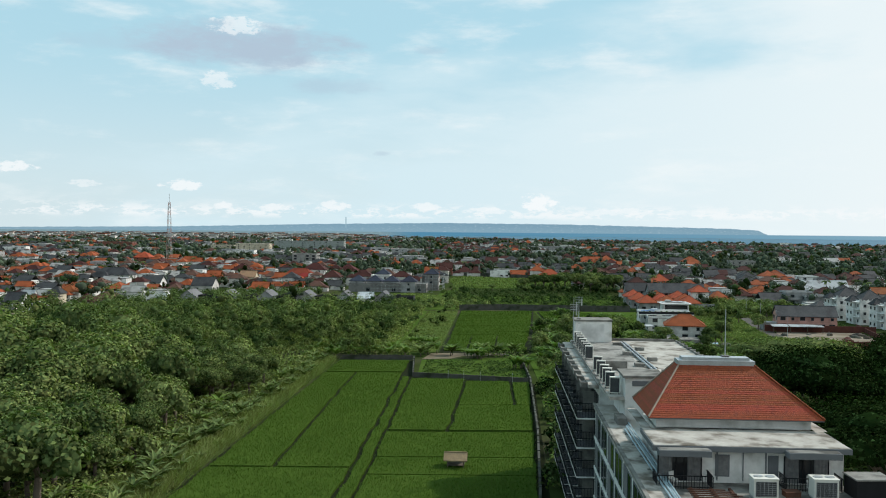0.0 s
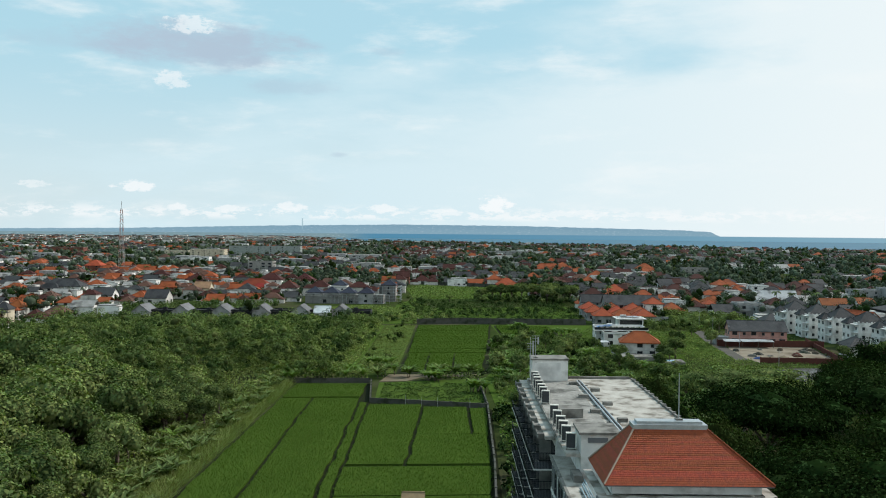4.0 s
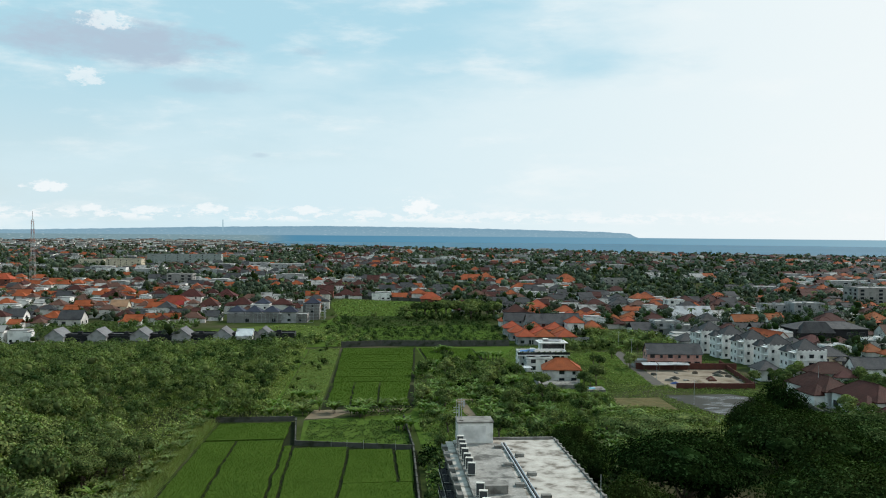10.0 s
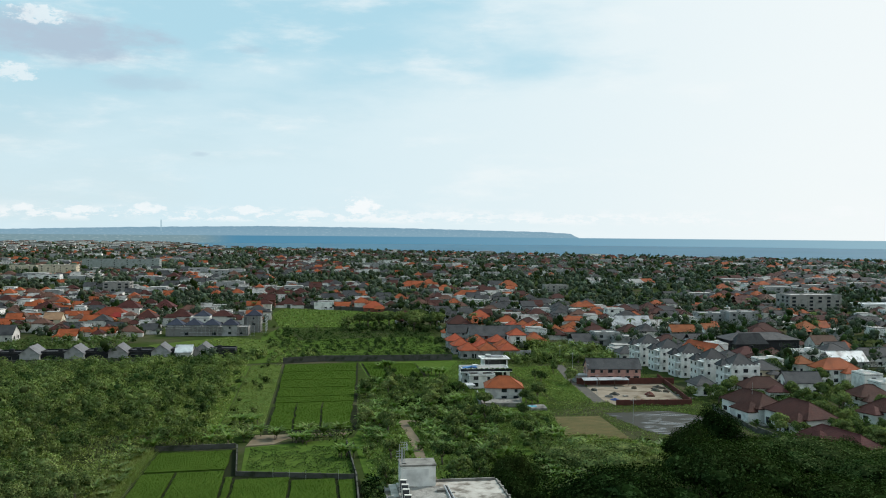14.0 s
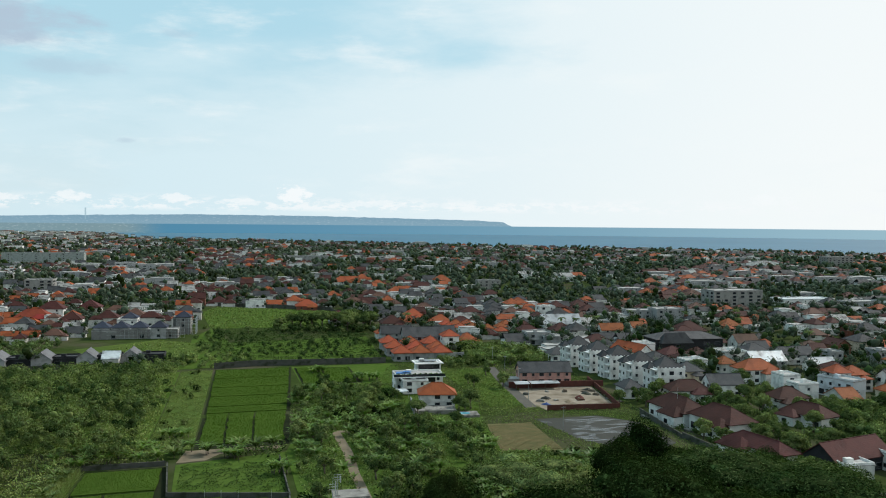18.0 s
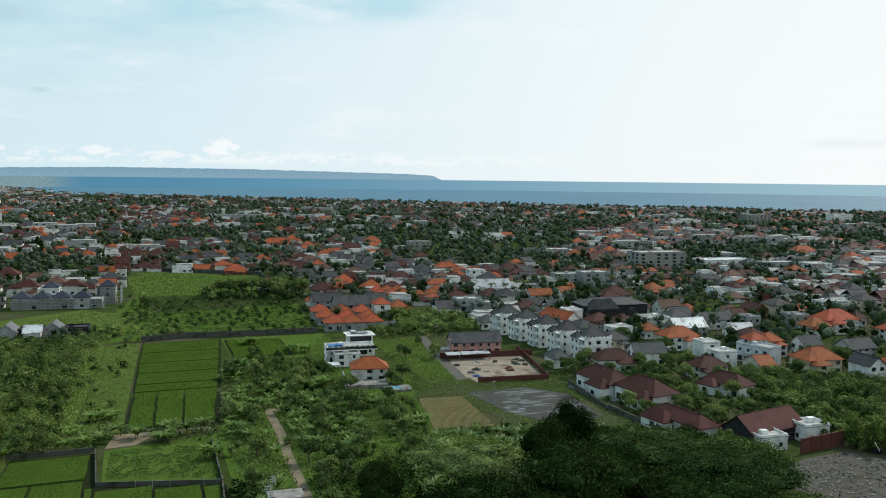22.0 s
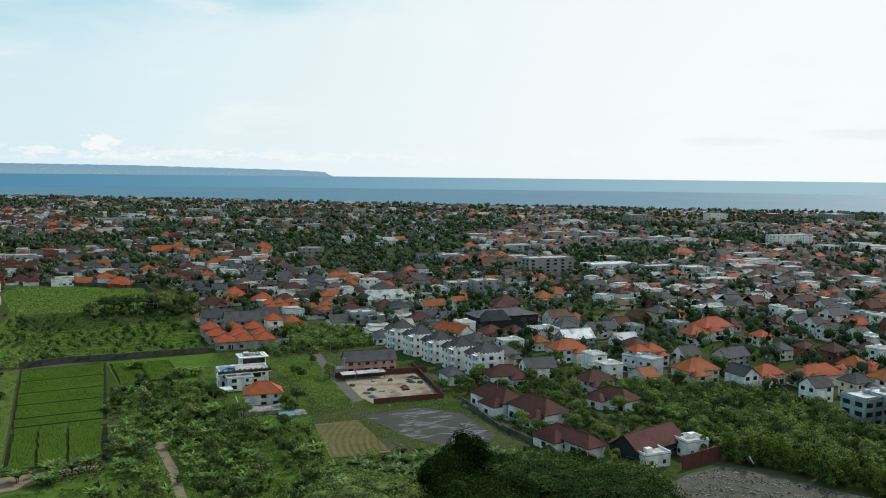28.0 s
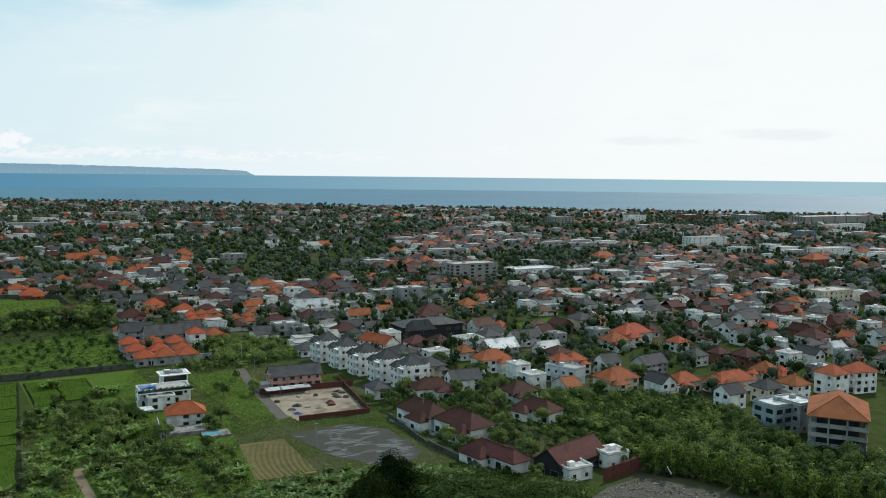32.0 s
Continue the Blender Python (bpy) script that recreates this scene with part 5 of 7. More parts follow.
            me.k = [0] * 8
            part("curtain", me, CURTAIN, w, "pale drawn curtain")
        rl = hotel_part("railing", [(a - 0.2, 3.0, 17.45, a + 4.0, 3.06, 17.52), (a - 0.2, 3.06, 17.45, a - 0.14, 4.8, 17.52), (a + 3.94, 3.06, 17.45, a + 4.0, 4.8, 17.52)], METAL_BLACK, th)
        hotel_part("bottom_rail", [(a - 0.2, 3.0, 16.62, a + 4.0, 3.06, 16.68)], METAL_BLACK, rl)
        for i in range(22):
            hotel_part("bar", [(a - 0.2 + i * 0.2, 3.01, 16.5, a - 0.16 + i * 0.2, 3.05, 17.45)], METAL_BLACK, rl)
        for i in range(9):
            for e in (-0.19, 3.95):
                hotel_part("bar", [(a + e, 3.1 + i * 0.2, 16.5, a + e + 0.04, 3.14 + i * 0.2, 17.45)], METAL_BLACK, rl)
    hotel_part("wall_panel", [(6.0, 4.82, 16.7, 6.1, 4.9, 18.9), (8.0, 4.82, 16.7, 8.06, 4.9, 18.9), (9.7, 4.82, 16.7, 9.8, 4.9, 18.9)], PAINT_GREY, th)
    w = hotel_part("window", [(5.9, 4.84, 17.0, 7.0, 4.9, 18.7)], PAINT_GREY, th)
    hotel_part("pane", [(6.15, 4.81, 17.1, 6.9, 4.838, 18.6)], CURTAIN, w)
    # a grey panel proud of the wall; its colour stands for a recess's shade
    hotel_part("recess", [(9.9, 4.85, 16.7, 10.7, 4.9, 18.7)], PAINT_GREY, th)
    # penthouse attic and tiled roof
    hotel_part("attic_wall", [(2.4, 10.4, 19.5, 15.1, 17.0, 20.5)], PAINT_WHITE, th)
    roof = part("roof", Mesh(), TILE_RED, th, "weathered red clay tiles with pale ridge mortar")
    e0, e1 = [(1.6, 9.5), (15.9, 9.5), (15.9, 17.8), (1.6, 17.8)], [(5.0, 14.0), (11.4, 14.0), (11.4, 15.6), (5.0, 15.6)]
    zl, zh, rows = 20.45, 24.25, 27
    for i in range(4):
        a0, a1, b0, b1 = Vector(e0[i]), Vector(e0[(i + 1) % 4]), Vector(e1[i]), Vector(e1[(i + 1) % 4])
        for r in range(rows):
            me = Mesh()
            t0, t1 = r / rows, (r + 1.12) / rows
            t1 = min(t1, 1.0)
            p = [(*a0.lerp(b0, t0), zl + (zh - zl) * t0 + 0.032), (*a1.lerp(b1, t0), zl + (zh - zl) * t0 + 0.032), (*a1.lerp(b1, t1), zl + (zh - zl) * t1 + 0.01), (*a0.lerp(b0, t1), zl + (zh - zl) * t1 + 0.01)]
            q = [(x, y, z - 0.032) for x, y, z in p]
            me.face(p)
            me.face((q[0], q[1], p[1], p[0]))
            me.face(q[::-1])
            part("tile_course", me, TILE_RED, roof)
        me = Mesh()
        me.tube((*a0, zl + 0.1), (*b0, zh + 0.05), 0.085, n=6)
        part("hip_tiles", me, RIDGE_CAP if i != 1 else TILE_RED, roof, "pale mortared hip tiles")
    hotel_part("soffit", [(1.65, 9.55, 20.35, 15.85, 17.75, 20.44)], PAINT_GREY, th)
    cap = hotel_part("ridge_cap", [(4.9, 13.9, 24.2, 11.5, 15.7, 24.6), (5.3, 14.2, 24.6, 11.1, 15.4, 24.85)], METAL_GREY, th, "grey metal ridge cap")
    # stair head behind the roof
    hotel_part("stair_head", [(1.9, 24.4, 17.0, 5.7, 28.6, 21.2)], PAINT_WHITE, th, "white stair head with a flat roof")
    hotel_part("stair_head_roof", [(1.7, 24.2, 21.2, 5.9, 28.8, 21.45)], CONCRETE, th)
    hotel_part("vent_panel", [(2.6, 24.3, 20.4, 4.6, 24.397, 20.9)], PAINT_GREY, th)
    # tank room at the far end
    hotel_part("tank_room", [(0.9, 67.2, 19.2, 6.3, 71.0, 22.3)], PAINT_WHITE, th, "white plant room on the roof")
    hotel_part("tank_room_roof", [(0.8, 67.1, 22.3, 6.4, 71.1, 22.55)], CONCRETE, th)
    hotel_part("door", [(1.3, 67.14, 19.3, 5.2, 67.2, 21.9)], wall_mat("white"), th)
    hotel_part("deck_kerb", [(1.85, 41.4, 19.2, 4.7, 43.6, 20.3)], CONCRETE, th, "low concrete box")
    return th


hotel = build_hotel()


def on_hotel(x, y, z, a=0):
    return HOTEL @ pose(x, y, z, 0, 0, a)


def condenser(m, w=0.95, d=0.42, h=1.35, label="upright cream air-conditioning unit with a dark grille"):
    th = thing("air_conditioner", m, label, "air conditioner", "roof air conditioners")
    me = Mesh()
    me.box(-w / 2, -d / 2, 0.12, w / 2, d / 2, h)
    part("casing", me, AC_BODY, th)
    me = Mesh()
    me.box(-w / 2 + 0.07, -d / 2 - 0.012, 0.2, w / 2 - 0.07, -d / 2 - 0.002, h - 0.1)
    part("grille", me, GRILLE, th)
    for a in (-w / 2 + 0.06, w / 2 - 0.14):
        me = Mesh()
        me.box(a, -d / 2, 0, a + 0.08, d / 2, 0.12)
        part("foot", me, METAL_BLACK, th)
    return th


first = condenser(on_hotel(1.15, 26.4, 19.21, -8), 1.05, 0.5, 1.75)
for y in (29.6, 32.0, 34.4, 37.4, 40.6):
    copy_thing(first, on_hotel(1.1, y, 19.24, -8))
for y in (49.8, 52.4, 54.6, 57.4, 60.2, 62.6, 65.0):
    copy_thing(first, on_hotel(1.0 + (y % 3) * 0.04, y, 19.24, -8))


def big_condenser(m):
    th = thing("rooftop_condenser", m, "large white roof condenser with a dark side grille and two fans", "air conditioner", "roof condensers")
    me = Mesh()
    me.box(-0.62, -0.55, 0.15, 0.62, 0.55, 1.68)
    me.box(-0.66, -0.59, 1.68, 0.66, 0.59, 1.76)
    part("casing", me, AC_BODY, th)
    me = Mesh()
    me.box(-0.52, -0.565, 0.25, 0.52, -0.553, 1.5)
    for i in range(9):
        me.box(-0.54, -0.58, 0.3 + i * 0.14, 0.54, -0.567, 0.33 + i * 0.14)
    for i in range(5):
        me.box(-0.54 + i * 0.26, -0.585, 0.25, -0.52 + i * 0.26, -0.582, 1.5)
    part("grille", me, GRILLE, th)
    me = Mesh()
    for i in range(8):
        me.box(-0.54, -0.592, 0.3 + i * 0.17, 0.54, -0.587, 0.318 + i * 0.17)
    for i in range(6):
        me.box(-0.54 + i * 0.21, -0.597, 0.25, -0.527 + i * 0.21, -0.593, 1.5)
    part("guard_wires", me, METAL_GREY, th)
    for a in (-0.3, 0.3):
        me = Mesh()
        me.tube((a, 0, 1.76), (a, 0, 1.82), 0.25, n=12)
        part("fan_guard", me, METAL_GREY, th)
    me = Mesh()
    me.box(-0.6, -0.5, 0, 0.6, 0.5, 0.15)
    part("base", me, METAL_GREY, th)
    return th


bc = big_condenser(on_hotel(8.55, 1.4, 16.5, 0))
bc.scale = (1.4, 1.1, 0.88)
bc2 = copy_thing(bc, on_hotel(12.9, 1.6, 16.5, 0))


def roof_clutter():
    th = thing("roof_pipes", HOTEL, "pale blue water pipes running along the ledge", "pipes")
    for i, (x, z) in enumerate(((1.16, 16.84), (1.36, 16.94), (1.56, 16.84), (1.72, 16.9))):
        me = Mesh()
        me.tube((x + 0.2 + 0.05 * i, 20.5 + 0.9 * i, z + 0.1), (x + 0.3, -2.5, z + 0.1), 0.075, n=8)
        part("pipe", me, METAL_BLUE, th)
    for y in (-1, 3, 7, 11, 15, 19):
        x = 1.7
        me = Mesh()
        me.box(x - 0.55, y, 16.75, x + 0.5, y + 0.2, 16.84)
        part("bracket", me, CONCRETE, th)
    th = thing("cable_duct", HOTEL, "dark and silver cable ducts crossing the roof deck", "duct")
    for i, dx in enumerate((0.0, 0.28, 0.52)):
        me = Mesh()
        me.tube((7.5 + dx, 66.5, 19.42), (7.7 + dx, 18.2, 19.42), 0.10 + 0.03 * (i == 0), n=6)
        part("duct", me, METAL_BLACK if i == 1 else METAL_GREY, th)
    for j in range(9):
        y = 24 + j * 4.9
        x = 7.6
        me = Mesh()
        me.box(x - 0.5, y, 19.2, x + 1.1, y + 0.35, 19.32)
        me.box(x - 1.5 + (j % 2) * 2.4, y + 0.6, 19.2, x - 0.3 + (j % 2) * 2.4, y + 1.5, 19.62)
        part("support", me, CONCRETE, th)
    th = thing("duct_box", HOTEL, "grey concrete upstand beside the ledge", "duct")
    me = Mesh()
    me.box(1.0, 23.0, 16.75, 1.95, 25.5, 17.4)
    part("upstand", me, CONCRETE, th)
    th = thing("pipe_rack", HOTEL, "rusty brown steel pipes lying on the terrace", "pipes")
    for i in range(5):
        me = Mesh()
        me.tube((3.2, 0.2 + i * 0.5, 16.75), (7.2 - i * 0.3, 0.4 + i * 0.45, 16.72), 0.055, n=6)
        part("pipe", me, RUSTY, th)
    for x in (3.5, 5.0, 6.4):
        me = Mesh()
        me.box(x, 0.4, 16.5, x + 0.2, 3.0, 16.66)
        part("sleeper", me, RUSTY, th)
    th = thing("roof_shed", on_hotel(16.4, 2.4, 16.5, 4), "dark metal plant box with a grey lid", "shed")
    me = Mesh()
    me.box(-1.3, -1.0, 0, 1.3, 1.0, 1.4)
    part("body", me, METAL_BLACK, th)
    me = Mesh()
    me.box(-1.4, -1.1, 1.4, 1.4, 1.1, 1.5)
    part("lid", me, CONCRETE, th)
    for x, z0, y, h, lab in ((9.2, 24.85, 15.0, 4.2, "thin lightning rod on the tiled roof"), (1.5, 22.55, 68.2, 3.4, "white antenna pole on the plant room"), (0.6, 19.3, 66.6, 6.6, "white aerial mast with crossbars beside the plant room")):
        th = thing("antenna", on_hotel(x, y, z0), lab, "antenna")
        me = Mesh()
        me.tube((0, 0, 0), (0, 0, h), 0.06, 0.035, n=6)
        part("pole", me, METAL_GREY, th)
        me = Mesh()
        me.box(-0.3, -0.3, 0, 0.3, 0.3, 0.12)
        part("base", me, CONCRETE, th)
        if x < 2:
            me = Mesh()
            for k in range(3):
                me.box(-0.55, -0.03, h * 0.72 + k * 0.4, 0.55, 0.03, h * 0.72 + k * 0.4 + 0.06)
            me.box(0.3, -0.1, h * 0.6, 0.5, 0.1, h * 0.9)
            part("crossbars", me, METAL_GREY, th)


roof_clutter()


def patio_chair(m):
    th = thing("patio_chair", m, "small white patio chair on the penthouse balcony", "chair", "patio chairs")
    for name, b in (("seat", (-0.25, -0.25, 0.40, 0.25, 0.25, 0.45)), ("backrest", (-0.25, 0.21, 0.45, 0.25, 0.26, 0.95))):
        me = Mesh()
        me.box(*b)
        part(name, me, PAINT_WHITE, th)
    for x in (-0.22, 0.18):
        for y in (-0.23, 0.19):
            me = Mesh()
            me.box(x, y, 0, x + 0.04, y + 0.04, 0.40)
            part("leg", me, PAINT_WHITE, th)
    return th


chair = patio_chair(on_hotel(2.6, 4.2, 16.5, 35))
for x, y, a in ((12.9, 4.1, 50), (13.9, 4.2, -30)):
    copy_thing(chair, on_hotel(x, y, 16.5, a))


def rust_box(x, y, w, d, h, label):
    th = thing("steel_box", on_hotel(x, y, 16.5, 5), label, "box")
    me = Mesh()
    me.box(-w / 2, -d / 2, 0, w / 2, d / 2, h)
    part("body", me, RUSTY, th)
    me = Mesh()
    me.box(-w / 2 - 0.04, -d / 2 - 0.04, h, w / 2 + 0.04, d / 2 + 0.04, h + 0.05)
    part("lid", me, RUSTY, th)


rust_box(10.7, 1.9, 1.1, 0.8, 0.35, "low rusty steel box on the terrace")


def field_hut():
    th = thing("field_hut", pose(2.2, 129.0, 0, 0, 0, -4), "small open field hut with a straw-coloured thatched roof", "hut")
    me = Mesh()
    me.gable(3.0, 2.4, 1.75, 0.75, 0.25, 0.14)
    part("roof", me, THATCH, th)
    for x in (-1.2, 1.2):
        for y in (-0.9, 0.9):
            me = Mesh()
            me.tube((x, y, -0.2), (x, y, 1.9), 0.07)
            part("post", me, BARK, th)
    me = Mesh()
    me.box(-1.3, -1.0, 0.7, 1.3, 1.0, 0.78)
    part("platform", me, BARK, th)


field_hut()


def lattice_mast(x, y, h):
    z = ground_z(x, y)
    th = thing("radio_mast", pose(x, y, z), "tall red and white steel lattice mast", "mast")
    red = material("mast_red", (0.42, 0.24, 0.20), 0.6, scale=1.0)
    n = 14
    for i in range(n):
        z0, z1 = h * i / n, h * (i + 1) / n
        a, b = 1.5 * (1 - i / n) + 0.9, 1.5 * (1 - (i + 1) / n) + 0.9
        me = Mesh()
        for sx, sy in ((-1, -1), (1, -1), (1, 1), (-1, 1)):
            me.tube((sx * a, sy * a, z0), (sx * b, sy * b, z1), 0.19, n=4)
            nx, ny = -sy, sx
            me.tube((sx * a, sy * a, z0), (nx * b, ny * b, z1), 0.09, n=4)
            me.tube((sx * b, sy * b, z1), (nx * b, ny * b, z1), 0.09, n=4)
        part("segment", me, red if i % 2 else METAL_GREY, th)
    me = Mesh()
    me.tube((0, 0, h), (0, 0, h + 8), 0.2, n=5)
    part("spire", me, METAL_GREY, th)


lattice_mast(-275, 870, 62)


# ---------------------------------------------------------------- plants
RNG = np.random.default_rng(7)


def crown_blobs(rng, r, h, z0, n=7, squash=0.55):
    out = []
    for i in range(n):
        a, q = rng.uniform(0, 2 * math.pi), r * math.sqrt(rng.uniform(0, 0.55))
        s = r * rng.uniform(0.34, 0.58)
        top = z0 + (h - z0) * (0.35 + 0.5 * rng.uniform(0, 1) * (1 - 0.6 * q / r))
        out.append((q * math.cos(a), q * math.sin(a), top, s, s * squash * rng.uniform(0.9, 1.3)))
    return out


def trunk_mesh(rng, h, r, spread, blobs):
    me = Mesh()
    fork = h * rng.uniform(0.32, 0.45)
    lean = (rng.uniform(-0.4, 0.4), rng.uniform(-0.4, 0.4))
    me.tube((0, 0, -0.4), (lean[0], lean[1], fork), r, r * 0.7, n=7)
    for b in blobs[:6]:
        mid = (b[0] * 0.5 + lean[0] * 0.5, b[1] * 0.5 + lean[1] * 0.5, fork + (b[2] - fork) * 0.6)
        me.tube((lean[0], lean[1], fork - 0.2), mid, r * 0.5, r * 0.32, n=5)
        me.tube(mid, (b[0], b[1], b[2] + b[4] * 0.4), r * 0.3, r * 0.1, n=4)
    return me.data("trunk", [BARK], True)


def tree_template(seed, r, h, leaves, size, mats, flat=0.0, squash=0.6, n=8, low=0.3):
    rng = np.random.default_rng(seed)
    blobs = crown_blobs(rng, r, h, h * low, n, squash)
    crown = cloud_mesh("crown", rng, blobs, leaves, size, mats, flat, wide=1.15, core=0.62)
    return trunk_mesh(rng, h, 0.035 * h + 0.05, r, blobs), crown


def tree(tp, x, y, s, turn, label, group="", name="tree", sz=None):
    th = thing(name, pose(x, y, ground_z(x, y), 0, 0, turn) @ Matrix.Diagonal((s, s, sz or s, 1)), label, "tree", group)
    part("trunk", tp[0], [], th)
    part("crown", tp[1], [], th)
    return th


BROAD = [tree_template(11 + i, 4.2, 11.0, 3000, 0.46, [LEAF_MID, LEAF_LIGHT, LEAF_MID, LEAF_LIGHT, LEAF_DEEP], squash=0.85, n=15) for i in range(3)]
BROAD += [tree_template(21 + i, 3.8, 9.0, 2200, 0.46, [LEAF_MID, LEAF_LIGHT, LEAF_MID], squash=0.9, n=14) for i in range(2)]
SMALL = [tree_template(31 + i, 2.6, 6.0, 1100, 0.42, [LEAF_MID, LEAF_LIGHT, LEAF_DEEP], squash=0.9, low=0.2) for i in range(2)]
SMALL += [tree_template(41, 2.4, 5.0, 1000, 0.42, [LEAF_LIGHT, LEAF_MID], squash=0.9, low=0.15)]
# mostly LEAF_DARK, so the shade over these crowns sits in their colour
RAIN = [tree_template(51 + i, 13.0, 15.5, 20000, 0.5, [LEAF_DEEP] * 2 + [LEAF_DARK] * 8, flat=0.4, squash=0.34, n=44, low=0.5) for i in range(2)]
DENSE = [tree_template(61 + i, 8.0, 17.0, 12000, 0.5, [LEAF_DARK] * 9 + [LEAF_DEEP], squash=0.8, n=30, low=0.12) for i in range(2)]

RAIN_MID = [tree_template(57, 13.0, 15.5, 18000, 0.5, [LEAF_DEEP] * 5 + [LEAF_DARK] * 2 + [LEAF_MID], flat=0.4, squash=0.32, n=44, low=0.5)]
RAIN_LIGHT = [tree_template(55, 12.0, 13.5, 13000, 0.46, [LEAF_MID, LEAF_DEEP, LEAF_MID, LEAF_MID, LEAF_LIGHT], flat=0.5, squash=0.2, n=40, low=0.6)]
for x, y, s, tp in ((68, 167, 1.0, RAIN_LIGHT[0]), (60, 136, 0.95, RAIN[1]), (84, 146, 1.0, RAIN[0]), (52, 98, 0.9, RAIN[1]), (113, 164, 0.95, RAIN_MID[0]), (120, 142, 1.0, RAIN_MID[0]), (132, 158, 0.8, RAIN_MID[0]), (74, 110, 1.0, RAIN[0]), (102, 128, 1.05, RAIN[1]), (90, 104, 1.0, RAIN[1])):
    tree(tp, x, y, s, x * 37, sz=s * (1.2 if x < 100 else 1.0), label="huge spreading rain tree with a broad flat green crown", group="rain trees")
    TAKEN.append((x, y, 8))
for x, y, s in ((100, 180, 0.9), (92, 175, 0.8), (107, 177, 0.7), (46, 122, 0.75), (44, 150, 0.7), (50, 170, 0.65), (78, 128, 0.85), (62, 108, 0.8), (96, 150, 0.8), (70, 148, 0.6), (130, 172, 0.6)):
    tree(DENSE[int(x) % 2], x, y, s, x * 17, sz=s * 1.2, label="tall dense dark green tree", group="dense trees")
    TAKEN.append((x, y, 6))

for x, y in ((37.6, 182), (38.2, 190), (38.6, 198), (38.9, 206), (39.0, 214), (40, 222), (40.6, 230), (41, 238), (41.3, 246), (41.4, 254), (41.6, 262), (47, 264.5), (53, 264.5)):
    TAKEN.append((x, y, 2.6))

JUNGLE = [(-44, 100), (-42, 128), (-38, 150), (-36, 192), (-31, 236), (-9, 238), (-6, 255), (-14, 256), (-7, 392), (-20, 396), (-150, 398), (-150, 100)]


def fill(poly, step_m, seed, jitter=0.45):
    rng = random.Random(seed)
    xs, ys = [p[0] for p in poly], [p[1] for p in poly]
    out = []
    y = min(ys)
    while y < max(ys):
        x = min(xs)
        while x < max(xs):
            a, b = x + rng.uniform(-jitter, jitter) * step_m, y + rng.uniform(-jitter, jitter) * step_m
            if inside(a, b, poly):
                out.append((a, b, rng.random(), rng.random()))
            x += step_m
        y += step_m
    return out


def jungle():
    count = 0
    joined = []
    for x, y, u, v in fill(JUNGLE, 5.6, 3):
        if math.degrees(math.atan2(x, y)) < -31 or not free(x, y, 1):
            continue
        edge = min(1.0, max(0.0, (-38 - x) / 26)) if y < 238 else min(1.0, max(0.1, (-13 - x) / 14))
        big = noise.noise((x / 22, y / 22, 1)) * 0.6 + edge * (0.75 + 0.5 * u * u)
        if y > 300:
            big = min(big, 0.5 if y < 345 else 0.23)
        if big < 0.22:
            continue
        hgt = (4.0 if y < 345 else 2.2) + 8.0 * big + (3 if y < 345 else 1) * u
        if count < 190 and y < 200:
            tp = BROAD[int(v * 4.99)] if hgt > 7.5 else SMALL[int(v * 2.99)]
            base = 11.0 if tp in BROAD[:3] else (9.0 if tp in BROAD else 6.0)
            tree(tp, x, y, hgt / base * (0.9 + 0.3 * v), v * 360, "leafy green tree in the thicket", "thicket trees")
            count += 1
        else:
            tall = 1.0 if y > 345 else 0.65 + 0.7 * v
            for b in range(4):
                r = (1.3 + 1.9 * u) * (1.0 if b == 0 else 0.62)
                joined.append((x + RNG.uniform(-2.2, 2.2) * (b > 0), y + RNG.uniform(-2.2, 2.2) * (b > 0), ground_z(x, y) + hgt * tall * (0.72 if b == 0 else RNG.uniform(0.3, 0.6)), r, r * 0.85))
    if joined:
        ob = part("thicket_canopy", clump_mesh("thicket_canopy", RNG, joined, 100, 0.62, [LEAF_MID, LEAF_DEEP, LEAF_MID, LEAF_LIGHT, LEAF_LIGHT], 1, 1.1, 0.40), [])
        tagged(ob, "dense mixed green thicket canopy", "thicket", kind="stuff")


jungle()


BARE = [[(109.5, 268), (133, 269), (142, 256), (138, 226), (122, 214), (111.5, 238)], [(91, 264), (106, 263), (101, 225), (83, 227)], [(117.5, 302), (119.5, 281), (146, 278), (156, 325), (128, 332)],
        [(113.5, 286), (118, 286), (125.5, 338), (132, 372), (128, 373), (121, 338)], [(36.5, 180), (38.8, 180), (40.2, 216), (42.2, 238), (42.8, 263), (55, 263), (55, 265.4), (40.2, 266), (39.4, 238), (37.6, 216)],
        [(41.2, 338), (66, 347), (67, 388), (42.5, 391)], [(-1, 252), (26, 252.5), (41.5, 393.5), (8.2, 393.5)], [(-5, 247), (22, 247.5), (24, 251), (-3, 251)]]


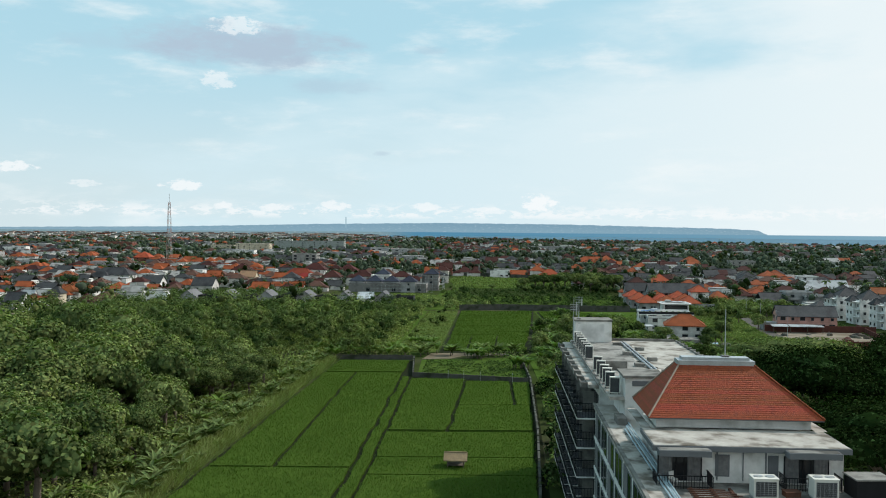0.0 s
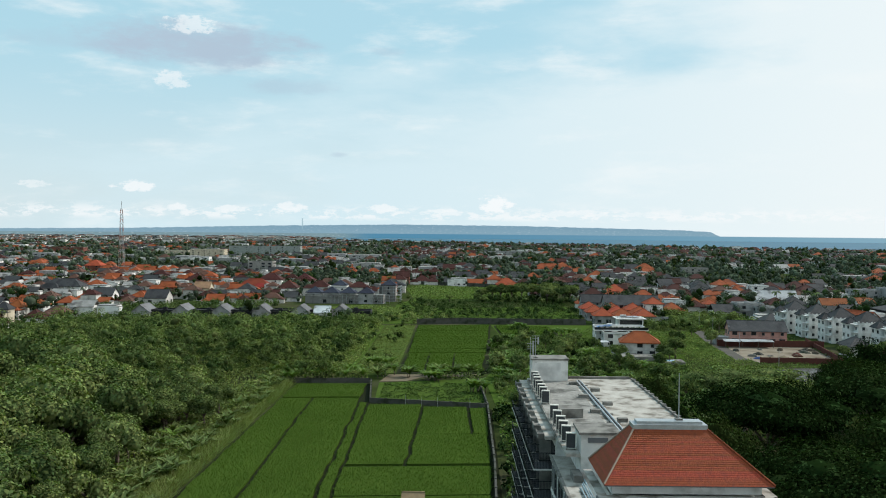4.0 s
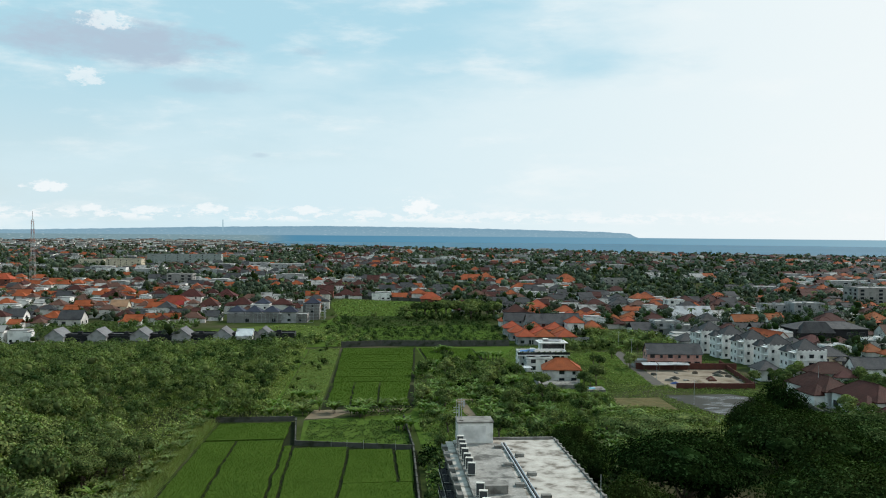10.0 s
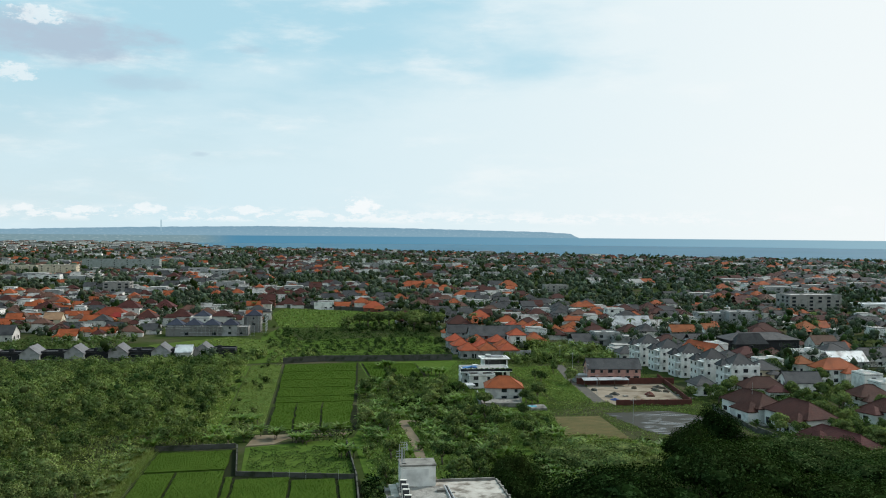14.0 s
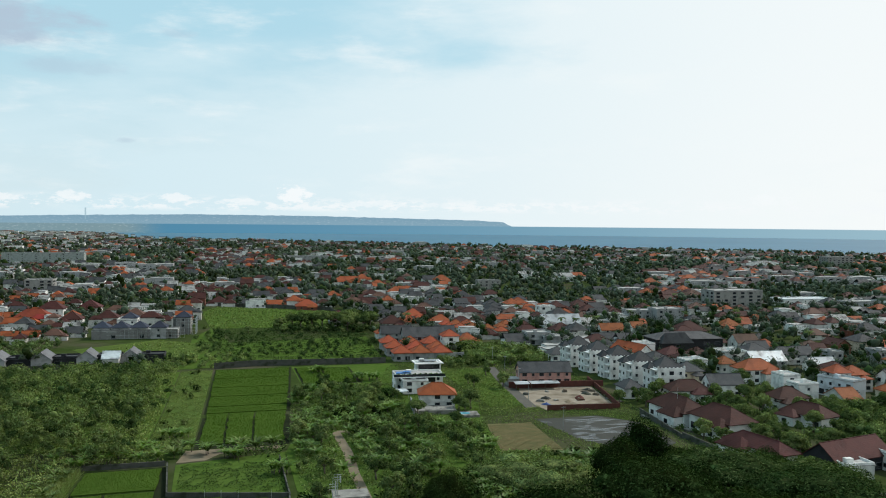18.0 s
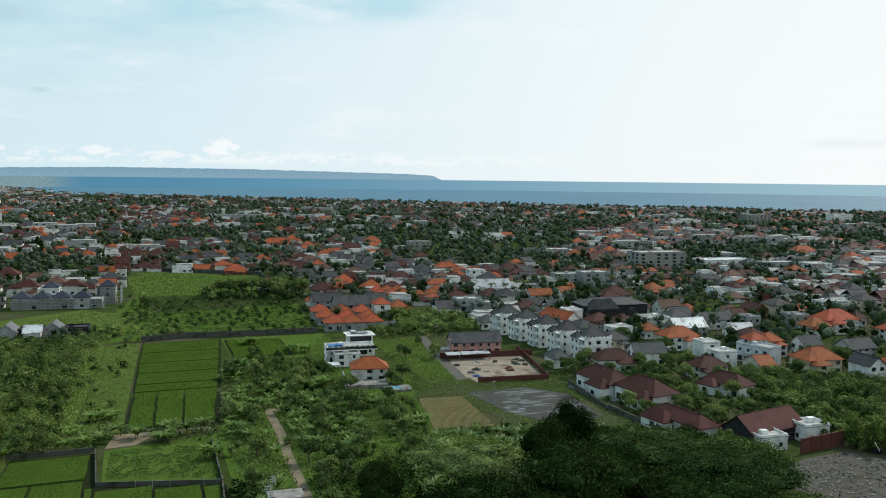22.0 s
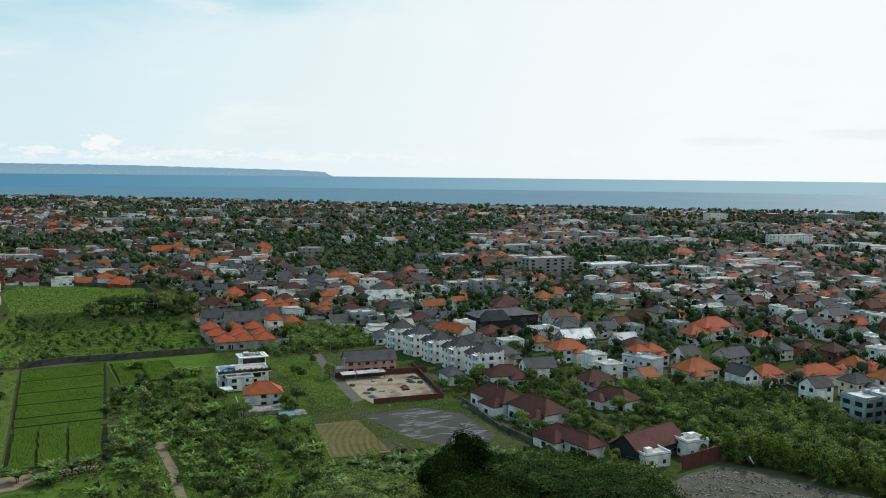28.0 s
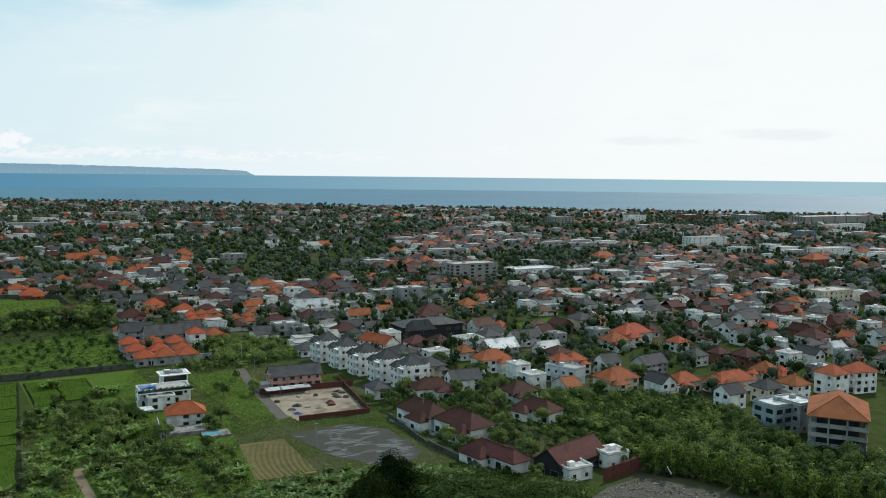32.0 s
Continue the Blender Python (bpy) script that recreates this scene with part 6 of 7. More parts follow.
def scrub(name, poly, per_m2, hmax, size, mats, label, seed, keep=0.0, scale=9.0):
    """Low bushes: leaf clumps over a bumpy height field inside an outline."""
    rng = np.random.default_rng(seed)
    xs, ys = np.array([p[0] for p in poly]), np.array([p[1] for p in poly])
    n = int((xs.max() - xs.min()) * (ys.max() - ys.min()) * per_m2)
    px, py = rng.uniform(xs.min(), xs.max(), n), rng.uniform(ys.min(), ys.max(), n)
    pts = []
    bare = [b for b in BARE if min(p[0] for p in b) < xs.max() and max(p[0] for p in b) > xs.min() and min(p[1] for p in b) < ys.max() and max(p[1] for p in b) > ys.min()]
    taken = [t for t in TAKEN if xs.min() - 30 < t[0] < xs.max() + 30 and ys.min() - 30 < t[1] < ys.max() + 30]
    ok = all_inside(px, py, poly)
    for b in bare:
        ok &= ~all_inside(px, py, b)
    for a, b, c in taken:
        ok &= (px - a) ** 2 + (py - b) ** 2 > (c * 0.8) ** 2
    for x, y in zip(px[ok].tolist(), py[ok].tolist()):
        q = noise.noise((x / scale, y / scale, seed)) * 0.6 + noise.noise((x / scale * 2.7, y / scale * 2.7, seed + 4)) * 0.4
        if q < keep - 0.6:
            continue
        rise = min(1.0, max(0.0, (q - keep + 0.6) / (0.55 if keep else 0.95))) ** 0.6
        pts.append((x, y, ground_z(x, y) + 0.12 + rise * hmax * rng.uniform(0.15, 1.0) ** 0.55))
    c = np.array(pts)
    k = len(c)
    nn = rng.normal(scale=0.6, size=(k, 3)) + np.array([0, 0, 0.8])
    nn /= np.linalg.norm(nn, axis=1)[:, None]
    t = np.cross(nn, rng.normal(size=(k, 3)))
    t /= np.linalg.norm(t, axis=1)[:, None]
    s = np.cross(nn, t)
    ln = size * rng.uniform(0.6, 1.4, k)[:, None]
    v = np.stack([c - t * ln * 0.5 - nn * ln * 0.2, c - s * ln * 0.25, c + t * ln * 0.5 - nn * ln * 0.2, c + s * ln * 0.25], 1).reshape(-1, 3)
    tagged(part(name, quads(name, v, mats, rng), []), label, name.replace("_", " "), kind="stuff")


def blades(name, poly, per_m2, h, width, mats, label, seed, lean=0.35):
    """Upright narrow grass blades."""
    rng = np.random.default_rng(seed)
    xs, ys = np.array([p[0] for p in poly]), np.array([p[1] for p in poly])
    n = int((xs.max() - xs.min()) * (ys.max() - ys.min()) * per_m2)
    px, py = rng.uniform(xs.min(), xs.max(), n), rng.uniform(ys.min(), ys.max(), n)
    ok = all_inside(px, py, poly)
    c = np.array([(x, y, ground_z(x, y)) for x, y in zip(px[ok].tolist(), py[ok].tolist())])
    k = len(c)
    a = rng.uniform(0, 2 * math.pi, k)
    s = np.stack([np.cos(a), np.sin(a), 0 * a], 1) * width * 0.5
    tip = np.stack([rng.normal(scale=lean, size=k), rng.normal(scale=lean, size=k), np.ones(k)], 1) * (h * rng.uniform(0.55, 1.15, k))[:, None]
    v = np.stack([c - s, c + s, c + tip + s * 0.3, c + tip - s * 0.3], 1).reshape(-1, 3)
    tagged(part(name, quads(name, v, mats, rng), []), label, name.replace("_", " "), kind="stuff")


for i, pts in enumerate(PLOTS):
    blades("rice_blades", pts, 22 if i < 12 else 8, 0.68 if i < 12 else 0.74, 0.13 if i < 12 else 0.24, [RICE_BLADE], "fine upright rice blades", 100 + i, 0.45)
scrub("thicket_undergrowth", JUNGLE, 3.4, 3.6, 0.62, [LEAF_MID, LEAF_LIGHT, LEAF_LIGHT], "tangled green undergrowth below the trees", 2)
blades("tall_grass", [(-46, 84), (-37.2, 86), (-36.6, 114), (-28.4, 233), (-34, 236), (-40, 190), (-46, 130)], 17, 1.9, 0.13, [GRASS, LEAF_LIGHT, GRASS], "tall light green elephant grass along the rice", 4, 0.6)
MIDDLE = [(24, 206), (34, 150), (44, 170), (72, 205), (84, 225), (90, 262), (72, 285), (72, 330), (62, 345), (36, 338), (27, 256)]
scrub("shrubs", MIDDLE, 5.0, 2.8, 0.5, [LEAF_MID, LEAF_MID, LEAF_DEEP, LEAF_LIGHT], "rough green shrubs and weeds", 6, keep=0.5, scale=8.0)
scrub("shrubs", [(84, 224), (101, 224), (140, 205), (140, 190), (60, 160), (62, 200)], 3.0, 1.8, 0.6, [LEAF_LIGHT, LEAF_MID, LEAF_BANANA], "bright green shrubs and weeds", 8, keep=0.4)
scrub("shrubs", [(98, 266), (116, 280), (128, 340), (134, 374), (160, 400), (128, 395), (104, 370), (96, 330)], 2.0, 2.0, 0.55, [LEAF_MID, LEAF_LIGHT], "rough bushes along the lane", 9, keep=0.6)
scrub("shrubs", [(18, 402), (88, 400), (98, 490), (96, 540), (12, 535), (10, 440)], 2.2, 1.4, 0.6, [LEAF_MID, LEAF_MID, LEAF_DEEP], "scattered green bushes on the grassland", 10, keep=0.45)
GARDEN = [(186, 178), (206, 140), (240, 120), (262, 150), (262, 235), (225, 262), (205, 240)]
scrub("shrubs", GARDEN, 4.0, 2.6, 0.5, [LEAF_MID, LEAF_DARK], "overgrown green garden plot", 12)
scrub("shrubs", [(150, 376), (166, 380), (164, 420), (134, 440), (126, 400), (134, 376)], 2.4, 3.0, 0.6, [LEAF_MID, LEAF_BANANA], "green plants behind the pink house", 13)
# the shadow below the crowns is painted in through the darkest leaf colours
scrub("shrubs", [(36, 62), (80, 60), (124, 120), (128, 178), (84, 196), (48, 196), (37, 140)], 2.2, 5.0, 0.7, [LEAF_DARK, LEAF_DEEP], "dark green undergrowth below the rain trees, with shade in its leaf colour", 33)
scrub("weeds", [(26, 205), (60, 190), (84, 215), (104, 206), (148, 205), (152, 270), (160, 332), (164, 400), (90, 398), (70, 345), (34, 338), (27, 256)], 4.0, 0.6, 0.42, [LEAF_MID, LEAF_LIGHT, LEAF_LIGHT], "low green weeds covering the ground", 30, keep=0.3)
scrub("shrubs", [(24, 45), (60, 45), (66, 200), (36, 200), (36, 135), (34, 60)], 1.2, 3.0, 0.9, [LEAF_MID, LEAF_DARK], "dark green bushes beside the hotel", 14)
scrub("shrubs", [(13, 116), (18, 138), (22, 200), (34, 200), (30, 140), (20, 120)], 2.0, 2.2, 0.8, [LEAF_MID, LEAF_BANANA, LEAF_LIGHT], "green weeds between the hotel and the rice", 15)
scrub("shrubs", [(-5, 213), (20, 206), (23, 234), (-4, 234)], 9.0, 1.1, 0.36, [LEAF_MID, LEAF_MID, LEAF_DEEP], "low weeds on the rough grass", 16, keep=0.5, scale=4.0)
scrub("shrubs", [(9, 237), (22, 237), (25, 247), (10, 245)], 3.6, 2.4, 0.7, [LEAF_MID, LEAF_LIGHT, LEAF_DARK], "green bushes behind the meadow", 41, keep=0.2, scale=4.0)
scrub("shrubs", [(-14, 255), (-1.5, 253), (7.2, 392), (-6, 392)], 4.5, 0.9, 0.42, [LEAF_LIGHT, LEAF_LIGHT, LEAF_MID], "light green weeds beside the rice", 17, keep=0.45)
scrub("shrubs", [(104, 278), (118, 280), (130, 372), (104, 368)], 3.4, 0.7, 0.4, [LEAF_LIGHT, LEAF_MID], "bright green weeds beside the lane", 18, keep=0.45)
scrub("shrubs", [(-60, 432), (0, 430), (10, 470), (-20, 500)], 0.6, 1.2, 1.0, [LEAF_LIGHT, LEAF_MID], "weeds on the dry grass", 19, keep=0.4)
scrub("shrubs", [(4, 642), (17, 682), (95, 634), (80, 540), (9, 545)], 0.5, 0.7, 1.1, [LEAF_LIGHT, LEAF_MID], "tufts on the wide meadow", 20, keep=0.3)


LEAF_BAMBOO = material("leaf_bamboo", (0.20, 0.235, 0.040), 0.65, (0.15, 0.20, 0.034), scale=0.3, island=0.4, thin=0.3, spec=0.05)


def bamboo_hedge():
    rng = np.random.default_rng(77)
    line = [(184, 178), (193, 167), (197, 150), (203, 138), (212, 122)]
    blobs = []
    th = thing("bamboo_hedge", Matrix(), "tall light green bamboo hedge along the cleared lot", "hedge")
    for i in range(len(line) - 1):
        (x0, y0), (x1, y1) = line[i], line[i + 1]
        for j in range(15):
            t = (j + rng.uniform(0, 1)) / 15
            x, y = x0 + (x1 - x0) * t + rng.normal() * 2.0, y0 + (y1 - y0) * t + rng.normal() * 2.0
            h = rng.uniform(5.5, 9.5)
            stem = Mesh()
            stem.tube((x, y, -0.3), (x + rng.normal() * 0.5, y + rng.normal() * 0.5, h * 0.9), 0.09, 0.03, n=4)
            part("stem", stem, BARK, th)
            for k in range(6):
                blobs.append((x + rng.normal() * 0.6, y + rng.normal() * 0.6, h * (0.2 + 0.135 * k), 1.55 - 0.17 * k, 1.3))
    part("leaves", cloud_mesh("leaves", rng, blobs, 42000, 0.55, [LEAF_LIGHT, LEAF_BAMBOO, LEAF_BAMBOO, LEAF_MID, LEAF_DEEP], up=0.1), [], th)


bamboo_hedge()


def bushes(poly, step_m, seed, low, high, mats, label, leaves=64, prob=1.0):
    """Rounded bushes of uneven height, each a few leaf clumps, merged into one thicket."""
    blobs = []
    for x, y, u, v in fill(poly, step_m, seed):
        if v > prob or not free(x, y, 0.8) or any(inside(x, y, b) for b in BARE):
            continue
        big = 0.5 + 0.5 * noise.noise((x / 11, y / 11, seed))
        h = low + (high - low) * (0.55 * big + 0.45 * u)
        r = (0.34 + 0.2 * v) * h + 0.35
        blobs.append((x, y, ground_z(x, y) + h * 0.55, r, h * 0.45))
        blobs.append((x + r * (u - 0.5) * 1.6, y + r * (v - 0.5) * 1.6, ground_z(x, y) + h * 0.3, r * 0.75, h * 0.3))
    tagged(part("bushes", clump_mesh("bushes", RNG, blobs, leaves * 3 // 4, 0.55, mats, 1, 1.15, 0.58), []), label, "bushes", kind="stuff")


bushes(GARDEN, 3.1, 51, 2.0, 6.0, [LEAF_MID, LEAF_DEEP, LEAF_LIGHT, LEAF_DARK, LEAF_MID], "dense tall green bushes filling the garden plot", 80)
bushes(MIDDLE, 4.4, 52, 1.2, 4.6, [LEAF_MID, LEAF_DEEP, LEAF_MID], "dense green bushes between the fields", 80, 0.4)
bushes([(46, 508), (108, 500), (110, 548), (46, 540)], 5.0, 63, 2.5, 6.5, [LEAF_DEEP, LEAF_DARK, LEAF_MID], "dark green bushes below the trees by the meadow", 80, 0.75)
bushes([(-66, 399), (-14, 397), (-2, 404), (-4, 432), (-22, 430), (-66, 408)], 4.5, 64, 2.0, 5.0, [LEAF_MID, LEAF_DEEP, LEAF_LIGHT], "green bushes in front of the grey villas", 80, 0.8)
bushes([(146, 180), (200, 192), (225, 262), (215, 330), (190, 305), (160, 300), (146, 225)], 4.0, 53, 1.5, 4.5, [LEAF_MID, LEAF_DEEP, LEAF_DEEP], "green garden bushes between the villas", 70, 0.75)
bushes([(84, 226), (104, 224), (140, 204), (140, 190), (60, 160), (62, 200)], 4.5, 54, 1.5, 4.0, [LEAF_MID, LEAF_LIGHT, LEAF_DARK], "green bushes below the ploughed plot", 70, 0.6)


bushes([(18, 400), (88, 398), (98, 490), (92, 520), (14, 520), (10, 440)], 6.5, 55, 1.2, 4.0, [LEAF_MID, LEAF_DEEP, LEAF_MID], "dark green bushes on the grassland", 80, 0.42)
bushes([(-13, 256), (-3, 256), (5, 390), (-6, 390)], 5.0, 56, 1.0, 3.2, [LEAF_MID, LEAF_DARK], "green bushes along the rice", 60, 0.35)
bushes([(36, 255), (46, 300), (42, 338), (62, 344), (72, 330), (72, 285), (60, 250)], 5.0, 57, 2.0, 5.5, [LEAF_DARK, LEAF_MID], "dark green bushes below the villa", 80, 0.4)


bushes([(11.5, 86), (14.6, 116), (18.5, 150), (22, 200), (31, 200), (27, 150), (21, 133), (18, 128), (16, 100), (14.5, 86)], 2.6, 58, 0.8, 3.4, [LEAF_MID, LEAF_DARK, LEAF_MID], "dark green plants along the block wall", 70, 0.85)


bushes([(134, 376), (166, 380), (168, 424), (140, 444), (124, 440), (124, 396), (104, 384), (104, 374), (127, 374)], 3.6, 59, 2.0, 6.0, [LEAF_MID, LEAF_DARK, LEAF_MID, LEAF_LIGHT], "dense green plants behind the pink house", 90, 0.8)


bushes([(-165, 434), (-66, 434), (-66, 500), (-165, 478)], 5.0, 61, 2.0, 6.0, [LEAF_MID, LEAF_DEEP, LEAF_MID], "green trees and bushes behind the grey villas", 80, 0.8)
bushes([(-8, 394), (30, 402), (20, 436), (-10, 430)], 5.0, 62, 1.5, 4.5, [LEAF_MID, LEAF_DEEP, LEAF_LIGHT], "green bushes by the field corner", 80, 0.5)

bushes([(-3, 440), (18, 438), (15, 530), (6, 545), (0, 500)], 4.5, 65, 1.5, 4.5, [LEAF_MID, LEAF_DEEP, LEAF_LIGHT], "green bushes beside the building site", 80, 0.55)


def banana_mesh(seed, n=11, ln=2.6, h=1.0, wid=0.32, steep=(0.85, 1.5)):
    rng = random.Random(seed)
    me = Mesh()
    me.tube((0, 0, -0.2), (0.1, 0, h), 0.14, 0.10, n=5, k=1)
    for i in range(n):
        a = i * 2.4 + rng.uniform(-0.3, 0.3)
        up = rng.uniform(*steep)
        L = ln * rng.uniform(0.75, 1.15)
        d = Vector((math.cos(a), math.sin(a), 0))
        side = Vector((-math.sin(a), math.cos(a), 0))
        prev = None
        for j in range(5):
            t = j / 4
            c = Vector((0.1, 0, h)) + d * (L * t * math.cos(up * (1 - 0.55 * t))) + Vector((0, 0, L * (math.sin(up) * t - 0.42 * t * t)))
            w = wid * math.sin(math.pi * min(0.97, 0.12 + 0.86 * t)) + 0.02
            cur = (c - side * w + Vector((0, 0, w * 0.35)), c, c + side * w + Vector((0, 0, w * 0.35)))
            if prev:
                me.face((prev[0], prev[1], cur[1], cur[0]))
                me.face((prev[1], prev[2], cur[2], cur[1]))
            prev = cur
    return me


BANANA_SRC = [banana_mesh(i) for i in range(4)]
GINGER_SRC = [banana_mesh(60 + i, 11, 2.0, 1.0, 0.19, (0.95, 1.5)) for i in range(4)]
GINGER = [b.data("leaves", [LEAF_LIGHT, LEAF_MID] if i % 2 else [LEAF_MID, LEAF_LIGHT], True) for i, b in enumerate(GINGER_SRC)]
BANANA = [b.data("leaves", [LEAF_BANANA, BARK], True) for b in BANANA_SRC]
PANDAN = [banana_mesh(20 + i, 18, 3.0, 0.5).data("leaves", [LEAF_MID, BARK], True) for i in range(2)]


def bananas(poly, step_m, seed, limit, prob=1.0, more=2.2, kind="banana"):
    k = 0
    rest = Mesh()
    srcs, made = (BANANA_SRC, BANANA) if kind == "banana" else (GINGER_SRC, GINGER)
    for x, y, u, v in fill(poly, step_m, seed):
        if u > prob or not free(x, y, 0.5) or k >= limit * more:
            continue
        s = 0.75 + 0.6 * v if kind == "banana" else 0.5 + 1.2 * v * v
        k += 1
        if k > limit:
            src, i, t = srcs[int(u / prob * 3.99)], len(rest.v), v * 12
            rest.v += [(x + s * (a * math.cos(t) - b * math.sin(t)), y + s * (a * math.sin(t) + b * math.cos(t)), ground_z(x, y) + s * c) for a, b, c in src.v]
            rest.f += [tuple(i + e for e in f) for f in src.f]
            rest.k += src.k if kind == "banana" or v < 0.5 else [1 - e for e in src.k]
            continue
        ob = new(kind + "_plant", made[int(u / prob * 3.99)])
        ob.matrix_basis = pose(x, y, ground_z(x, y), 0, 0, v * 720) @ Matrix.Diagonal((s, s, s, 1))
        tagged(ob, "banana plant with broad arching green leaves" if kind == "banana" else "tall ginger plant with narrow upright light green leaves", kind + " plant", kind + " plants")
    if rest.v:
        if kind == "banana":
            tagged(part("banana_grove", rest, [LEAF_BANANA, BARK]), "grove of banana plants with broad green leaves", "banana plants", kind="stuff")
        else:
            tagged(part("ginger_thicket", rest, [LEAF_LIGHT, LEAF_MID]), "thicket of tall ginger plants with narrow leaves", "ginger plants", kind="stuff")


scrub("shrubs", [(118, 120), (150, 120), (146, 165), (150, 200), (140, 204), (112, 196), (116, 150)], 2.0, 3.0, 0.9, [LEAF_MID, LEAF_LIGHT], "green bushes below the villas", 31)
bananas([(60, 165), (66, 205), (86, 226), (110, 222), (138, 200), (128, 184), (90, 196)], 3.0, 1, 90)
bananas([(26, 240), (36, 208), (60, 215), (70, 262), (60, 290), (44, 300), (30, 285)], 4.2, 2, 60, 0.6)
bananas([(-9, 240), (20, 246), (24, 250), (-4, 253)], 3.6, 3, 12, 0.5)
bananas([(-48, 84), (-38.6, 100), (-36.6, 130), (-33.6, 170), (-29.6, 232), (-38, 232), (-44, 180), (-56, 120), (-58, 84)], 1.9, 4, 60, 0.72, 20, "ginger")
bananas([(-60, 90), (-44, 100), (-42, 150), (-38, 205), (-46, 205), (-60, 130)], 4.5, 14, 30, 0.5)
bananas([(-40, 232), (-10, 240), (-8, 262), (-40, 262)], 3.6, 5, 25, 0.6)
bananas([(130, 372), (160, 380), (158, 410), (134, 420)], 5.0, 6, 12)
bananas([(14, 120), (22, 140), (24, 196), (34, 200), (30, 130)], 3.6, 7, 40, 0.6)
for i, (x, y, r) in enumerate(((33, 261, 5), (10, 240, 3.5), (36, 312, 4), (51, 376, 4), (69, 356, 6), (64, 292, 5), (-6, 268, 4), (20, 222, 3), (76, 262, 5), (56, 214, 6), (78, 234, 6), (46, 330, 5), (30, 240, 4), (60, 238, 5))):
    bananas([(x + r * math.cos(k * 0.785), y + r * math.sin(k * 0.785)) for k in range(8)], 1.9, 70 + i, 6, 0.8)
for x, y in ((-6, 244), (-4, 250), (3, 246), (16, 247), (21, 249), (12, 250)):
    ob = new("pandan_plant", PANDAN[int(y) % 2])
    ob.matrix_basis = pose(x, y, ground_z(x, y), 0, 0, x * 40) @ Matrix.Diagonal((1.3, 1.3, 1.5, 1))
    tagged(ob, "clump of long drooping pandan leaves by the field", "plant", "pandan clumps")

for x, y, s in ((50, 530, 0.9), (57, 534, 1.1), (62, 528, 1.2), (69, 534, 1.1), (75, 529, 1.3), (82, 533, 1.2), (88, 526, 1.3), (93, 533, 1.2), (88, 514, 1.1), (30, 520, 0.5), (98, 515, 1.2), (104, 524, 1.2), (97, 545, 1.2), (106, 540, 1.1),
                (176, 247, 0.75), (160, 215, 0.8), (158, 199, 0.95), (184, 262, 0.7), (190, 230, 0.8), (205, 232, 0.7), (196, 275, 0.8), (170, 275, 0.6), (180, 210, 0.7), (212, 300, 0.9), (206, 322, 1.0), (150, 285, 0.6),
                (214, 250, 0.8), (168, 292, 0.6), (176, 296, 0.55), (172, 226, 0.6), (86, 306, 0.55), (94, 290, 0.85), (88.5, 287, 0.62), (90, 284, 0.5), (72, 280, 0.7), (80, 262, 0.6), (66, 322, 0.6), (58, 300, 0.7), (270, 262, 0.9), (282, 300, 0.8), (236, 250, 0.8)):
    tree(BROAD[int(x + y) % 3], x, y, s, x * 31 + y, "round dark green garden tree", "round trees", sz=s * 0.85)
    TAKEN.append((x, y, 2.5))

# single trees between the fields and houses
n_t = 0
for poly, st, seed in ((MIDDLE, 9.0, 21), (GARDEN, 7.0, 22), ([(98, 285), (128, 340), (160, 405), (128, 440), (100, 375)], 10.0, 24),
                       ([(146, 180), (200, 190), (225, 262), (215, 330), (190, 305), (160, 300), (146, 225)], 7.0, 25), ([(26, 50), (48, 52), (52, 200), (37, 200), (37, 110)], 7.0, 26)):
    for x, y, u, v in fill(poly, st, seed):
        if v > 0.33 or not free(x, y, 1.2):
            continue
        tp = SMALL[int(u * 2.99)]
        tree(tp, x, y, 0.7 + 0.7 * u, v * 500, "small leafy green tree", "garden trees")
        n_t += 1


# ---------------------------------------------------------------- the town
GREEN = [JUNGLE, MIDDLE, GARDEN, [(-20, 400), (20, 400), (20, 440), (-20, 440)], [(-160, 60), (-160, 412), (10, 412), (30, 400), (130, 400), (134, 372), (160, 330), (160, 120), (60, 60)], [(0, 535), (0, 690), (100, 640), (100, 535)],
         [(-64, 425), (15, 425), (15, 500), (-64, 500)], [(10, 395), (100, 395), (100, 540), (10, 540)], [(150, 110), (260, 110), (262, 235), (205, 262), (160, 262)], [(300, 380), (356, 388), (356, 416), (304, 408)], [(120, 275), (174, 275), (172, 438), (122, 440)], [(-170, 432), (-64, 432), (-64, 502), (-170, 480)], [(138, 190), (216, 190), (222, 300), (160, 305)], [(-62, 490), (12, 490), (12, 562), (-62, 562)]]


def in_green(x, y):
    return any(inside(x, y, g) for g in GREEN)


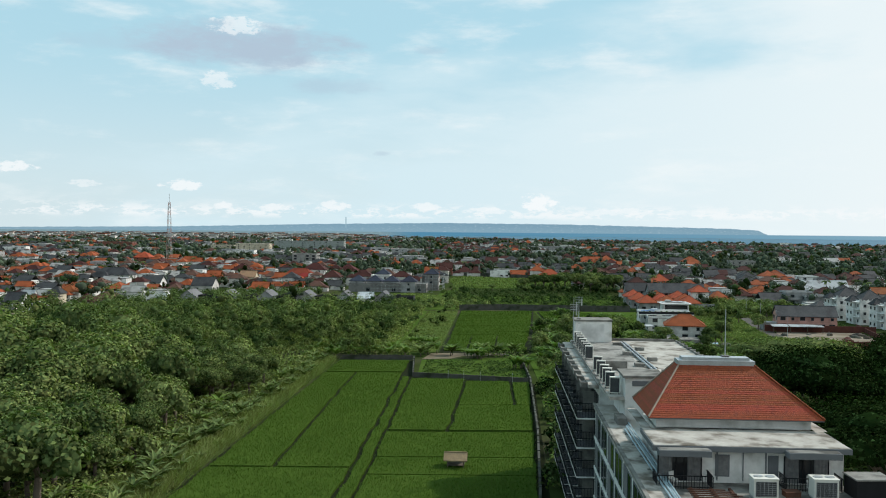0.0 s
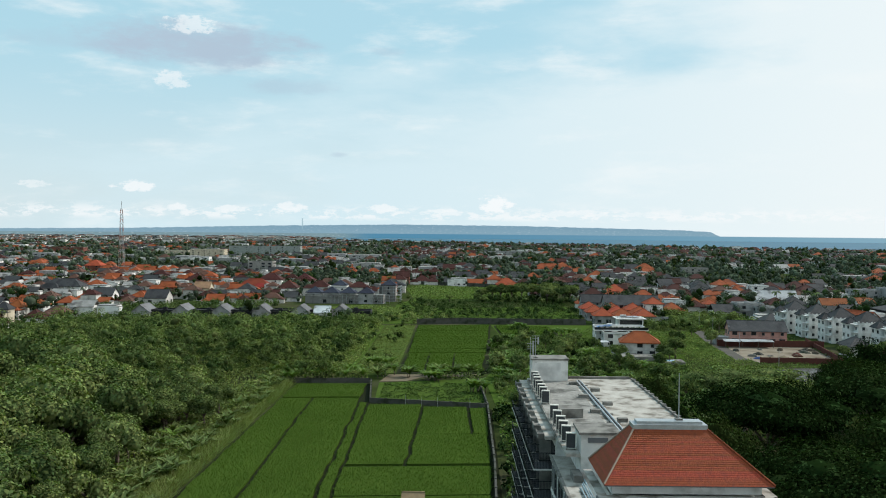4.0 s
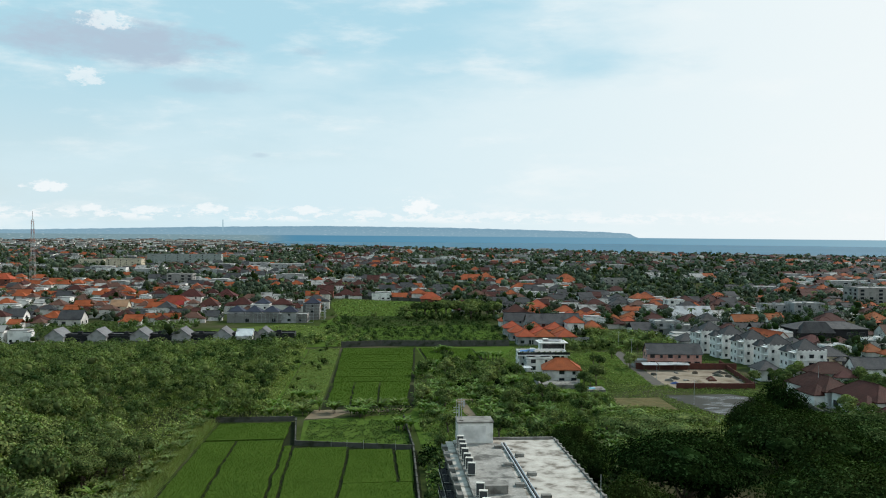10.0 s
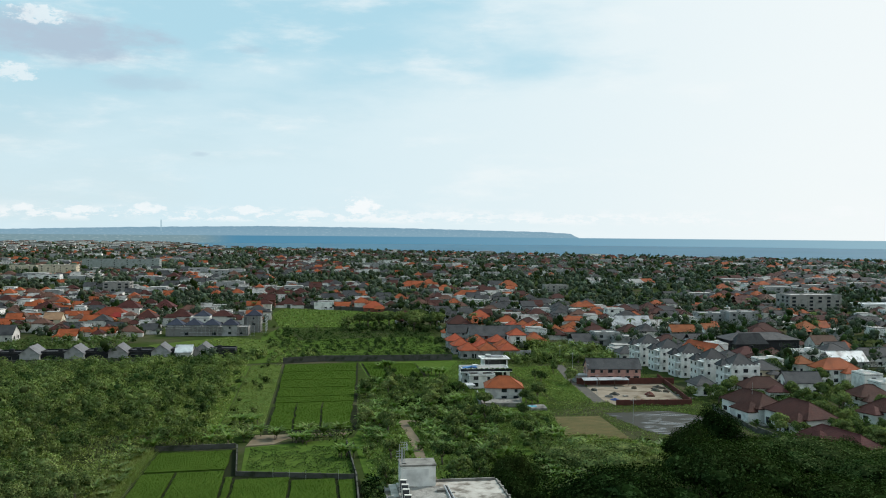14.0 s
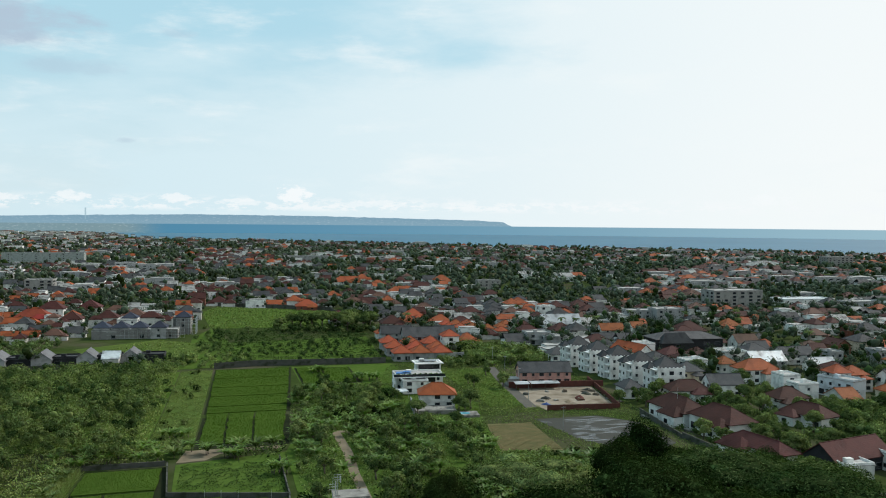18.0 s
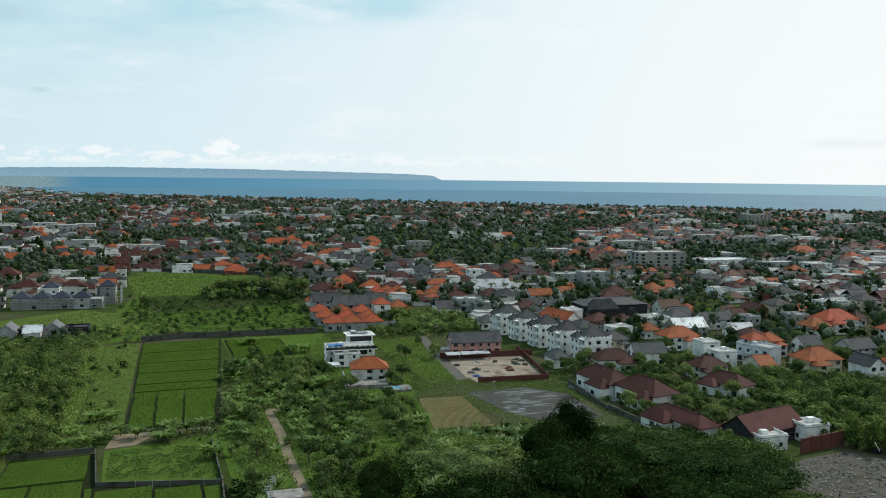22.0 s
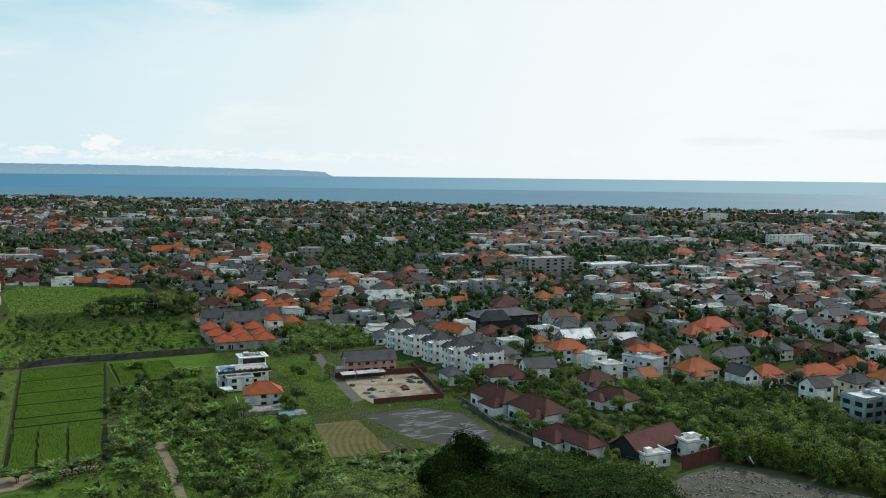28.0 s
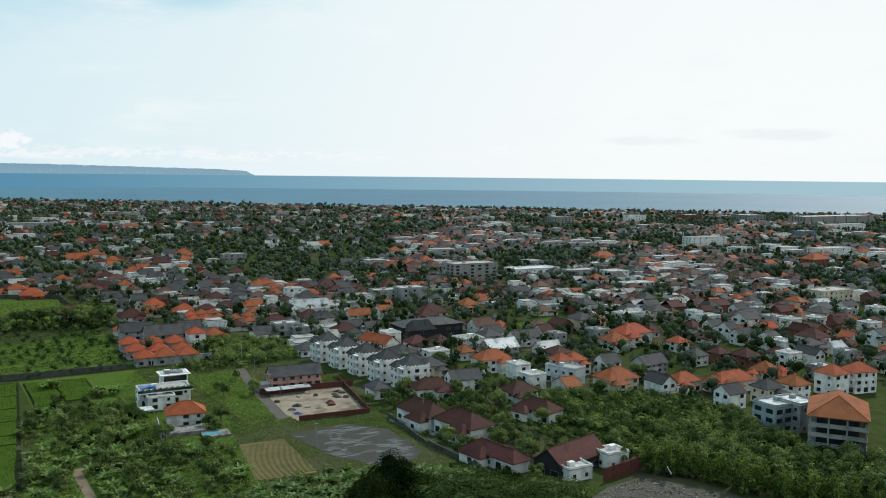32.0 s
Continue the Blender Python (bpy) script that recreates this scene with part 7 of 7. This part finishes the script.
def town():
    rng = random.Random(99)
    kinds = [("hip", "orange", "offwhite"), ("hip", "maroon", "offwhite"), ("gable", "slate", "white"), ("hip", "maroon", "white"), ("flat", "slab", "white"), ("hip", "brown", "offwhite"),
             ("gable", "maroon", "brick"), ("hip", "orange", "offwhite"), ("flat", "slab", "grey"), ("gable", "metal", "white"), ("hip", "slate", "cream"), ("gable", "orange", "offwhite")]
    made = {}
    LEFT = (0, 11, 7, 1, 3, 2, 2, 4, 4, 10, 5, 8, 8, 9)
    RIGHT = (0, 7, 11, 1, 1, 1, 3, 3, 3, 6, 6, 2, 2, 2, 2, 10, 10, 10, 5, 5, 4, 4, 4, 8, 8, 9)
    roofs, walls, trees = Mesh(), Mesh(), []
    k = 0
    ca, sa = math.cos(radians(-4)), math.sin(radians(-4))
    r_max = 2900
    cell = 13.0
    y = 230.0
    while y < r_max:
        far_cell = cell if y < 760 else (17.0 if y < 1300 else (22.0 if y < 1900 else 28.0))
        x = -0.62 * y - 120
        while x < min(1.9 * y + 60, 2300):
            px, py = x + rng.uniform(-0.3, 0.3) * far_cell, y + rng.uniform(-0.42, 0.42) * far_cell
            u, v = rng.random(), rng.random()
            wx, wy = px * ca - py * sa, px * sa + py * ca
            x += far_cell
            r, az = math.hypot(wx, wy), math.degrees(math.atan2(wx, wy))
            if not -30 < az < 62.5 or r < 262 or wx + wy > 3090 or r > r_max or in_green(wx, wy):
                continue
            green = noise.noise((wx / 130, wy / 130, 5)) - (0.3 if az < -7 and r < 900 else 0.0) + (0.18 if 480 < r < 1500 and 8 < az < 30 else 0.0)
            is_tree = u < (0.41 + 1.0 * green if r < 760 else 0.55 + 1.3 * green)
            big_one = False
            w, d, h = 7.0 + 6 * v, 7.0 + 4.5 * rng.random(), 3.0 + 3.0 * (rng.random() > 0.7)
            if az < -7 and r < 900:
                w, d = w * 0.82, d * 0.82
            if r > 760:
                w, d = w * 1.1, d * 1.1
                if rng.random() < 0.03:
                    w, d, h, big_one = w * 1.9, d * 1.3, 6 + 4 * v, True
            if is_tree or not free(wx, wy, max(w, d) * 0.52):
                if not free(wx, wy, 2.5):
                    continue
                top, grow = rng.uniform(3.0, 8.5), 1.0 if r < 760 else (1.35 if r < 1300 else 1.9)
                for b in range(5 if r < 760 else (4 if r < 1300 else 3)):
                    q = rng.uniform(1.6, 3.4) * grow * (1.25 if b == 0 else 1.0)
                    spread = 0.0 if b == 0 else (0.2 if b < 3 else 0.48) * far_cell
                    trees.append((wx + rng.uniform(-1, 1) * spread, wy + rng.uniform(-1, 1) * spread, ground_z(wx, wy) + top * (1.0 if b == 0 else rng.uniform(0.45, 0.95)), q, q * rng.uniform(0.8, 1.2)))
                continue
            for b in range(2 if r < 760 else 1):
                q = rng.uniform(1.3, 2.7) * (1.0 if r < 760 else 1.4)
                trees.append((wx + far_cell * rng.uniform(0.38, 0.62), wy + rng.uniform(-0.6, 0.3) * far_cell, ground_z(wx, wy) + rng.uniform(1.4, 4.4), q, q * rng.uniform(0.9, 1.4)))
            ki = rng.choice((11, 11, 0, 1, 5, 5, 2, 2, 10, 4, 4, 3, 9) if az < -7 and r < 850 else (LEFT if az < -3 else RIGHT))
            kind, roof, wall = kinds[rng.choice((4, 8, 8)) if big_one else ki]
            if r < 760 and k < 150:
                if ki not in made:
                    made[ki] = house(kind, wx, wy, -4, 9.0, 8.0, 3.4 if ki % 2 else 6.4, roof, wall, 1 if ki % 2 else 2, "%s house with a %s roof in the town" % ({"offwhite": "off-white", "brick": "red-brown"}.get(wall, wall), {"orange": "orange tile", "maroon": "dark red tile", "slate": "dark grey tile", "slab": "flat concrete", "brown": "brown tile", "metal": "pale metal"}[roof]), "town houses")
                else:
                    o = copy_thing(made[ki], pose(wx, wy, ground_z(wx, wy), 0, 0, -4 + (90 if rng.random() < 0.3 else 0)))
                    o.scale = (w / 9.0, d / 8.0, rng.uniform(0.92, 1.1))
                    TAKEN.append((wx, wy, max(w, d) * 0.52))
                k += 1
            else:
                z = ground_z(wx, wy)
                slot = {"orange": 0, "maroon": 1, "slate": 2, "brown": 3, "metal": 4, "slab": 4}[roof]
                me = Mesh()
                if kind == "hip":
                    me.hip(w, d, h, min(w, d) * 0.38, 0.6, k=slot, caps=r < 900)
                elif kind == "gable":
                    me.gable(w, d, h, min(w, d) * 0.34, k=slot)
                else:
                    me.box(-w / 2, -d / 2, h, w / 2, d / 2, h + 0.5, slot)
                sx, sy = rng.choice((-1, 1)) * w * 0.5, -d * 0.32
                w2, d2, h2 = w * rng.uniform(0.4, 0.65), d * rng.uniform(0.4, 0.6), h - rng.uniform(0.5, 0.9)
                if kind == "flat" or v < 0.3:
                    me.box(sx - w2 / 2, sy - d2 / 2, h2, sx + w2 / 2, sy + d2 / 2, h2 + 0.3, 4)
                else:
                    an = Mesh()
                    an.hip(w2, d2, h2, min(w2, d2) * 0.36, 0.4, k=slot, caps=False)
                    i = len(me.v)
                    me.v += [(a + sx, b + sy, c) for a, b, c in an.v]
                    me.f += [tuple(i + e for e in f) for f in an.f]
                    me.k += an.k
                for src, dst in ((me, roofs),):
                    i = len(dst.v)
                    dst.v += [(wx + a * ca - b * sa, wy + a * sa + b * ca, z + c) for a, b, c in src.v]
                    dst.f += [tuple(i + e for e in f) for f in src.f]
                    dst.k += src.k
                slot = {"white": 0, "offwhite": 1, "brick": 2, "grey": 3, "cream": 1}[wall]
                me = Mesh()
                me.box(-w / 2, -d / 2, -0.5, w / 2, d / 2, h, slot)
                me.box(sx - w2 / 2, sy - d2 / 2, -0.5, sx + w2 / 2, sy + d2 / 2, h2, slot)
                for s in range(int(h / 3.1) if r < 1500 else 0):
                    for j in range(3):
                        me.box(-w / 2 + (j + 0.25) * w / 3, -d / 2 - 0.03, s * 3.1 + 0.9, -w / 2 + (j + 0.7) * w / 3, -d / 2 + 0.02, s * 3.1 + 2.1, 4)
                i = len(walls.v)
                walls.v += [(wx + a * ca - b * sa, wy + a * sa + b * ca, z + c) for a, b, c in me.v]
                walls.f += [tuple(i + e for e in f) for f in me.f]
                walls.k += me.k
        y += far_cell
    for i in range(2600):
        r, az = rng.uniform(2500, 4700), radians(rng.uniform(-30, 4))
        wx, wy = r * math.sin(az), r * math.cos(az)
        if wx + wy - 3 * max(0.0, -120 - wx) > 3060 or r < 2850 and rng.random() < 0.6:
            continue
        if i % 3:
            trees.append((wx, wy, ground_z(wx, wy) + 4, rng.uniform(4, 8), 5.0))
        else:
            z = ground_z(wx, wy)
            w, h = rng.uniform(10, 30), rng.uniform(5, 11)
            walls.box(wx - w / 2, wy - 6, z - 0.5, wx + w / 2, wy + 6, z + h, rng.choice((0, 0, 1, 3)))
            roofs.box(wx - w / 2 - 0.5, wy - 6.5, z + h, wx + w / 2 + 0.5, wy + 6.5, z + h + 1.6, rng.choice((0, 1, 2, 4, 4)))
    tagged(part("distant_roofs", roofs, [roof_mat("orange"), roof_mat("maroon"), roof_mat("slate"), roof_mat("brown"), roof_mat("slab")]), "many distant orange, maroon and grey roofs of the town", "roofs", kind="stuff")
    tagged(part("distant_walls", walls, [wall_mat("white"), wall_mat("offwhite"), wall_mat("brick"), wall_mat("grey"), GLASS]), "many distant pale house walls with small windows", "walls", kind="stuff")
    near = [t for t in trees if math.hypot(t[0], t[1]) < 700]
    mid = [t for t in trees if 700 <= math.hypot(t[0], t[1]) < 1300]
    far = [t for t in trees if math.hypot(t[0], t[1]) >= 1300]
    # LEAF_FAR brings the painted haze of distance into the crowns
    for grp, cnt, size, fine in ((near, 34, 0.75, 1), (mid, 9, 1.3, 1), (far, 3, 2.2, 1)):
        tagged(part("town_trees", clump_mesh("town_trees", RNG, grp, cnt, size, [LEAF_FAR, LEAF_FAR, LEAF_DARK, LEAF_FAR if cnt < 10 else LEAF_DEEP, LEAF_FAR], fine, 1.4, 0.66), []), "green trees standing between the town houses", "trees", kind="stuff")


town()


# ---------------------------------------------------------------- details round the houses
def simple(name, boxes, mat, m, label, category, partname="body"):
    th = thing(name, m, label, category)
    for i, b in enumerate(boxes):
        me = Mesh()
        me.box(*b)
        part(partname, me, mat, th)
    return th


def at(x, y, a=0, z=0):
    return pose(x, y, ground_z(x, y) + z, 0, 0, a)


def pink_yard():
    th = thing("veranda", at(131, 320, -6), "low open shed with a dirty white sheet roof in the yard", "shed")
    for x in (-8.5, -2.5, 3.5, 9.0):
        me = Mesh()
        me.box(x - 0.1, -2.4, -0.2, x + 0.1, -2.2, 2.5)
        part("post", me, BARK, th)
    for x0, x1 in ((-9.0, -3.0), (-2.6, 9.4)):
        me = Mesh()
        me.face(((x0, -2.8, 2.5), (x1, -2.8, 2.5), (x1, 1.0, 3.0), (x0, 1.0, 3.0)))
        me.face(((x0, 1.0, 2.92), (x1, 1.0, 2.92), (x1, -2.8, 2.42), (x0, -2.8, 2.42)))
        me.face(((x0, -2.8, 2.42), (x1, -2.8, 2.42), (x1, -2.8, 2.5), (x0, -2.8, 2.5)))
        part("roof_sheet", me, roof_mat("metal"), th)
    me = Mesh()
    me.box(-9.0, 1.0, -0.2, 9.4, 1.2, 2.9)
    part("back_wall", me, BRICK_WALL, th)
    wall_run("brick_fence", [(121, 323.5), (160, 318.5)], 2.4, 0.3, BRICK_WALL, "red-brown brick wall below the pink house", 6.0)
    simple("lean_to", [(-2.4, -2.5, -0.2, 2.4, 2.5, 2.8), (-2.7, -2.8, 2.8, 2.7, 2.8, 3.0)], wall_mat("grey"), at(124.5, 330, -6), "small grey lean-to beside the pink house", "shed")
    rng = random.Random(8)
    for x, y, s, mt, lab in ((127, 300, 1.7, MUD, "heap of dark earth in the yard"), (133, 293, 1.3, DIRT, "heap of sand in the yard"), (140, 298, 2.0, BRICK_WALL, "heap of red bricks in the yard"),
                             (146, 305, 1.8, STONE_WALL, "heap of rubble in the yard"), (150, 312, 1.5, MUD, "heap of dark soil in the yard"), (123, 290, 1.4, material("blue_tarp", (0.05, 0.09, 0.24), 0.6), "heap under a dark blue tarpaulin")):
        me = Mesh()
        n, rings = 10, 4
        for r in range(rings):
            for j in range(n):
                t, q = 2 * math.pi * j / n, s * (1 - r / rings) * rng.uniform(0.8, 1.25)
                me.v.append((q * 1.4 * math.cos(t), q * math.sin(t), -0.1 + s * 0.62 * (1 - (1 - r / rings) ** 1.6)))
        me.v.append((0, 0, s * 0.66))
        for r in range(rings - 1):
            for j in range(n):
                me.f.append((r * n + j, r * n + (j + 1) % n, (r + 1) * n + (j + 1) % n, (r + 1) * n + j))
        me.f += [((rings - 1) * n + j, (rings - 1) * n + (j + 1) % n, rings * n) for j in range(n)]
        me.k = [0] * len(me.f)
        ob = part("mound", me, mt)
        ob.matrix_basis = at(x, y, x * 7, 0.08)
        tagged(ob, lab, "mound")
    for i in range(14):
        x, y = rng.uniform(122, 152), rng.uniform(285, 314)
        me = Mesh()
        w, d, h = rng.uniform(0.4, 1.6), rng.uniform(0.3, 0.8), rng.uniform(0.2, 0.7)
        me.box(-w, -d, 0, w, d, h)
        me.box(-w * 0.7, -d * 0.7, h, w * 0.6, d * 0.8, h * 1.5)
        ob = part("building_material", me, rng.choice([RUSTY, CONCRETE, BARK, STONE_WALL]))
        ob.matrix_basis = at(x, y, rng.uniform(0, 180), 0.1)
        tagged(ob, "stack of building material on the sandy yard", "stack", "yard stacks")


pink_yard()


def villa_details():
    for name, b, mt in (("terrace_slab", (-10.6, -7.0, 5.6, 10.0, -4.75, 5.95), wall_mat("white")), ("glass_front", (-7.5, -4.62, 0.4, 1.5, -4.58, 2.7), GLASS), ("glass_front", (-7.5, -4.62, 3.3, 6.5, -4.58, 5.4), GLASS),
                        ("side_wall", (-10.6, -7.0, -0.6, -10.3, -4.75, 5.6), wall_mat("white")), ("balustrade", (-10.5, -6.98, 5.95, 9.9, -6.9, 6.9), GLASS)):
        me = Mesh()
        me.box(*b)
        part(name, me, mt, VILLA)
    for x in (-6.0, -3.0, 0.0, 3.2, 6.4):
        me = Mesh()
        me.box(x - 0.07, -4.66, 3.3, x + 0.07, -4.625, 5.4)
        part("mullion", me, PAINT_WHITE, VILLA)
    for name, b, mt in (("roof_slab", (-6.0, -5.0, 8.62, 5.8, 4.4, 8.9), wall_mat("white")), ("glass_front", (-4.4, -3.6, 6.1, 4.4, -3.56, 8.2), GLASS)):
        me = Mesh()
        me.box(*b)
        part(name, me, mt, VILLA_TOP)
    simple("terrace", [(-7, -4, -0.4, 7, 4.2, 1.6)], CONCRETE, at(80, 287.5, -8), "raised concrete terrace in front of the orange-roofed house", "terrace", "slab")
    simple("garden_wall", [(-9, -0.15, -0.3, 9, 0.15, 3.2)], wall_mat("grey"), at(73, 292, 80), "grey garden wall of the villa", "wall", "panel")
    th = thing("swimming_pool", at(88.5, 279.5, -8), "small swimming pool with bright blue water", "pool")
    me = Mesh()
    me.box(-4.6, -3.4, -0.4, 4.6, 3.4, 0.9)
    part("surround", me, CONCRETE, th)
    me = Mesh()
    me.box(-4.0, -1.4, 0.9, 1.6, 1.6, 0.925)
    part("water_surface", me, material("pool_water", (0.10, 0.36, 0.46), 0.1, scale=0.5, spec=0.5), th)
    tarp = material("blue_sheet", (0.05, 0.22, 0.55), 0.5, scale=0.8)
    me = Mesh()
    for i in range(5):
        for j in range(3):
            q = [(-3.2 + i * 1.2 + a, -1.6 + j * 1.1 + b) for a, b in ((0, 0), (1.2, 0), (1.2, 1.1), (0, 1.1))]
            me.face([(a, b, 0.5 + 0.45 * noise.noise((a, b, 3)) + 0.15 * a) for a, b in q])
    me.box(-3.0, -1.5, 0.0, 2.6, 1.5, 0.3)
    ob = part("tarpaulin", me, tarp)
    ob.matrix_basis = at(79.5, 332, -10, 6.25)
    tagged(ob, "crumpled bright blue tarpaulin on the flat roof", "tarpaulin")
    th = thing("solar_panels", at(91.9, 342.3, -4, 9.25), "dark glazed panels on the upper roof", "panels")
    for i in range(3):
        me = Mesh()
        me.box(-3.6 + i * 2.4, -2.4, 0.0, -1.4 + i * 2.4, 2.4, 0.14)
        part("panel", me, GLASS, th)
    th = thing("house_awning", at(74.6, 316, 0), "white sloping canopy beside the villa", "awning")
    me = Mesh()
    me.box(-2.4, -3, 2.6, 2.4, 3, 2.75)
    part("sheet", me, roof_mat("metal"), th)
    for x in (-2.2, 2.2):
        me = Mesh()
        me.box(x - 0.06, -2.8, -0.3, x + 0.06, -2.68, 2.6)
        part("post", me, METAL_GREY, th)
    me = Mesh()
    for i in range(26):
        x = -9.2 + i * 0.72
        me.box(x, -4.9, 0, x + 0.6, -4.4, 0.5 + 0.3 * math.sin(i * 2.1))
    ob = part("planter_hedge", me, LEAF_MID)
    ob.matrix_basis = at(84.9, 331.5, -4, 6.2)
    tagged(ob, "planted green border along the flat roof", "planter")


villa_details()


def pole(x, y, h, label, category="pole", arm=False, r=0.09):
    th = thing("utility_pole" if arm else "flag_pole", at(x, y), label, category)
    me = Mesh()
    me.tube((0, 0, -0.3), (0, 0, h), r, r * 0.6, n=6)
    part("shaft", me, METAL_GREY, th)
    if arm:
        me = Mesh()
        me.box(-0.9, -0.05, h - 0.6, 0.9, 0.05, h - 0.5)
        part("crossarm", me, METAL_GREY, th)


pole(155.5, 254.5, 11.5, "tall pale pole beside the villa")
for x, y in ((120, 300), (125.5, 325), (131, 356), (135, 384), (112, 250)):
    pole(x, y, 8.0, "concrete utility pole with a crossarm by the lane", "pole", True)
for x, y in ((5.2, 203), (9.0, 202), (16.5, 201), (1.5, 205)):
    pole(x, y, 2.6, "thin wooden stake on the field wall", "stake", False, 0.05)

simple("shed", [(-2.6, -2.0, -0.2, 2.6, 2.0, 2.3)], wall_mat("brick"), at(148, 178.5, -4), "small shed with a faded pink roof by the lot", "shed").children[0].name = "body"
ob = part("pink_awning", (lambda q: (q.gable(5.6, 4.6, 2.35, 0.8, 0.3), q)[1])(Mesh()), material("faded_pink_sheet", (0.48, 0.16, 0.16), 0.7, (0.36, 0.12, 0.12), scale=0.8))
ob.matrix_basis = at(148, 178.5, -4)
tagged(ob, "faded pink sheet roof of a small shed", "roof")


def scaffold(x, y, a, w, h, label):
    th = thing("scaffolding", at(x, y, a), label, "scaffolding")
    n = max(2, int(w / 2.2))
    for i in range(n + 1):
        me = Mesh()
        me.box(i * w / n - w / 2 - 0.05, -0.05, -0.3, i * w / n - w / 2 + 0.05, 0.05, h)
        part("upright", me, METAL_GREY, th)
    for k in range(int(h / 1.8) + 1):
        me = Mesh()
        me.box(-w / 2, -0.16, 0.3 + k * 1.8, w / 2, 0.04, 0.38 + k * 1.8)
        part("ledger", me, METAL_GREY, th)


scaffold(-30, 506.5, -5, 48, 5.6, "grey steel scaffolding along the unfinished villas")
scaffold(-5, 520, -5, 11, 9.5, "grey steel scaffolding round the unfinished tower")
scaffold(0.6, 528, 85, 15, 9.5, "grey steel scaffolding on the tower side")

# rubble scattered over the cleared lot
rub = random.Random(12)
me = Mesh()
while len(me.v) < 8 * 1500:
    x, y = rub.uniform(148, 200), rub.uniform(114, 172)
    if inside(x, y, [(147, 163), (166, 170), (180, 172), (203, 121), (151, 113)]):
        s = rub.uniform(0.05, 0.3)
        z = ground_z(x, y) + 0.06
        me.box(x - s, y - s * rub.uniform(0.5, 1), z, x + s * rub.uniform(0.4, 1), y + s, z + s * rub.uniform(0.5, 1.1))
tagged(part("rubble", me, CONCRETE), "broken grey rubble scattered on the lot", "rubble", kind="stuff")
scrub("weeds", [(147, 163), (166, 170), (180, 172), (203, 121), (151, 113)], 1.2, 0.5, 0.5, [LEAF_MID, LEAF_DARK], "weeds growing through the rubble", 44, keep=0.55, scale=6.0)

# street furniture of the cleared lot
th = thing("trailer", at(188.5, 169.5, 30), "dark handcart with a tilted white panel", "cart")
me = Mesh()
me.box(-1.6, -0.8, 0.5, 1.6, 0.8, 1.1)
part("bed", me, METAL_BLACK, th)
me = Mesh()
me.face(((-1.5, -0.9, 1.1), (-0.9, -0.9, 1.15), (-1.6, 0.2, 3.4), (-2.2, 0.2, 3.3)))
me.face(((-2.2, 0.25, 3.3), (-1.6, 0.25, 3.4), (-0.9, -0.85, 1.15), (-1.5, -0.85, 1.1)))
part("panel", me, PAINT_WHITE, th)
for x in (-1.0, 1.0):
    me = Mesh()
    me.tube((x, -0.95, 0.42), (x, -0.75, 0.42), 0.42, n=14)
    part("wheel", me, METAL_BLACK, th)

# terraces and porches of the white villas along the pond
for x, y, a, w in ((148.6, 261, -85, 7), (150.8, 242, -85, 7)):
    simple("porch", [(-w / 2, -1.2, -0.3, w / 2, 1.2, 0.7)], CONCRETE, at(x, y, a), "pale paved porch of the white villa", "porch", "slab")


def palm(x, y, h, seed):
    rng = random.Random(seed)
    th = thing("coconut_palm", at(x, y, rng.uniform(0, 360)), "slender coconut palm with a tuft of drooping fronds", "palm tree", "coconut palms")
    me = Mesh()
    me.tube((0, 0, -0.3), (0.4, 0.2, h * 0.55), 0.2, 0.15, n=6)
    me.tube((0.4, 0.2, h * 0.55), (0.6, 0.5, h), 0.15, 0.11, n=6)
    part("trunk", me, BARK, th)
    me = Mesh()
    for i in range(16):
        a, up = i * 2.4, rng.uniform(-0.1, 1.0)
        d, s = Vector((math.cos(a), math.sin(a), 0)), Vector((-math.sin(a), math.cos(a), 0))
        prev = None
        for j in range(5):
            t = j / 4
            c = Vector((0.6, 0.5, h)) + d * 2.9 * t + Vector((0, 0, 2.6 * (math.sin(up) * t - 0.75 * t * t)))
            w = 0.45 * math.sin(math.pi * min(0.95, 0.15 + 0.8 * t))
            cur = (c - s * w - Vector((0, 0, w * 0.6)), c, c + s * w - Vector((0, 0, w * 0.6)))
            if prev:
                me.face((prev[0], prev[1], cur[1], cur[0]))
                me.face((prev[1], prev[2], cur[2], cur[1]))
            prev = cur
    part("fronds", me, LEAF_MID, th)


prng = random.Random(3)
k = 0
while k < 36:
    r, az = prng.uniform(300, 900), radians(prng.uniform(-24, 58))
    x, y = r * math.sin(az), r * math.cos(az)
    if in_green(x, y) or not free(x, y, 1.0):
        continue
    palm(x, y, prng.uniform(8, 13), k)
    k += 1
